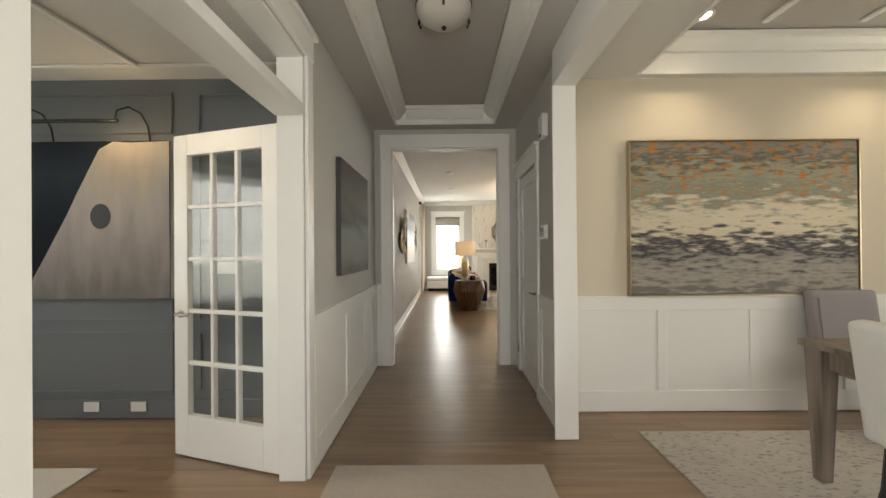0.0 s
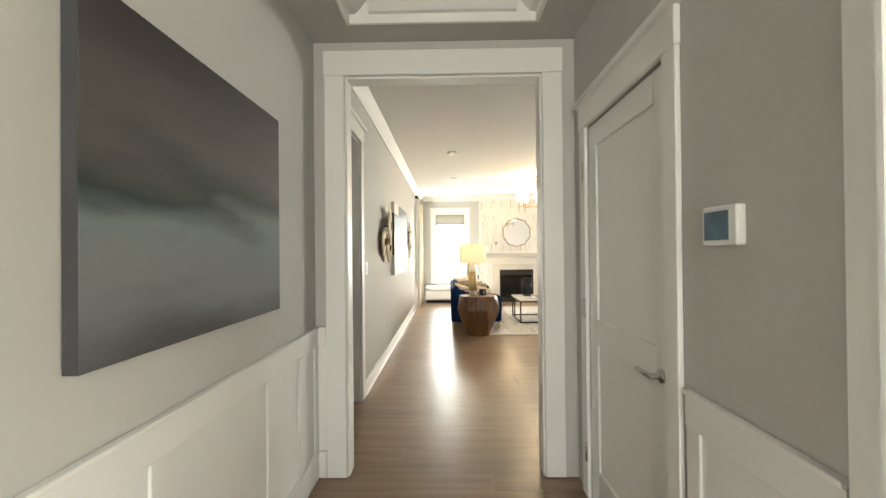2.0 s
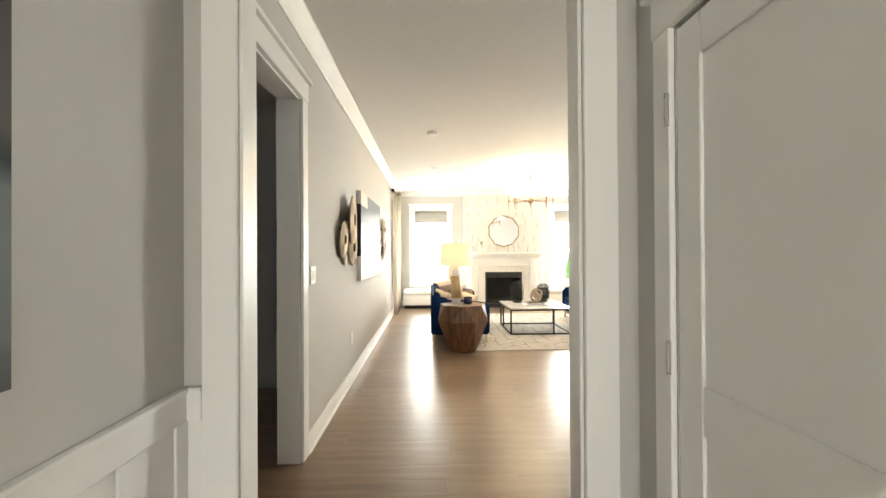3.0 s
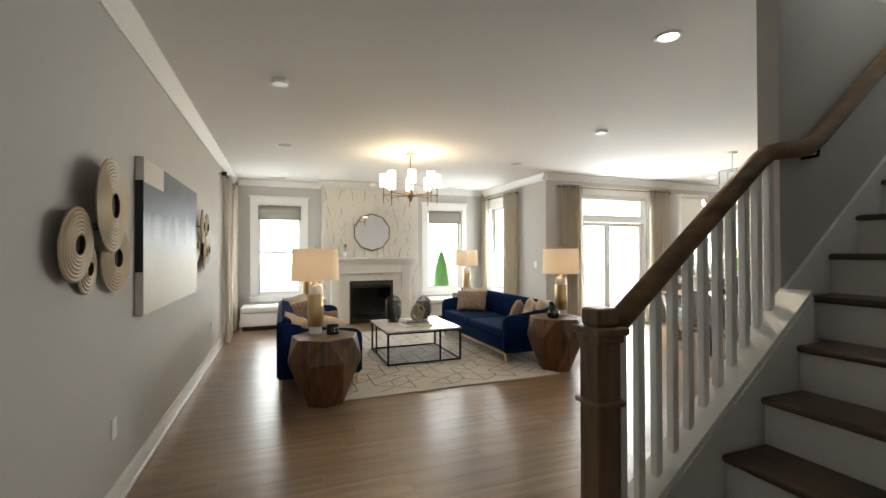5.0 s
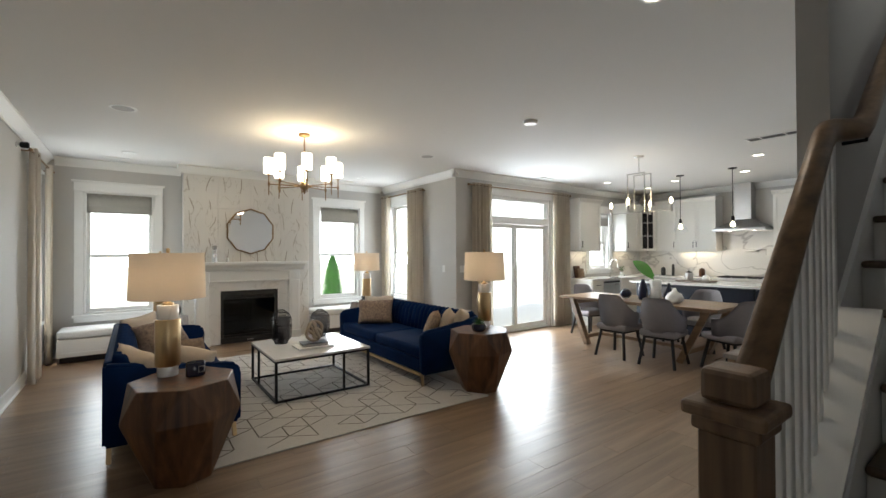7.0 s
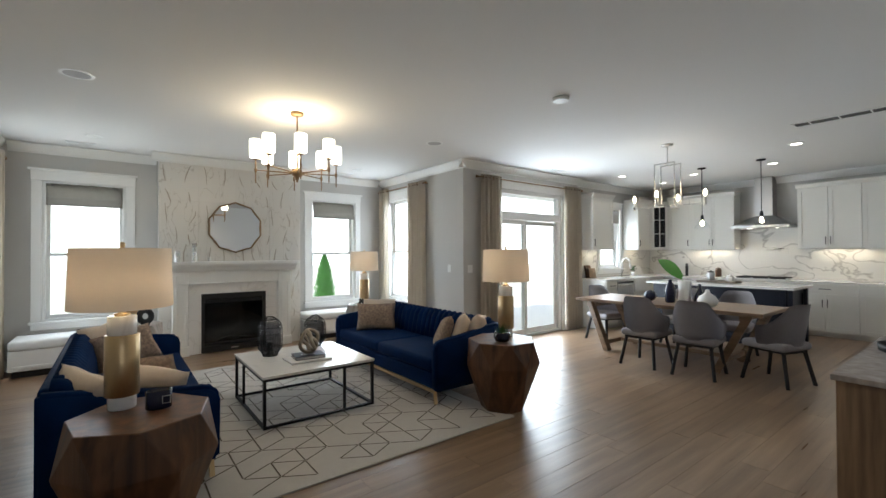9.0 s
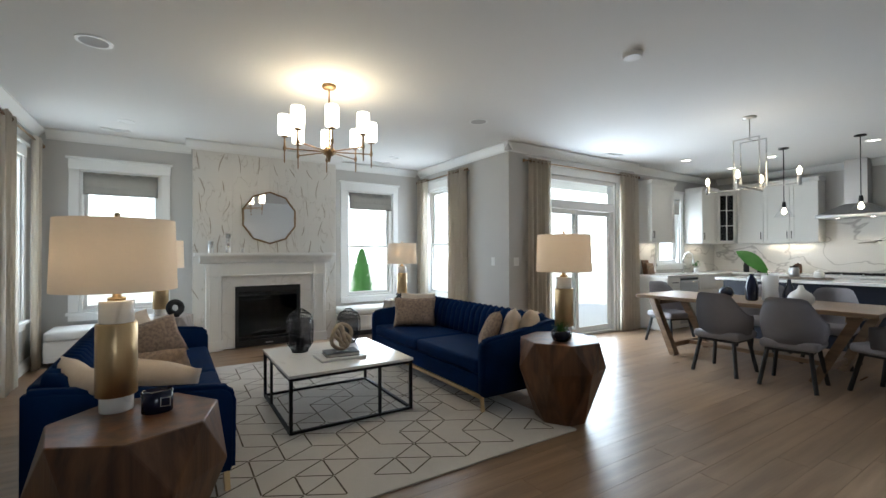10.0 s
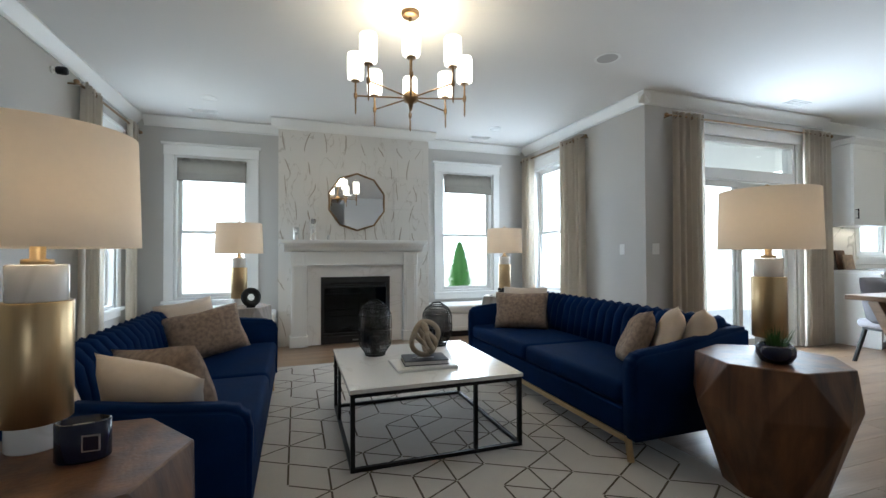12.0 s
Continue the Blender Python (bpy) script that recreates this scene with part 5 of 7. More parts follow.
def sofa(x, y, rz, L, label):
    """Channel-tufted sofa facing +x along its own y."""
    t = thing("sofa", x, y, 0.012, label, "sofa", "pair of sofas", rz)
    hl, D = L / 2, 0.88
    part("seat_base", box(-D / 2 + 0.05, D / 2 - 0.01, -hl + 0.10, hl - 0.10, 0.14, 0.30, 0.02, 2), M_NAVY, t)
    for s in (-1, 1):
        y0, y1 = sorted((s * 0.004, s * (hl - 0.115)))
        part("seat_cushion", box(-D / 2 + 0.2, D / 2, y0, y1, 0.30, 0.43, 0.04, 4), M_NAVY, t, smooth=True)
    # arms, curving down towards the front
    for s in (-1, 1):
        y0, y1 = sorted((s * (hl - 0.11), s * hl))
        o = [(-D / 2, 0.13), (D / 2, 0.13), (D / 2 + 0.005, 0.54), (D / 2 - 0.02, 0.59), (D / 2 - 0.07, 0.61), (0.1, 0.635), (-D / 2 + 0.12, 0.70), (-D / 2, 0.71)]
        b = prism([(u, v) for u, v in o], y0, y1, 1)
        bmesh.ops.bevel(b, geom=b.edges[:], offset=0.022, segments=3, affect='EDGES')
        part("arm", b, M_NAVY, t, smooth=True)
    # backrest with vertical channels on its inner face
    b = box(-D / 2, -D / 2 + 0.10, -hl + 0.112, hl - 0.112, 0.13, 0.715, 0.02, 2)
    part("backrest", b, M_NAVY, t)
    n = 22
    wch = (2 * hl - 0.23) / n
    for k in range(n):
        yc = -hl + 0.115 + (k + 0.5) * wch
        pts = [(-D / 2 + 0.05, yc, 0.712), (-D / 2 + 0.10, yc, 0.705), (-D / 2 + 0.135, yc, 0.66), (-D / 2 + 0.16, yc, 0.55), (-D / 2 + 0.18, yc, 0.42)]
        b = tube(pts, wch * 0.53, 8)
        part("tufted_channel", b, M_NAVY, t, smooth=True)
    # gold sled rail and legs
    part("base_rail", box(D / 2 - 0.05, D / 2 - 0.02, -hl + 0.10, hl - 0.10, 0.10, 0.135, 0.003, 1), M_BRASS, t)
    part("base_rail", box(-D / 2 + 0.03, -D / 2 + 0.06, -hl + 0.10, hl - 0.10, 0.10, 0.135, 0.003, 1), M_BRASS, t)
    for sx in (-1, 1):
        for sy in (-1, 1):
            part("leg", bar((sx * (D / 2 - 0.04), sy * (hl - 0.10), 0.14), (sx * (D / 2 - 0.035), sy * (hl - 0.07), 0.0), 0.03, 0.03, None, 0.003), M_BRASS, t, "brass leg")
    return t


sofa(0.49, 10.6, 0, 2.32, "navy velvet channel-back sofa with brass legs")
sofa(3.24, 10.78, 180, 2.36, "navy velvet channel-back sofa on a brass base")
# pillows of the sofa by the long wall
pillow(0.38, 11.42, 0.44, -140, 18, M_LINEN, "cream linen throw pillow on a navy sofa", 0.44, 0.40, 1, 6)
pillow(0.52, 11.20, 0.44, -158, 26, M_TWEED, "taupe tweed throw pillow on a navy sofa", 0.54, 0.36, 2, 10)
pillow(0.30, 9.70, 0.44, -62, 16, M_LINEN, "cream linen throw pillow on a navy sofa", 0.44, 0.36, 3, 8)
pillow(0.60, 9.93, 0.44, -30, 18, M_TWEED, "taupe tweed throw pillow on a navy sofa", 0.44, 0.36, 4, -6)
pillow(0.56, 9.76, 0.44, -26, 24, M_LINEN, "cream pillow with a flat seam band", 0.42, 0.36, 5, 14)
# pillows of the other sofa
pillow(3.30, 11.66, 0.44, 140, 18, M_LINEN, "cream linen throw pillow on a navy sofa", 0.46, 0.40, 6)
pillow(3.16, 11.46, 0.44, 148, 22, M_TWEED, "taupe tweed throw pillow on a navy sofa", 0.52, 0.37, 7)
pillow(3.14, 10.06, 0.44, 50, 24, M_TWEED, "taupe tweed throw pillow on a navy sofa", 0.48, 0.36, 8, 14)
pillow(3.26, 9.90, 0.44, 40, 18, M_LINEN, "cream linen throw pillow on a navy sofa", 0.42, 0.38, 9, 18)
pillow(3.42, 9.80, 0.44, 34, 14, M_LINEN, "cream linen throw pillow on a navy sofa", 0.40, 0.38, 10, 10)


def faceted_table(x, y, rz, label, z=0.0, mtl=None, sc=1.0):
    """A carved drum with flat triangular facets, widest above the middle."""
    t = thing("side_table", x, y, z, label, "side table", "faceted side tables", rz)
    b = bmesh.new()
    n = 7
    def ring(r, h, off):
        return [b.verts.new((sc * r * math.cos(2 * math.pi * (i + off) / n), sc * r * math.sin(2 * math.pi * (i + off) / n), h)) for i in range(n)]
    r0, r1, r2 = ring(0.20, 0.0, 0.0), ring(0.355, 0.43, 0.5), ring(0.32, 0.65, 0.0)
    for i in range(n):
        j = (i + 1) % n
        b.faces.new((r0[i], r0[j], r1[i]))
        b.faces.new((r0[j], r1[j], r1[i]))
        b.faces.new((r1[i], r2[j], r2[i]))
        b.faces.new((r1[i], r1[j], r2[j]))
    b.faces.new(r0[::-1])
    b.faces.new(r2)
    bmesh.ops.recalc_face_normals(b, faces=b.faces[:])
    bmesh.ops.bevel(b, geom=b.edges[:], offset=0.004, segments=1, affect='EDGES')
    part("drum", b, mtl or M_SIDE, t)
    return t


faceted_table(0.50, 9.07, 10, "faceted warm brown wooden drum side table")
faceted_table(3.31, 9.25, 31, "faceted warm brown wooden drum side table on the rug edge")
M_DRIFT = wood("pale_driftwood", (0.22, 0.19, 0.17), (0.40, 0.36, 0.33), 2, 0.55, None, 16)
faceted_table(0.52, 12.55, 0, "faceted pale wooden drum side table", 0, M_DRIFT)
faceted_table(3.62, 12.62, 20, "faceted pale wooden drum side table", 0, M_DRIFT)


def table_lamp(x, y, z, power, label="lit table lamp with white drum shade on brass and marble"):
    t = thing("table_lamp", x, y, z - 0.05, label, "table lamp", "table lamps")
    part("foot", lathe([(0.062, 0.05), (0.064, 0.054), (0.064, 0.116), (0.062, 0.12)], 40), M_MARBLEW, t, "white marble foot", True)
    part("brass_sleeve", lathe([(0.076, 0.1205), (0.078, 0.123), (0.078, 0.437), (0.076, 0.44)], 48), M_BRASS, t, "brushed brass sleeve", True)
    part("marble_collar", lathe([(0.064, 0.4405), (0.066, 0.444), (0.066, 0.536), (0.062, 0.54)], 40), M_MARBLEW, t, "white marble collar", True)
    part("neck", lathe([(0.035, 0.5405), (0.035, 0.553), (0.017, 0.556), (0.017, 0.62), (0.008, 0.625), (0.008, 0.90), (0.012, 0.91), (0.012, 0.93), (0.001, 0.935)], 24), M_BRASS, t, smooth=True)
    part("shade", lathe([(0.232, 0.585), (0.222, 0.90), (0.219, 0.90), (0.229, 0.585), (0.232, 0.585)], 64, cap=False), M_SHADE, t, "white linen drum shade glowing warm", True)
    b = bmesh.new()
    for k in range(3):
        a = k * 2.094
        tube([(0, 0, 0.88), (0.22 * math.cos(a), 0.22 * math.sin(a), 0.895)], 0.003, 6, b)
    part("spider", b, M_BRASS, t)
    part("bulb", lathe([(0.012, 0.63), (0.03, 0.68), (0.03, 0.72), (0.012, 0.75), (0.001, 0.752)], 16), M_BULB, t)
    point("lamp_glow", x, y, z + 0.74, power, (1.0, 0.74, 0.45), 0.03)


table_lamp(0.42, 9.22, 0.65, 4.0)
table_lamp(3.48, 9.36, 0.65, 4.0)
table_lamp(0.52, 12.68, 0.65, 4.0)
table_lamp(3.66, 12.78, 0.65, 4.0)

t = thing("candle_jar", 0.575, 9.09, 0.65, "navy oval glass candle jar with white wax", "candle")
b = lathe([(0.045, 0), (0.048, 0.004), (0.048, 0.095), (0.044, 0.097), (0.044, 0.07), (0.001, 0.07)], 32)
bmesh.ops.transform(b, matrix=Matrix.Diagonal((1.25, 0.8, 1, 1)), verts=b.verts[:])
part("jar", b, M_NAVYGLASS, t, smooth=True)
b = lathe([(0.042, 0.07), (0.042, 0.078), (0.001, 0.08)], 32)
bmesh.ops.transform(b, matrix=Matrix.Diagonal((1.25, 0.8, 1, 1)), verts=b.verts[:])
part("wax", b, M_WAX, t)
part("label_border", box(0.012, 0.05, -0.0415, -0.0385, 0.03, 0.07), M_CHROME, t)
part("label_face", box(0.015, 0.047, -0.0425, -0.0416, 0.033, 0.067), M_NAVYGLASS, t)

t = thing("potted_succulent", 3.22, 9.16, 0.65, "spiky green plant in a black round bowl", "plant")
part("bowl", lathe([(0.04, 0), (0.06, 0.006), (0.078, 0.04), (0.075, 0.075), (0.065, 0.088), (0.06, 0.085), (0.062, 0.07), (0.001, 0.068)], 32), M_NAVYGLASS, t, smooth=True)
bm = bmesh.new()
rg = random.Random(8)
for k in range(90):
    a, r, lean = rg.uniform(0, 6.28), rg.uniform(0, 0.045), rg.uniform(0.01, 0.06)
    x0, y0, h = r * math.cos(a), r * math.sin(a), rg.uniform(0.06, 0.11)
    dx, dy = lean * math.cos(a), lean * math.sin(a)
    s = 0.004
    bm.faces.new([bm.verts.new(v) for v in ((x0 - s * math.sin(a), y0 + s * math.cos(a), 0.07), (x0 + s * math.sin(a), y0 - s * math.cos(a), 0.07), (x0 + dx, y0 + dy, 0.07 + h))])
part("spiky_leaves", bm, M_GRASSB, t)

# coffee table and the things on it
t = thing("coffee_table", 1.865, 10.58, 0.012, "square white marble coffee table on a black bar frame", "coffee table")
part("marble_top", box(-0.515, 0.515, -0.53, 0.53, 0.415, 0.438, 0.003, 2), M_MARBLEW, t)
for sx in (-1, 1):
    part("top_bar", box(sx * 0.497 - 0.011, sx * 0.497 + 0.011, -0.49, 0.49, 0.392, 0.414), M_BLACK, t)
    part("bottom_bar", box(sx * 0.497 - 0.011, sx * 0.497 + 0.011, -0.49, 0.49, 0.0, 0.022), M_BLACK, t)
    part("top_bar", box(-0.509, 0.509, sx * 0.511 - 0.011, sx * 0.511 + 0.011, 0.393, 0.4145), M_BLACK, t)
    part("bottom_bar", box(-0.509, 0.509, sx * 0.511 - 0.011, sx * 0.511 + 0.011, 0.0, 0.0215), M_BLACK, t)
    for sy in (-1, 1):
        part("leg", box(sx * 0.497 - 0.012, sx * 0.497 + 0.012, sy * 0.511 - 0.012, sy * 0.511 + 0.012, 0.001, 0.4145), M_BLACK, t)
part("inner_post", box(0.20, 0.222, -0.521, -0.5, 0.02, 0.394), M_BLACK, t)
part("inner_post", box(-0.508, -0.487, 0.2, 0.222, 0.02, 0.394), M_BLACK, t)
TT = 0.451


def lantern(x, y, h, label):
    t = thing("wire_lantern", x, y, TT, label, "lantern", "black wire lanterns")
    prof = [(0.07, 0.0), (0.075, 0.02), (0.112, 0.07), (0.118, 0.5 * h), (0.114, 0.78 * h), (0.09, 0.93 * h), (0.06, h)]
    for k in range(30):
        a = 2 * math.pi * k / 30
        part("wire", tube([(r * math.cos(a), r * math.sin(a), z + 0.004) for r, z in prof], 0.0022, 5), M_BLACK, t)
    for r, z in prof[1:]:
        c = [(r * math.cos(i * 0.2618), r * math.sin(i * 0.2618), z + 0.004) for i in range(24)]
        part("hoop", tube(c, 0.0035, 6, closed=True), M_BLACK, t)
    part("base", lathe([(0.072, 0), (0.074, 0.012), (0.001, 0.014)], 24), M_BLACK, t)
    part("glass_liner", lathe([(0.095, 0.04), (0.10, 0.2), (0.095, 0.85 * h), (0.09, 0.85 * h), (0.09, 0.05)], 24, cap=False), M_LINER, t, "faintly smoked glass liner", True)
    part("candle", lathe([(0.035, 0.014), (0.035, 0.13), (0.001, 0.132)], 16), M_SOOT, t)
    part("handle", tube([(-0.06, 0, h), (-0.03, 0.01, h + 0.025), (0.02, -0.01, h + 0.028), (0.06, 0, h)], 0.006, 8), M_BLACK, t)


lantern(1.62, 10.82, 0.36, "tall black wire lantern with a dark candle")
lantern(2.14, 10.98, 0.31, "black wire lantern on a marble table")
t = part("book_tray", box(1.66, 2.05, 10.28, 10.56, TT, TT + 0.02, 0.006, 2), M_WHITECER)
tagged(t, "flat white tray on the coffee table", "tray")
t = thing("coffee_table_book", 1.87, 10.43, TT + 0.02, "dark blue hardcover book on a white tray", "book", rz=-6)
part("cover", box(-0.14, 0.14, -0.10, 0.10, 0.0, 0.005, 0.001, 1), M_NAVYCAB, t)
part("pages", box(-0.135, 0.135, -0.095, 0.095, 0.0052, 0.026), M_WHITEFAB, t)
part("cover", box(-0.14, 0.14, -0.10, 0.10, 0.0262, 0.031, 0.001, 1), M_NAVYCAB, t)
part("title_bar", box(-0.08, 0.06, -0.03, -0.005, 0.0312, 0.032), M_CHROME, t)
t = thing("knot_sculpture", 1.88, 10.44, TT + 0.053, "pale wooden knot sculpture of looped rings", "sculpture")
M_KNOT = wood("bleached_wood", (0.28, 0.22, 0.15), (0.46, 0.38, 0.28), 0, 0.6)
for k, (ax, rr) in enumerate((((90, 0, 20), 0.105), ((70, 35, 80), 0.095), ((60, -40, 130), 0.088))):
    m = pose(0, 0, 0.118, *ax)
    pts = [m @ Vector((rr * math.cos(i * 0.1963), rr * math.sin(i * 0.1963), 0.012 * math.sin(i * 0.589))) for i in range(32)]
    part("ring", tube(pts, 0.017, 10, closed=True), M_KNOT, t, smooth=True)

# small things on the back side tables
t = thing("ring_ornament", 0.66, 12.40, 0.65, "black ceramic ring ornament on a stand", "ornament")
m = pose(0, 0, 0.10, 80, 0, 25)
part("ring", tube([m @ Vector((0.065 * math.cos(i * 0.2618), 0.065 * math.sin(i * 0.2618), 0)) for i in range(24)], 0.032, 12, closed=True), M_BLACKW, t, smooth=True)
part("stand", box(-0.04, 0.04, -0.03, 0.03, 0.0, 0.02, 0.004, 1), M_BLACKW, t)
t = thing("small_book", 3.45, 12.50, 0.65, "thin pale book on a side table", "book")
part("cover", box(-0.10, 0.10, -0.07, 0.07, 0.0, 0.02, 0.002, 1), M_WHITEFAB, t)
t = thing("dark_ornament", 3.47, 12.50, 0.67, "small dark cluster ornament on a book", "ornament")
b = bmesh.new()
for k in range(7):
    bmesh.ops.create_icosphere(b, subdivisions=2, radius=0.022, matrix=Matrix.Translation((0.03 * math.cos(k), 0.03 * math.sin(k), 0.022 + 0.022 * (k % 3))))
part("cluster", b, M_BLACKW, t, smooth=True)

# chandelier
def living_chandelier():
    t = thing("chandelier", 1.86, 10.72, HL - 0.03, "eight-arm aged brass chandelier with lit opal glass shades", "chandelier")
    part("canopy", lathe([(0.065, 0.03), (0.065, 0.008), (0.055, -0.003), (0.012, -0.007)], 32), M_DKBRASS, t, smooth=True)
    part("stem", lathe([(0.008, 0.0), (0.008, -0.60)], 12), M_DKBRASS, t)
    part("hub", lathe([(0.02, -0.54), (0.05, -0.565), (0.055, -0.59), (0.05, -0.615), (0.02, -0.63), (0.008, -0.68), (0.001, -0.685)], 24), M_DKBRASS, t, smooth=True)
    for k in range(8):
        a = 2 * math.pi * k / 8 - math.radians(104)
        c, s = math.cos(a), math.sin(a)
        R = 0.39
        arm = part("arm", tube([(0.04 * c, 0.04 * s, -0.59), (R * c, R * s, -0.585)], 0.006, 8), M_DKBRASS, t)
        part("upright", lathe([(0.0035, -0.715), (0.006, -0.70), (0.006, -0.61), (0.013, -0.60), (0.013, -0.57), (0.007, -0.56), (0.007, -0.485), (0.03, -0.482), (0.032, -0.476), (0.02, -0.47)], 12, None, R * c, R * s), M_DKBRASS, t)
        part("glass_shade", lathe([(0.045, -0.468), (0.055, -0.462), (0.058, -0.44), (0.058, -0.30), (0.053, -0.285), (0.050, -0.285)], 24, None, R * c, R * s), M_OPAL, t, "lit opal glass cylinder shade", True)
    point("chandelier_glow", 1.86, 10.72, HL - 0.25, 20, (1.0, 0.76, 0.46), 0.12)


living_chandelier()

# wall sculptures of overlapping metal discs
def disc_sculpture(y, z, discs, label):
    """Ribbed shallow dishes on stand-offs, each with a dark hollow centre."""
    t = thing("wall_sculpture", -0.797, y, z, label, "wall sculpture", "metal disc sculptures")
    for i, (dy, dz, r, d) in enumerate(discs):
        turn = Matrix.Translation((d, dy, dz)) @ pose(0, 0, 0, 0, 90, 0) @ pose(0, 0, 0, 3 * (i % 3 - 1), 3 * (i % 2))
        prof = [(r * 0.27, -0.006)]
        rings = max(8, int(r / 0.012))
        for k in range(rings + 1):
            q = r * (0.28 + 0.72 * k / rings)
            prof.append((q, 0.004 + (0.0035 if k % 2 else 0.0) - 0.012 * (k / rings) ** 2))
        prof += [(r, -0.014), (r * 0.27, -0.010)]
        b = lathe(prof, 48, cap=False)
        bmesh.ops.transform(b, matrix=turn, verts=b.verts[:])
        part("disc", b, M_DISC, t, smooth=False)
        c = lathe([(r * 0.275, 0.005), (r * 0.26, 0.007), (r * 0.24, -0.012), (0.001, -0.016)], 28, cap=False)
        bmesh.ops.transform(c, matrix=turn, verts=c.verts[:])
        part("disc_centre", c, M_DISCEYE, t, "dark bronze hollow centre")
        part("standoff", tube([(0.001, dy, dz), (d - 0.012, dy, dz)], 0.008, 8), M_BLACK, t)
    part("wall_bracket", box(0.001, 0.012, -0.28, 0.28, -0.02, 0.02, 0.003, 1), M_BLACK, t)


M_DISC = mat("champagne_ribbed_metal", (0.36, 0.28, 0.185), 0.5, 0.3, var=0.22, scale=4, bump=0.1, bscale=120)
M_DISCEYE = mat("dark_bronze_hollow", (0.06, 0.045, 0.032), 0.5, 0.5, var=0.4, scale=20)
disc_sculpture(7.40, 1.6, ((0.02, 0.11, 0.245, 0.085), (-0.31, -0.10, 0.17, 0.055), (0.20, -0.165, 0.19, 0.045), (-0.13, -0.215, 0.125, 0.03), (0.28, 0.17, 0.15, 0.04)), "champagne metal disc wall sculpture with dark centres")
disc_sculpture(10.40, 1.6, ((-0.22, 0.16, 0.19, 0.075), (0.22, 0.17, 0.17, 0.05), (-0.42, -0.06, 0.16, 0.045), (0.06, -0.14, 0.20, 0.06), (0.38, -0.10, 0.17, 0.04)), "champagne metal disc wall sculpture with dark centres")

t = thing("security_camera", -0.8, 12.05, 2.68, "small white and black security camera high on the wall", "camera")
part("mount", lathe([(0.03, 0), (0.03, 0.01), (0.012, 0.015), (0.012, 0.04)], 16), M_PLASTIC, t)
t.matrix_basis = pose(-0.798, 12.05, 2.68, 0, 90, 0)
b = lathe([(0.02, 0.03), (0.032, 0.04), (0.034, 0.09), (0.028, 0.105), (0.001, 0.107)], 20)
part("body", b, M_BLACK, t, "black camera body", True)


# ceiling fittings
def ceiling_disc(name, x, y, r, h, label, category, m=M_PLASTIC):
    t = thing(name, x, y, HL, label, category)
    part("cover", lathe([(r, 0), (r, -h * 0.5), (r * 0.85, -h), (0.001, -h * 1.05)], 32), m, t, smooth=False)
    part("ring", lathe([(r * 1.02, 0), (r * 1.08, -0.002), (r * 1.08, -0.005), (r * 1.02, -0.006)], 32), M_PLASTIC, t)


ceiling_disc("smoke_detector", 0.09, 8.55, 0.07, 0.035, "round white smoke detector on the ceiling", "smoke detector")
ceiling_disc("smoke_detector", 3.68, 8.83, 0.075, 0.035, "round white smoke detector on the ceiling", "smoke detector")
M_GRILLE = mat("speaker_grille", (0.42, 0.41, 0.40), 0.7, var=0.1, scale=200)
ceiling_disc("ceiling_speaker", 3.70, 10.85, 0.105, 0.006, "round grey flush ceiling speaker", "speaker", M_GRILLE)
ceiling_disc("ceiling_speaker", 0.14, 10.82, 0.105, 0.006, "round grey flush ceiling speaker", "speaker", M_GRILLE)
recessed(2.54, 6.87, HL, True, 16)
recessed(0.17, 13.03, HL, False)
recessed(3.68, 13.08, HL, False)
for x, y in ((7.6, 8.0), (8.9, 8.6), (8.9, 9.8), (9.4, 10.6), (8.0, 10.7), (9.2, 7.2)):
    recessed(x, y, HL, True, 4)


def vent(x, y, w, d, label, n=5):
    t = thing("ceiling_vent", x, y, HL, label, "vent", "ceiling vents")
    for a, b, c, e in ((-w, w, -d, -d + 0.02), (-w, w, d - 0.02, d), (-w, -w + 0.02, -d + 0.02, d - 0.02), (w - 0.02, w, -d + 0.02, d - 0.02)):
        part("frame", box(a, b, c, e, -0.008, -0.001), M_PLASTIC, t)
    part("backing", box(-w + 0.02, w - 0.02, -d + 0.02, d - 0.02, -0.003, -0.0012), M_SOOT, t)
    for k in range(n):
        y0 = -d + 0.03 + (2 * d - 0.06) * (k + 0.5) / n
        part("slat", box(-w + 0.02, w - 0.02, y0 - 0.006, y0 + 0.006, -0.009, -0.004), M_PLASTIC, t)


vent(0.03, 13.54, 0.15, 0.06, "small white ceiling air vent", 3)
vent(3.67, 13.57, 0.15, 0.06, "small white ceiling air vent", 3)
vent(6.56, 11.07, 0.15, 0.06, "small white ceiling air vent", 3)
vent(6.56, 7.39, 0.10, 0.40, "long white slotted return air vent", 3)

# ---- dining area and kitchen ----
t = thing("trestle_table", 6.62, 9.2, 0.0, "long oak trestle table with slanted legs", "table")
part("tabletop", box(-0.50, 0.50, -1.22, 1.22, 0.72, 0.765, 0.006, 2), M_TABLE, t)
for s in (-1, 1):
    for sx in (-1, 1):
        part("slanted_leg", bar((sx * 0.36, s * 1.05, 0.72), (sx * 0.42, s * 0.72, 0.0), 0.085, 0.085, None, 0.004), M_TABLE, t)
    part("cross_rail", box(-0.36, 0.36, s * 0.98 - 0.03, s * 0.98 + 0.03, 0.64, 0.719, 0.004, 1), M_TABLE, t)
    part("foot_rail", box(-0.40, 0.40, s * 0.76 - 0.025, s * 0.76 + 0.025, 0.10, 0.16, 0.004, 1), M_TABLE, t)
part("stretcher", box(-0.03, 0.03, -0.74, 0.74, 0.105, 0.155, 0.004, 1), M_TABLE, t)


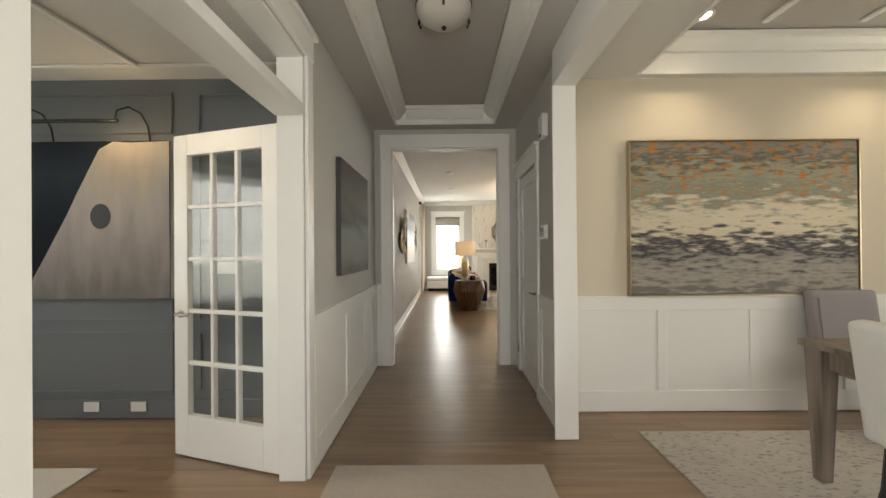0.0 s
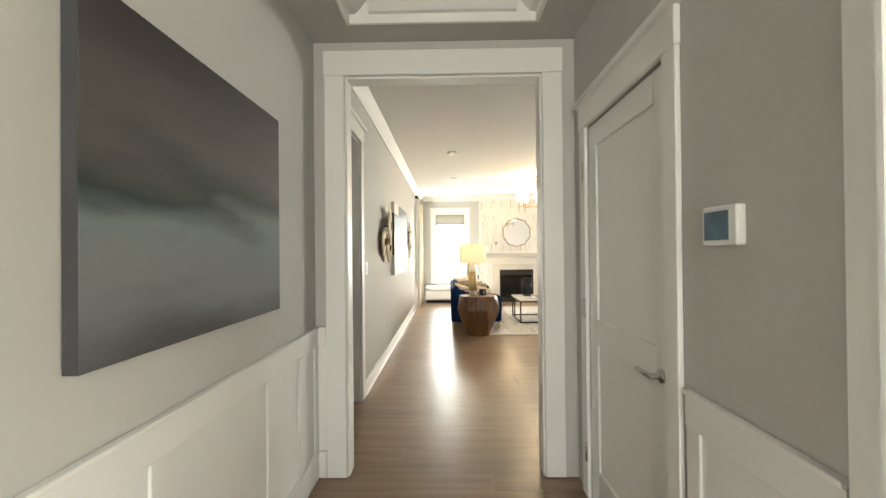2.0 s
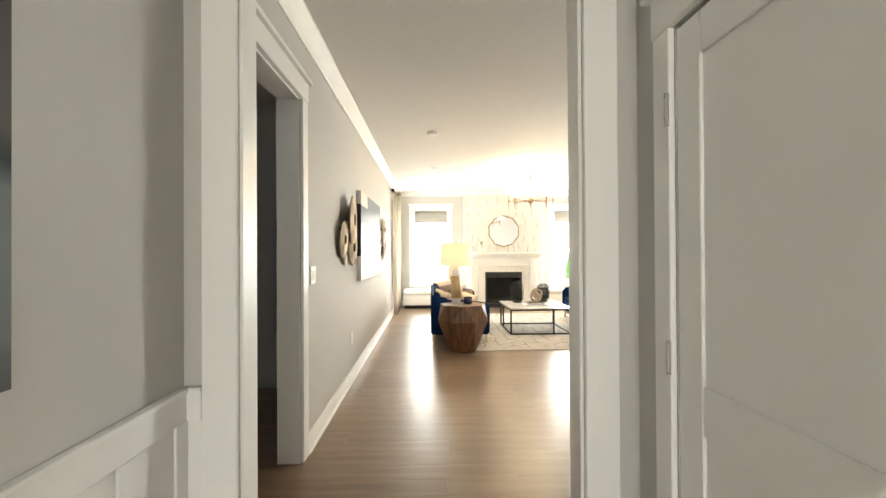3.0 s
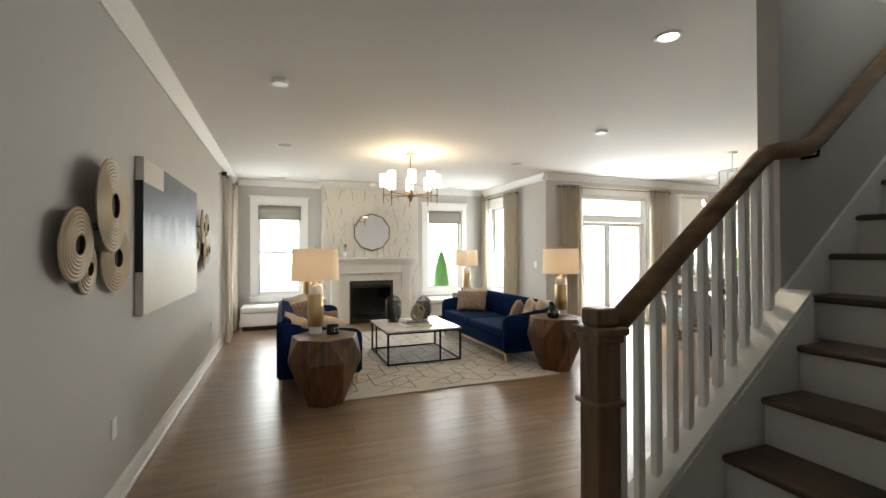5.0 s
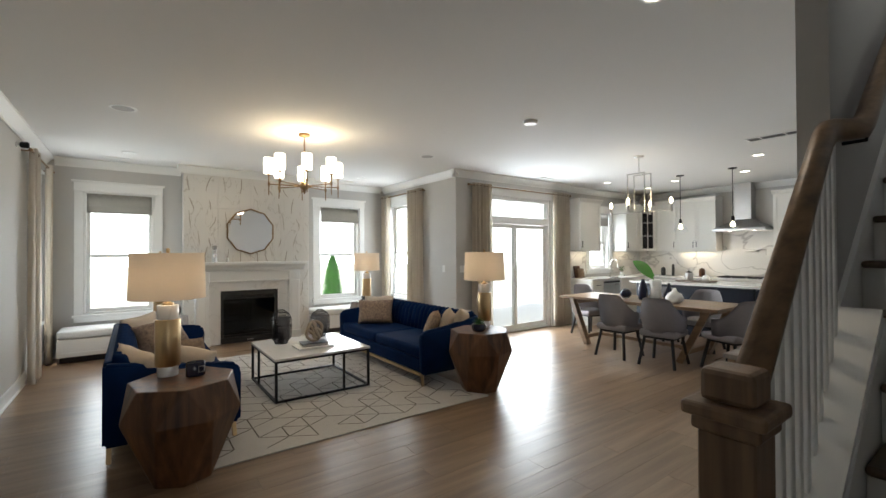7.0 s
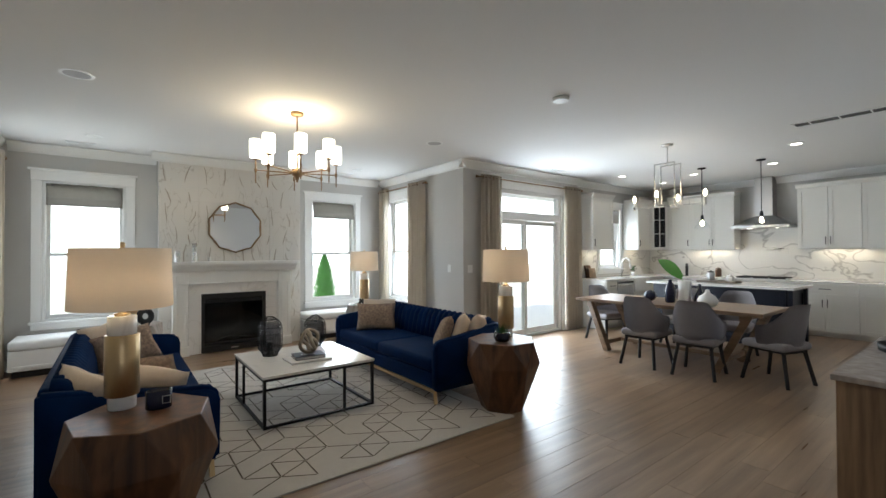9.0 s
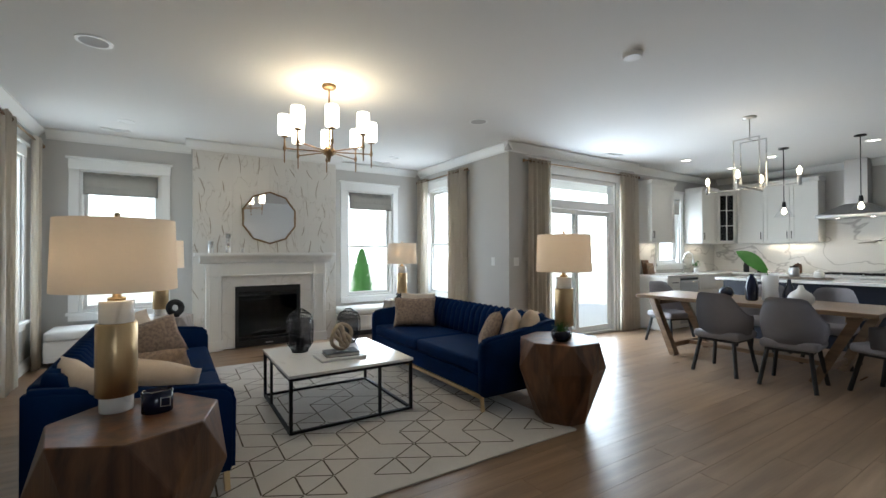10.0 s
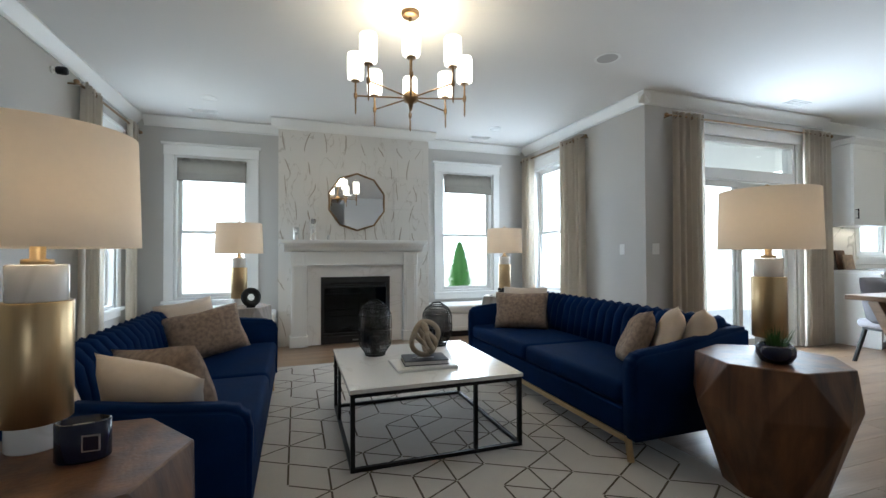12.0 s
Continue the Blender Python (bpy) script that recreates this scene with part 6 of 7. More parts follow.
def make_shell_chair():
    """Upholstered shell chair facing +y on four splayed dark legs."""
    t = thing("shell_chair", 0, 0, 0, "grey upholstered shell dining chair on dark splayed legs", "chair", "chairs round the table")
    b = bmesh.new()
    n, m = 14, 7
    grid = []
    for i in range(m + 1):
        f = i / m
        row = []
        for j in range(n + 1):
            a = math.pi * (j / n) * 1.0
            half = 0.245 + 0.03 * math.sin(f * 2.2)
            x = -half * math.cos(a)
            y = 0.06 - (0.29 + 0.07 * f) * math.sin(a) ** 0.8
            top = 0.46 * (0.45 + 0.55 * min(1.0, 1.5 * math.sin(a) ** 2))
            row.append(b.verts.new((x, y, 0.44 + top * f)))
        grid.append(row)
    for r, s in zip(grid, grid[1:]):
        for j in range(n):
            b.faces.new((r[j], r[j + 1], s[j + 1], s[j]))
    bmesh.ops.solidify(b, geom=b.faces[:], thickness=0.04)
    part("backrest", b, M_GREYFAB, t, smooth=True)
    part("seat", box(-0.235, 0.235, -0.22, 0.25, 0.38, 0.47, 0.035, 3), M_GREYFAB, t, smooth=True)
    part("seat_frame", box(-0.19, 0.19, -0.19, 0.19, 0.355, 0.385), M_BLACKW, t)
    for sx in (-1, 1):
        for sy in (-1, 1):
            part("leg", tube([(sx * 0.17, sy * 0.17, 0.38), (sx * 0.225, sy * 0.245, 0.0)], 0.02, 8), M_BLACKW, t)
    return t


ch = make_shell_chair()
ch.matrix_basis = pose(5.93, 9.2, 0, 0, 0, -90)
for x, y, r in ((5.95, 8.57, -84), (6.32, 7.9, -18), (6.95, 10.4, 165), (7.3, 9.35, 90), (7.3, 8.65, 95)):
    copy_thing(ch, pose(x, y, 0, 0, 0, r))

t = thing("tall_vase", 6.5, 9.15, 0.765, "dark navy bottle vase on the table", "vase", "table vases")
part("body", lathe([(0.05, 0), (0.065, 0.02), (0.07, 0.16), (0.05, 0.25), (0.025, 0.29), (0.028, 0.32), (0.02, 0.32), (0.018, 0.29)], 28), M_NAVYGLASS, t, smooth=True)
t = thing("tall_vase", 6.62, 8.82, 0.765, "dark pointed bottle vase on the table", "vase", "table vases")
part("body", lathe([(0.05, 0), (0.07, 0.03), (0.065, 0.10), (0.02, 0.22), (0.018, 0.27), (0.012, 0.27)], 28), M_NAVYGLASS, t, smooth=True)
t = thing("leaf_vase", 6.55, 8.98, 0.765, "ribbed white vase holding one green leaf", "vase", "table vases")
prof = [(0.06, 0), (0.085, 0.02), (0.075, 0.15), (0.085, 0.31), (0.078, 0.31), (0.066, 0.15), (0.001, 0.03)]
part("body", lathe(prof, 28), M_WHITECER, t, smooth=True)
b = bmesh.new()
rows = []
for i in range(9):
    f = i / 8
    w = 0.095 * math.sin(math.pi * (0.08 + 0.9 * f)) ** 0.8
    c = Vector((-0.02, 0.02 + 0.32 * f, 0.36 + 0.34 * f - 0.10 * f * f))
    rows.append([b.verts.new(c + Vector((s * w * 0.6, -s * w * 0.2, s * w * 0.7 - abs(s) * 0.012))) for s in (-1, -0.5, 0, 0.5, 1)])
for r, s in zip(rows, rows[1:]):
    for j in range(4):
        b.faces.new((r[j], r[j + 1], s[j + 1], s[j]))
part("leaf", b, M_LEAF, t, "broad green leaf", True)
part("stem", tube([(0, 0, 0.03), (-0.01, 0.01, 0.25), (-0.02, 0.03, 0.37)], 0.005, 6), M_LEAF, t)
t = thing("round_vase", 6.45, 8.66, 0.765, "white gourd-shaped ceramic vase on the table", "vase", "table vases")
part("body", lathe([(0.06, 0), (0.11, 0.03), (0.12, 0.08), (0.09, 0.13), (0.035, 0.17), (0.02, 0.215), (0.016, 0.215)], 32), M_WHITECER, t, smooth=True)
t = thing("ball_ornament", 6.48, 9.42, 0.765, "dark blue ribbed ball ornament on the table", "ornament")
part("ball", lathe([(0.001, 0.0), (0.05, 0.015), (0.085, 0.06), (0.085, 0.10), (0.05, 0.145), (0.001, 0.16)], 24), M_NAVYGLASS, t, smooth=True)

# linear chandelier over the table
t = thing("cage_chandelier", 6.26, 9.06, HL, "brushed nickel open cage chandelier with candle bulbs", "chandelier")
part("canopy", lathe([(0.07, 0), (0.07, -0.02), (0.012, -0.03)], 24), M_CHROME, t, smooth=True)
part("chain", lathe([(0.006, -0.03), (0.006, -0.26)], 10), M_CHROME, t)
for sx in (-1, 1):
    for sy in (-1, 1):
        part("cage_post", box(sx * 0.09 - 0.006, sx * 0.09 + 0.006, sy * 0.13 - 0.006, sy * 0.13 + 0.006, -0.82, -0.26), M_CHROME, t)
    part("cage_bar", box(sx * 0.09 - 0.0055, sx * 0.09 + 0.0055, -0.13, 0.13, -0.272, -0.26), M_CHROME, t)
part("cage_bar", box(-0.09, 0.09, -0.006, 0.006, -0.271, -0.261), M_CHROME, t)
part("long_bar", box(-0.008, 0.008, -0.46, 0.46, -0.836, -0.82), M_CHROME, t)
part("cross_bar", box(-0.30, 0.30, -0.008, 0.008, -0.837, -0.821), M_CHROME, t)
for x, y in ((0, -0.46), (0, 0.46), (-0.3, 0), (0.3, 0)):
    part("candle_sleeve", lathe([(0.018, -0.85), (0.018, -0.74)], 12, None, x, y), M_CHROME, t)
    part("bulb", lathe([(0.008, -0.74), (0.022, -0.71), (0.022, -0.68), (0.006, -0.645), (0.001, -0.64)], 14, None, x, y), M_BULB, t, smooth=True)
point("chandelier_glow", 6.26, 9.06, HL - 0.60, 5, (1.0, 0.8, 0.55), 0.2)


def pendant(x, y):
    t = thing("pendant_light", x, y, HL, "black rod pendant with a clear glass cone shade", "pendant light", "island pendants")
    part("canopy", lathe([(0.065, 0), (0.065, -0.015), (0.012, -0.025)], 24), M_BLACK, t, smooth=True)
    part("rod", lathe([(0.006, -0.02), (0.006, -0.82)], 8), M_BLACK, t)
    part("socket", lathe([(0.02, -0.81), (0.026, -0.86), (0.022, -0.90)], 14), M_BLACK, t)
    part("bulb", lathe([(0.012, -0.90), (0.032, -0.95), (0.03, -0.98), (0.001, -1.0)], 16), M_BULB, t, smooth=True)
    g = part("glass_shade", lathe([(0.028, -0.88), (0.06, -0.93), (0.125, -1.04)], 28, cap=False), M_GLASS, t, "clear glass cone", True)
    point("pendant_glow", x, y, HL - 1.04, 2.5, (1.0, 0.78, 0.5), 0.03)


pendant(8.40, 9.47)
pendant(8.40, 8.62)


def pull(parent, x, y, z, axis, length=0.14, normal=(-1, 0)):
    """A black bar pull; axis 2 upright, 0 or 1 level."""
    d = [0, 0, 0]
    d[axis] = length / 2
    n = Vector((normal[0], normal[1], 0)) * 0.03
    c, d = Vector((x, y, z)), Vector(d)
    b = bar(c + n - d, c + n + d, 0.010, 0.010)
    for s in (-0.8, 0.8):
        bar(c + d * s, c + n + d * s, 0.008, 0.008, b)
    part("handle", b, M_BLACK, parent, "black bar pull")


def cabinet(name, axis, front, depth, u0, u1, z0, z1, doors, label, normal=-1, top_drawer=0.0, m=None, plain=False):
    """A shaker cabinet. axis: the way its front runs; the front faces the lesser side."""
    mt = m or M_CAB
    um = (u0 + u1) / 2
    t = thing(name, *((um, front, z0) if axis == 0 else (front, um, z0)), label, "cabinet", "kitchen cabinets")
    w, h = (u1 - u0) / 2 - 0.0015, z1 - z0

    def slab(n, a, b, lo, hi, d0, d1, parent=t, mm=mt, bev=0.002):
        return part(n, box(*((a, b, d0, d1) if axis == 0 else (d0, d1, a, b)), lo, hi, bev, 1), mm, parent)
    slab("body", -w, w, 0.0, h, 0.001, depth - 0.003)
    hd = h - top_drawer
    dw = 2 * w / doors
    for k in range(doors):
        a, b = -w + k * dw + 0.003, -w + (k + 1) * dw - 0.003
        d = slab("door", a, b, 0.004, hd - 0.004, -0.012, 0.0, bev=0.001)
        for p, q, lo, hi in ((a, a + 0.06, 0.004, hd - 0.004), (b - 0.06, b, 0.004, hd - 0.004), (a + 0.06, b - 0.06, 0.004, 0.064), (a + 0.06, b - 0.06, hd - 0.064, hd - 0.004)):
            slab("door_rail", p, q, lo, hi, -0.022, -0.0121, d, bev=0.0)
        ku = (b - 0.03 if k % 2 == 0 and doors > 1 else a + 0.03)
        kz = 0.14 if z0 > 1 else hd - 0.16
        pull(d, *((ku, -0.022) if axis == 0 else (-0.022, ku)), kz, 2, 0.13, (0, -1) if axis == 0 else (-1, 0))
    if top_drawer:
        d = slab("drawer_front", -w + 0.003, w - 0.003, hd + 0.002, h - 0.004, -0.02, 0.0)
        pull(d, *((0, -0.02) if axis == 0 else (-0.02, 0)), hd + top_drawer / 2, axis, 0.16, (0, -1) if axis == 0 else (-1, 0))
    return t


def cab_crown(name, axis, front, u0, u1, z):
    pr = [(front - 0.025, z), (front - 0.035, z + 0.02), (front - 0.065, z + 0.055), (front - 0.065, z + 0.075), (front + 0.30, z + 0.075), (front + 0.30, z)]
    ob = part(name, prism(pr, u0, u1, axis), M_CAB)
    tagged(ob, "white crown moulding on top of kitchen cabinets", "moulding", kind="structure")


UZ0, UZ1, CT = 1.52, 2.55, 0.95
YF, XF = 11.16, 10.26
cabinet("wall_cabinet", 0, YF, 0.335, 7.70, 8.42, UZ0, UZ1, 1, "white shaker wall cabinet beside the window")
cab_crown("cornice_a", 0, YF, 7.68, 8.44, UZ1)
cabinet("wall_cabinet", 0, YF, 0.335, 9.4, 9.97, UZ0, UZ1, 1, "white shaker wall cabinet at the corner")
cab_crown("cornice_b", 0, YF, 9.38, 9.97, UZ1)
# corner cabinet with a glazed door
t = thing("corner_cabinet", 10.1, 11.03, UZ0, "white corner cabinet with a glazed mullion door", "cabinet", "kitchen cabinets")
o = [(9.972 - 10.1, 11.165 - 11.03), (10.255 - 10.1, 10.885 - 11.03), (10.595 - 10.1, 10.885 - 11.03), (10.595 - 10.1, 11.495 - 11.03), (9.972 - 10.1, 11.495 - 11.03)]
part("body", prism(o, 0, UZ1 - UZ0 + 0.05, 2), M_CAB, t)
M45 = pose(0.012, -0.01, 0, 0, 0, -44.7)
def diag(n, a, b, lo, hi, d0, d1, m, parent=t):
    bb = box(a, b, d0, d1, lo, hi)
    bmesh.ops.transform(bb, matrix=M45, verts=bb.verts[:])
    return part(n, bb, m, parent)


d = diag("door", -0.17, -0.12, 0.01, 1.02, -0.022, -0.002, M_CAB)
diag("door_stile", 0.12, 0.17, 0.01, 1.02, -0.022, -0.002, M_CAB)
diag("door_rail", -0.12, 0.12, 0.01, 0.06, -0.022, -0.002, M_CAB)
diag("door_rail", -0.12, 0.12, 0.97, 1.02, -0.022, -0.002, M_CAB)
diag("pane", -0.12, 0.12, 0.06, 0.97, -0.006, -0.003, M_SMOKE)
diag("muntin", -0.008, 0.008, 0.06, 0.97, -0.018, -0.007, M_CAB)
for z in (0.35, 0.66):
    diag("muntin", -0.12, 0.12, z, z + 0.016, -0.0185, -0.007, M_CAB)
for y0, y1, n in ((10.43, 10.88, 1), (9.6, 10.43, 2), (7.75, 8.6, 2), (6.9, 7.75, 2), (6.1, 6.9, 2)):
    cabinet("wall_cabinet", 1, XF, 0.335, y0, y1, UZ0, UZ1 + 0.06, n, "tall white shaker wall cabinet with black pulls")
cab_crown("cornice_c", 1, XF, 9.58, 10.9, UZ1 + 0.06)
cab_crown("cornice_d", 1, XF, 6.1, 8.62, UZ1 + 0.06)
BX, BY = 9.98, 10.89
for y0, y1, n in ((9.65, 10.3, 1), (8.6, 9.65, 2), (7.75, 8.6, 2), (6.9, 7.75, 2), (6.1, 6.9, 1)):
    cabinet("base_cabinet", 1, BX, 0.615, y0, y1, 0.1, CT - 0.04, n, "white shaker base cabinet with black pulls", top_drawer=0.17)
cabinet("base_cabinet", 0, BY, 0.605, 7.72, 8.1, 0.1, CT - 0.04, 1, "narrow white base cabinet with a drawer", top_drawer=0.17)
cabinet("base_cabinet", 0, BY, 0.605, 9.36, 9.95, 0.1, CT - 0.04, 1, "white shaker base cabinet at the corner", top_drawer=0.17)
cabinet("sink_cabinet", 0, BY, 0.605, 8.7, 9.36, 0.1, 0.66, 2, "white base cabinet under the sink")
t = thing("dishwasher", 8.4, BY, 0.1, "stainless steel dishwasher with a bar handle", "dishwasher")
part("door_panel", box(-0.296, 0.296, -0.02, 0.58, 0.0, 0.80, 0.004, 1), M_STEEL, t)
part("bar_handle", tube([(-0.25, -0.05, 0.72), (0.25, -0.05, 0.72)], 0.011, 10), M_CHROME, t)
part("control_strip", box(-0.296, 0.296, -0.022, -0.0205, 0.755, 0.79), M_SOOT, t)
t = thing("farmhouse_sink", 9.03, BY, 0.665, "white farmhouse apron sink", "sink")
part("apron_front", box(-0.325, 0.325, -0.045, 0.0, 0.0, CT - 0.67, 0.012, 2), M_WHITECER, t)
part("basin", box(-0.325, 0.325, 0.001, 0.42, 0.0, 0.03), M_WHITECER, t)
t = thing("sink_faucet", 9.0, 11.3, CT, "tall chrome gooseneck kitchen faucet", "faucet")
part("spout", tube([(0, 0, 0.0), (0, 0, 0.26), (0, -0.04, 0.36), (0, -0.11, 0.40), (0, -0.18, 0.36), (0, -0.2, 0.26)], 0.013, 10), M_CHROME, t, smooth=True)
part("spray_spring", tube([(0, -0.2, 0.27), (0, -0.2, 0.18)], 0.02, 12), M_CHROME, t)
part("base", lathe([(0.03, 0), (0.028, 0.03), (0.015, 0.035)], 20), M_CHROME, t)
part("lever_handle", tube([(0.02, 0, 0.08), (0.09, -0.01, 0.11)], 0.007, 8), M_CHROME, t)
bm = box(7.70, 8.70, 10.855, 11.49, CT - 0.039, CT, 0.003, 1)
box(9.36, 10.59, 10.855, 11.49, CT - 0.039, CT, 0.003, 1, bm)
box(8.70, 9.36, 11.32, 11.49, CT - 0.039, CT, 0.003, 1, bm)
box(9.95, 10.59, 6.1, 10.854, CT - 0.039, CT, 0.003, 1, bm)
tagged(part("kitchen_worktop", bm, M_MARBLEW), "white quartz worktop along two kitchen walls", "worktop")
t = part("end_panel", box(7.698, 7.717, 10.89, 11.49, 0.006, CT - 0.04, 0.002, 1), M_CAB)
tagged(t, "white cabinet end panel", "panel", kind="structure")
bm = box(7.76, 10.57, 10.95, 11.49, 0.006, 0.099)
box(10.04, 10.59, 6.1, 10.94, 0.006, 0.099, bm=bm)
tagged(part("toe_kick", bm, M_CAB), "recessed cabinet toe kick", "plinth", kind="structure")
bm = box(7.6, 8.38, 11.482, 11.498, CT + 0.002, UZ0 + 0.02)
box(9.38, 10.58, 11.482, 11.498, CT + 0.002, UZ0 + 0.02, bm=bm)
box(8.38, 9.38, 11.483, 11.498, CT + 0.002, 1.0, bm=bm)
box(10.582, 10.598, 6.1, 11.48, CT + 0.002, 1.95, bm=bm)
tagged(part("backsplash", bm, M_SPLASH), "white veined stone backsplash", "backsplash", kind="structure")
for i, (x0, x1) in enumerate(((7.95, 8.35), (9.45, 9.95))):
    area("under_cabinet_light", (x0 + x1) / 2, 11.35, UZ0 - 0.01, (x0 + x1) / 2, 11.35, 0, x1 - x0, 0.05, 1.2, (1.0, 0.82, 0.58))
for y in (10.1, 8.0, 7.0):
    area("under_cabinet_light", 10.48, y, UZ0 - 0.01, 10.48, y, 0, 0.05, 0.7, 1.8, (1.0, 0.82, 0.58))

t = thing("range_hood", 10.32, 9.13, 1.92, "stainless steel chimney range hood with lit lamps", "range hood")
b = bmesh.new()
lo = [b.verts.new((x, y, 0.05)) for x, y in ((-0.27, -0.46), (0.25, -0.46), (0.25, 0.46), (-0.27, 0.46))]
hi = [b.verts.new((x, y, 0.24)) for x, y in ((0.0, -0.15), (0.25, -0.15), (0.25, 0.15), (0.0, 0.15))]
b.faces.new(lo[::-1]); b.faces.new(hi)
for i in range(4):
    b.faces.new((lo[i], lo[(i + 1) % 4], hi[(i + 1) % 4], hi[i]))
part("canopy", b, M_STEEL, t)
part("rim", box(-0.275, 0.25, -0.465, 0.465, 0.0, 0.05, 0.003, 1), M_STEEL, t)
part("flue", box(0.0, 0.25, -0.145, 0.145, 0.24, HL - 1.923), M_STEEL, t)
for y in (-0.22, 0.22):
    part("hood_lamp", lathe([(0.03, 0.0), (0.03, -0.004), (0.001, -0.005)], 16, None, -0.05, y), M_CAN, t)
    downlight("hood_spot", 10.3, 9.13 + y, 1.90, 6, (1.0, 0.8, 0.55))
t = thing("gas_cooktop", 10.28, 9.13, CT, "stainless gas cooktop with black grates", "cooktop")
part("plate", box(-0.25, 0.25, -0.42, 0.42, 0.0, 0.012, 0.003, 1), M_STEEL, t)
for y in (-0.27, 0.0, 0.27):
    b = bmesh.new()
    for k in (-0.1, 0.0, 0.1):
        box(-0.2, 0.2, y + k - 0.006, y + k + 0.006, 0.02, 0.04, bm=b)
    box(-0.2, -0.188, y - 0.12, y + 0.12, 0.012, 0.039, bm=b)
    box(0.188, 0.2, y - 0.12, y + 0.12, 0.012, 0.039, bm=b)
    part("grate", b, M_BLACK, t)
t = thing("pot_filler", 10.58, 8.95, 1.5, "brushed nickel folding pot filler tap on the backsplash", "faucet")
part("arm", tube([(0, 0, 0), (-0.06, 0, 0), (-0.08, 0.2, 0), (-0.1, -0.16, 0.04), (-0.1, -0.16, -0.08)], 0.010, 8), M_CHROME, t)
part("rose", tube([(0, 0, 0), (-0.012, 0, 0)], 0.03, 16), M_CHROME, t)

# island
t = thing("kitchen_island", 8.65, 9.25, 0.0, "navy kitchen island with panelled sides", "island")
part("body", box(-0.40, 0.42, -0.98, 1.0, 0.09, 0.90, 0.003, 1), M_NAVYCAB, t)
part("plinth", box(-0.36, 0.38, -0.94, 0.96, 0.004, 0.09), M_NAVYCAB, t)
for k in range(3):
    y0 = -0.96 + k * 0.655
    for a, b_, lo, hi in ((y0, y0 + 0.07, 0.12, 0.88), (y0 + 0.56, y0 + 0.63, 0.12, 0.88), (y0 + 0.07, y0 + 0.56, 0.12, 0.19), (y0 + 0.07, y0 + 0.56, 0.81, 0.88)):
        part("panel_rail", box(-0.415, -0.4005, a, b_, lo, hi, 0.002, 1), M_NAVYCAB, t)
for a, b_, lo, hi in ((-0.38, -0.31, 0.12, 0.88), (0.33, 0.40, 0.12, 0.88), (-0.31, 0.33, 0.12, 0.19), (-0.31, 0.33, 0.81, 0.88)):
    part("panel_rail", box(a, b_, -0.995, -0.9805, lo, hi, 0.002, 1), M_NAVYCAB, t)
for s in (-0.385, 0.385):
    part("corner_post", box(s - 0.035, s + 0.035, -1.045, -0.998, 0.004, 0.90, 0.004, 1), M_NAVYCAB, t)
t = part("island_worktop", box(8.12, 9.12, 8.16, 10.32, 0.902, 0.942, 0.004, 2), M_MARBLEW)
tagged(t, "white quartz island worktop", "worktop")


def jar(x, y, z, r, h, m, label, name="kitchen_jar", lid=None):
    t = thing(name, x, y, z, label, "jar", "kitchen counter jars")
    part("body", lathe([(r * 0.9, 0), (r, 0.01), (r, h * 0.85), (r * 0.8, h)], 20), m, t, smooth=True)
    part("lid", lathe([(r * 0.85, h), (r * 0.85, h + 0.015), (r * 0.2, h + 0.02), (r * 0.2, h + 0.035), (0.001, h + 0.036)], 20), lid or m, t, smooth=True)


for y, r, h in ((7.35, 0.06, 0.13), (7.15, 0.06, 0.13), (6.92, 0.075, 0.19)):
    jar(10.42, y, CT, r, h, M_WHITECER, "white ceramic canister on the worktop")
jar(10.4, 9.95, CT, 0.06, 0.16, M_SIDE, "brown ribbed jar on the worktop")
jar(10.3, 10.75, CT, 0.05, 0.17, M_SOOT, "dark glass bottle jar on the worktop")
jar(10.35, 10.55, CT, 0.03, 0.24, M_SOOT, "tall dark bottle on the worktop", "bottle")
t = part("serving_tray", box(8.45, 8.75, 9.0, 9.6, 0.942, 0.972, 0.006, 1), M_GREYWOOD)
tagged(t, "grey wooden serving tray on the island", "tray")
jar(8.6, 9.42, 0.972, 0.065, 0.14, M_STEEL, "steel kettle on a tray", "kettle", M_BLACKW)
jar(8.58, 9.12, 0.972, 0.06, 0.08, M_WHITECER, "white bowl stack on a tray", "bowl")
for k, (x, w, h) in enumerate(((7.98, 0.2, 0.26), (8.03, 0.22, 0.2))):
    t = part("cutting_board", box(-w / 2, w / 2, -0.01, 0.01, 0, h, 0.006, 2), M_SIDE if k == 0 else M_TABLE)
    t.matrix_basis = pose(x, 11.44 - 0.05 * k - 0.03, CT, -10)
    tagged(t, "wooden cutting board leaning on the backsplash", "cutting board", "cutting boards")
t = part("open_cookbook", box(-0.15, 0.15, -0.012, 0.0, 0, 0.22, 0.003, 1), M_WHITEFAB)
t.matrix_basis = pose(9.75, 11.3, CT, -22)
tagged(t, "white open cookbook on a stand", "book")
t = thing("counter_plant", 9.45, 11.28, CT, "small leafy plant in a white pot", "plant")
part("pot", lathe([(0.04, 0), (0.05, 0.09), (0.045, 0.09), (0.001, 0.07)], 20), M_WHITECER, t, smooth=True)
bm = bmesh.new()
rg = random.Random(12)
for k in range(60):
    c = Vector((rg.gauss(0, 0.04), rg.gauss(0, 0.03), 0.12 + rg.random() * 0.09))
    d1, d2 = Vector((rg.uniform(-1, 1), rg.uniform(-1, 1), rg.uniform(-1, 1))) * 0.02, Vector((rg.uniform(-1, 1), rg.uniform(-1, 1), rg.uniform(-1, 1))) * 0.02
    bm.faces.new([bm.verts.new(c + v) for v in (d1, d2, -d1, -d2)])
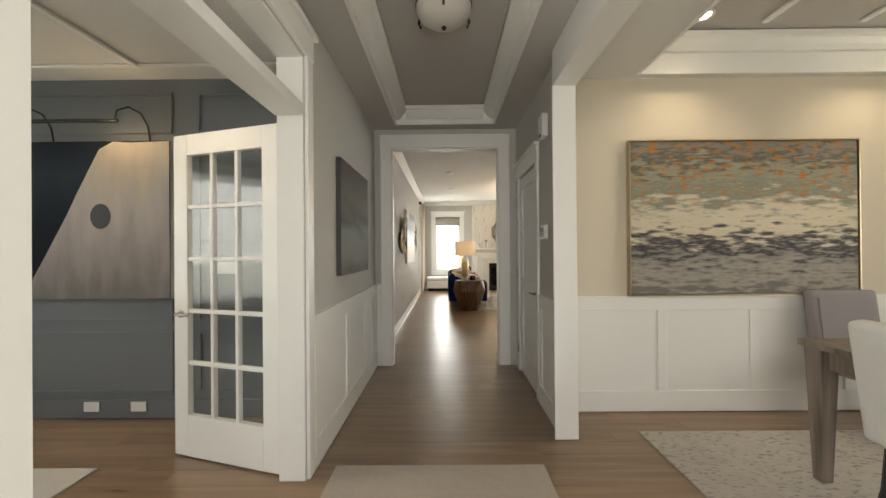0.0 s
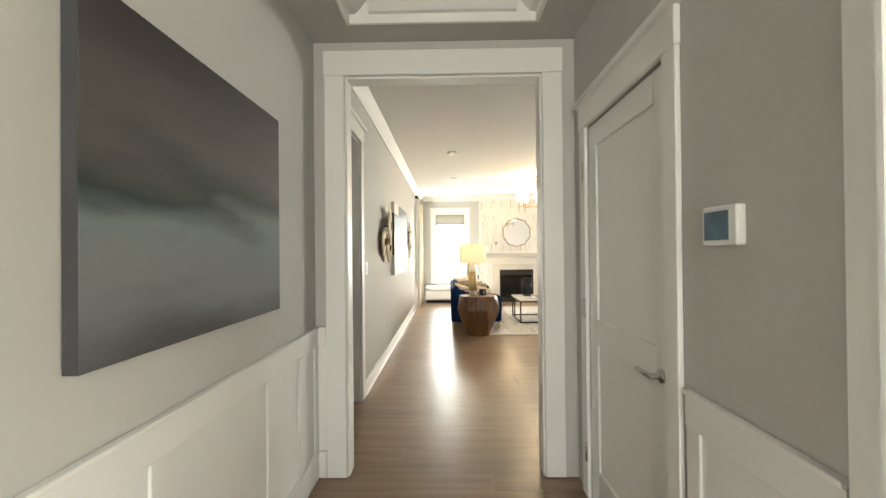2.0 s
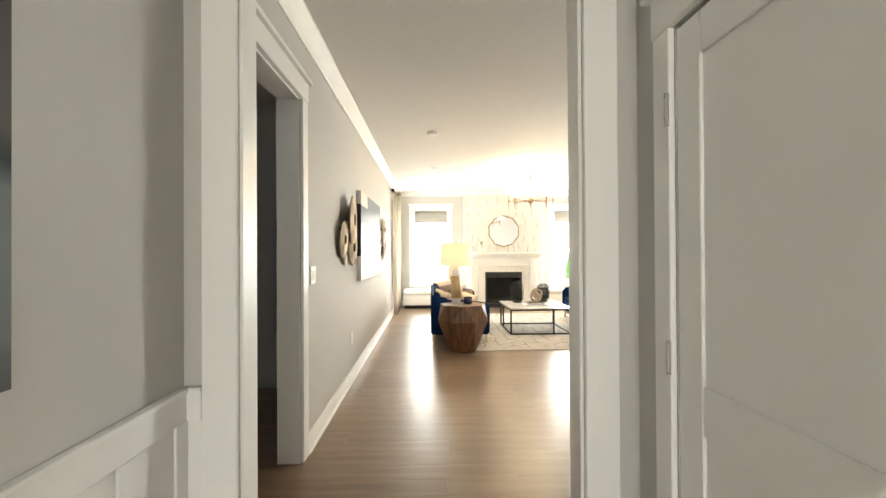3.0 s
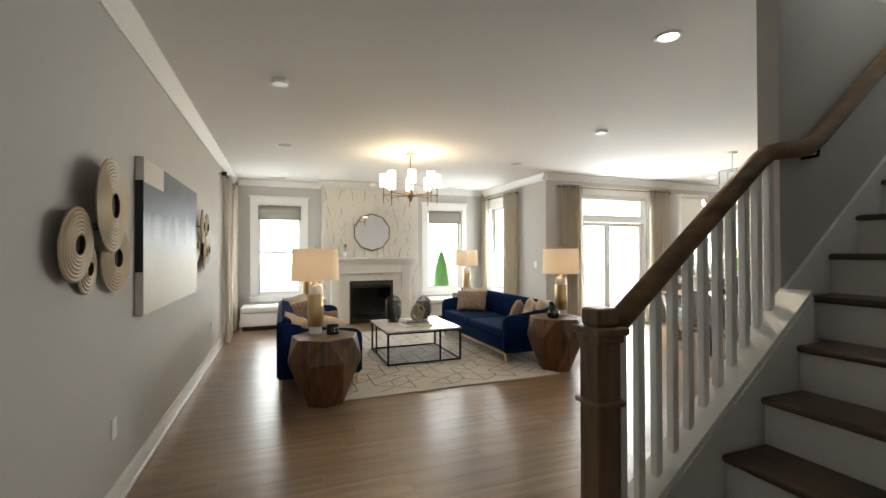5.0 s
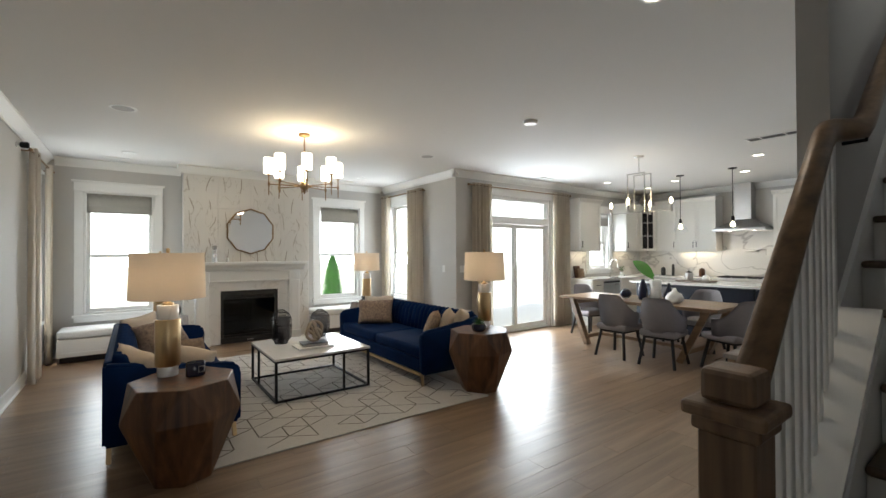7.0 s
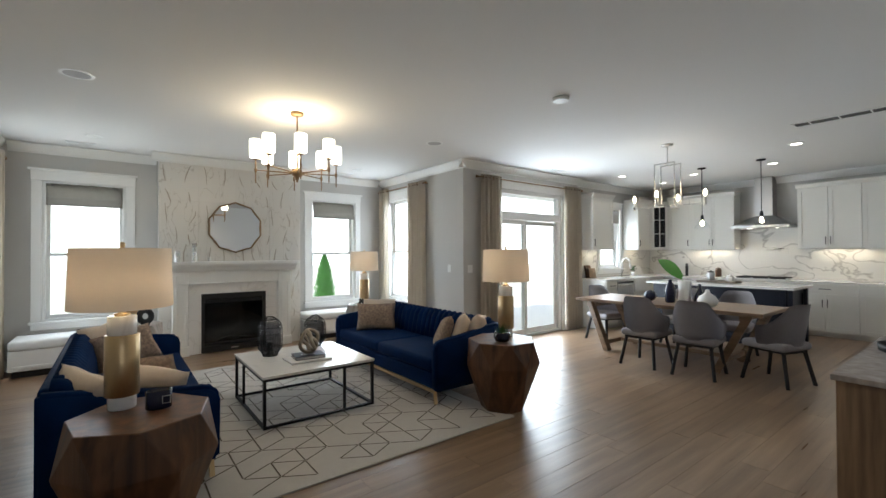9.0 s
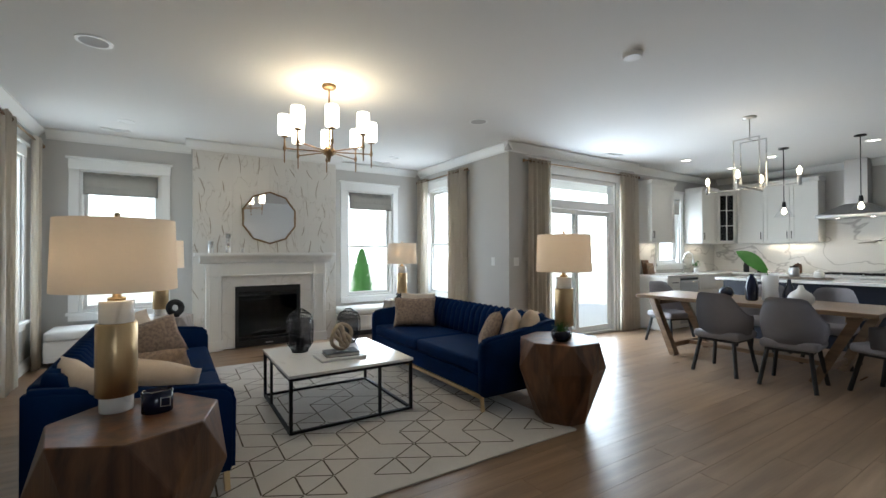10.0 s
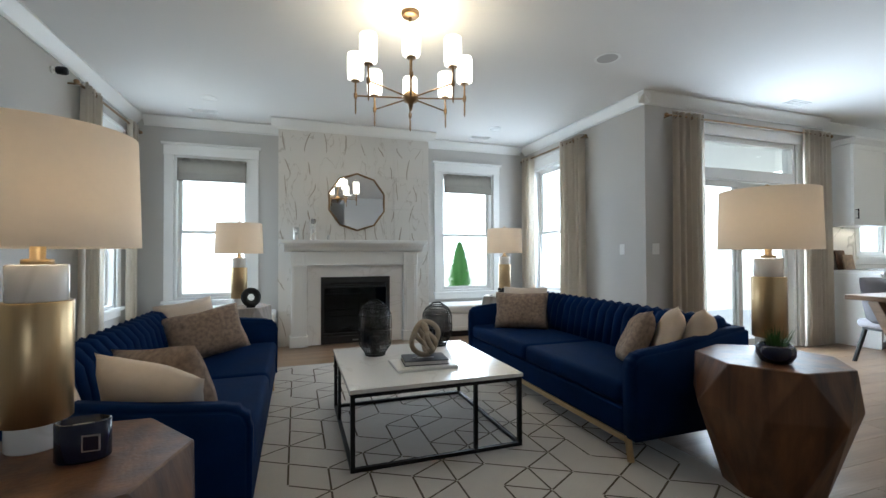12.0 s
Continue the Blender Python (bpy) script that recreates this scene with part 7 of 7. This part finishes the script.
part("foliage", bm, M_GRASSB, t)

# console behind the stairs
t = thing("console_cabinet", 4.40, 6.60, 0.0, "low grey-brown wooden console with a pale top", "console")
part("carcass", box(-0.85, 0.85, -0.34, 0.32, 0.06, 0.755, 0.004, 1), M_NEWEL, t)
part("top", box(-0.87, 0.87, -0.34, 0.34, 0.757, 0.79, 0.004, 1), M_DRIFT, t)
part("plinth", box(-0.80, 0.80, -0.32, 0.28, 0.004, 0.06), M_BLACKW, t)
t = thing("round_tray", 4.55, 6.72, 0.79, "dark round tray on the console", "tray")
part("tray", lathe([(0.14, 0), (0.155, 0.006), (0.16, 0.055), (0.153, 0.055), (0.148, 0.012), (0.001, 0.012)], 36), M_BLACKW, t, smooth=True)
jar(4.52, 6.74, 0.803, 0.03, 0.07, M_WHITECER, "small white jar in a tray", "small_jar")

# ---- outdoors ----
b = bmesh.new()
for q in ((-400, 400, 14.1, 400), (-400, -5.15, -400, 14.1), (10.75, 400, -400, 14.1), (-5.15, 10.75, -400, -1.35)):
    b.faces.new([b.verts.new(v) for v in ((q[0], q[2], -0.16), (q[1], q[2], -0.16), (q[1], q[3], -0.16), (q[0], q[3], -0.16))])
b.faces.new([b.verts.new(v) for v in ((-5.15, -1.35, -0.16), (10.75, -1.35, -0.16), (10.75, 14.1, -0.16), (-5.15, 14.1, -0.16))])
structure(part("ground", b, M_LAWN), "lawn coloured pale as if overexposed, to the horizon", "ground")
structure(part("patio", box(4.81, 10.7, 11.66, 19.0, -0.159, -0.10), M_PATIO), "bright concrete patio", "patio")


def arborvitae(x, y, h):
    t = thing("arborvitae_tree", x, y, -0.16, "slim green conical evergreen on the lawn", "tree")
    part("trunk", lathe([(0.06, 0), (0.04, h * 0.5), (0.012, h * 0.95)], 8), M_BARK, t)
    rg = random.Random(21)
    vs, fs = [], []
    for k in range(5200):
        f = rg.random() ** 0.75
        r = 0.40 * (1 - f) ** 0.62 * min(1.0, 0.72 + 2.2 * f) * rg.uniform(0.55, 1.08) * (0.85 + 0.3 * noise.noise(Vector((f * 6, k % 7, 0))))
        a = rg.uniform(0, 6.283)
        c = Vector((r * math.cos(a), r * math.sin(a), 0.08 + f * h))
        u = Vector((math.cos(a) * 0.4, math.sin(a) * 0.4, 1)).normalized() * rg.uniform(0.04, 0.09)
        s = Vector((-math.sin(a), math.cos(a), rg.uniform(-0.4, 0.4))) * rg.uniform(0.010, 0.022)
        i = len(vs)
        vs += [c - s, c + s, c + u]
        fs.append((i, i + 1, i + 2))
    me = bpy.data.meshes.new("crown")
    me.from_pydata([tuple(v) for v in vs], [], fs)
    me.materials.append(M_ARBOR)
    ob = new("crown", me)
    ob.parent = t
    tagged(ob, "dense feathery green foliage", kind="stuff")


arborvitae(4.75, 17.2, 1.5)
# emissive sheet added so the view outside burns out to white
M_BACKGLOW = mat("glowing_backdrop", (0.9, 0.9, 0.9), 1.0, emit=(0.96, 0.98, 1.0), strength=2.2)
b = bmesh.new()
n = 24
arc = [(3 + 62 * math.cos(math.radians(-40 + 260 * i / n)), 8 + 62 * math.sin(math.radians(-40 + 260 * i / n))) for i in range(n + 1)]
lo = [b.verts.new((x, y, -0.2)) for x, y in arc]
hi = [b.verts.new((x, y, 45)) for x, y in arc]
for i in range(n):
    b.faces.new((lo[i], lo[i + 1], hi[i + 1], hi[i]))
ob = structure(part("backdrop", b, M_BACKGLOW), "glowing white backdrop for the overexposed distance", "backdrop")
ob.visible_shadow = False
t = thing("patio_chair", 6.9, 14.2, -0.10, "grey woven patio armchair outside the slider", "chair")
part("seat", box(-0.35, 0.35, -0.35, 0.35, 0.25, 0.42, 0.05, 3), M_WOVEN, t, smooth=True)
part("backrest", box(-0.35, 0.35, 0.28, 0.40, 0.42, 0.85, 0.04, 3), M_WOVEN, t, smooth=True)
for s in (-1, 1):
    part("arm", box(s * 0.36 - 0.05, s * 0.36 + 0.05, -0.35, 0.36, 0.25, 0.62, 0.03, 2), M_WOVEN, t, smooth=True)
    for q in (-0.28, 0.28):
        part("leg", box(s * 0.3 - 0.02, s * 0.3 + 0.02, q - 0.02, q + 0.02, 0, 0.26), M_BLACK, t)

# ---- floor planks ----
PW = 0.178
rg = random.Random(77)
plank_mesh = {}


def plank_data(L):
    if L not in plank_mesh:
        b = box(0, L - 0.0016, 0.0008, PW - 0.0008, -0.0115, 0.0)
        me = bpy.data.meshes.new("plank")
        b.to_mesh(me)
        b.free()
        me.materials.append(M_FLOOR_P)
        plank_mesh[L] = me
    return plank_mesh[L]


vs, fs = [], []
count = 0
for r in range(int(15.7 / PW) + 1):
    y = -1.6 + r * PW
    x = -5.0 - rg.uniform(0, 1.2)
    while x < 10.6:
        L = rg.choice((1.1, 1.3, 1.5, 1.7))
        near = 2.0 < y < 9.2 and x + L > -0.8 and x < 2.8 and count < 300
        wlim, elim = (-5.0, 5.05) if y < 3.4 else (-2.55, 6.1) if y < 5.9 else (-2.55, 10.6) if y < 11.5 else (-0.9, 4.75)
        x0, x1 = max(x, wlim), min(x + L, elim)
        if near and x0 == x and x1 == x + L:
            ob = new("plank", plank_data(L))
            ob.location = (x, y, 0)
            ob.parent = floor_ob
            count += 1
        elif x1 > x0:
            i = len(vs)
            e = 0.0008
            vs += [(x0 + e, y + e, 0), (x1 - e, y + e, 0), (x1 - e, y + PW - e, 0), (x0 + e, y + PW - e, 0), (x0 + e, y + e, -0.0115), (x1 - e, y + e, -0.0115), (x1 - e, y + PW - e, -0.0115), (x0 + e, y + PW - e, -0.0115)]
            fs += [(i, i + 1, i + 2, i + 3), (i, i + 4, i + 5, i + 1), (i + 1, i + 5, i + 6, i + 2), (i + 2, i + 6, i + 7, i + 3), (i + 3, i + 7, i + 4, i)]
        x += L
me = bpy.data.meshes.new("planking")
me.from_pydata(vs, [], fs)
me.materials.append(M_FLOOR_J)
ob = new("planking", me)
ob.parent = floor_ob
tagged(ob, "oak planks laid in rows", kind="stuff")
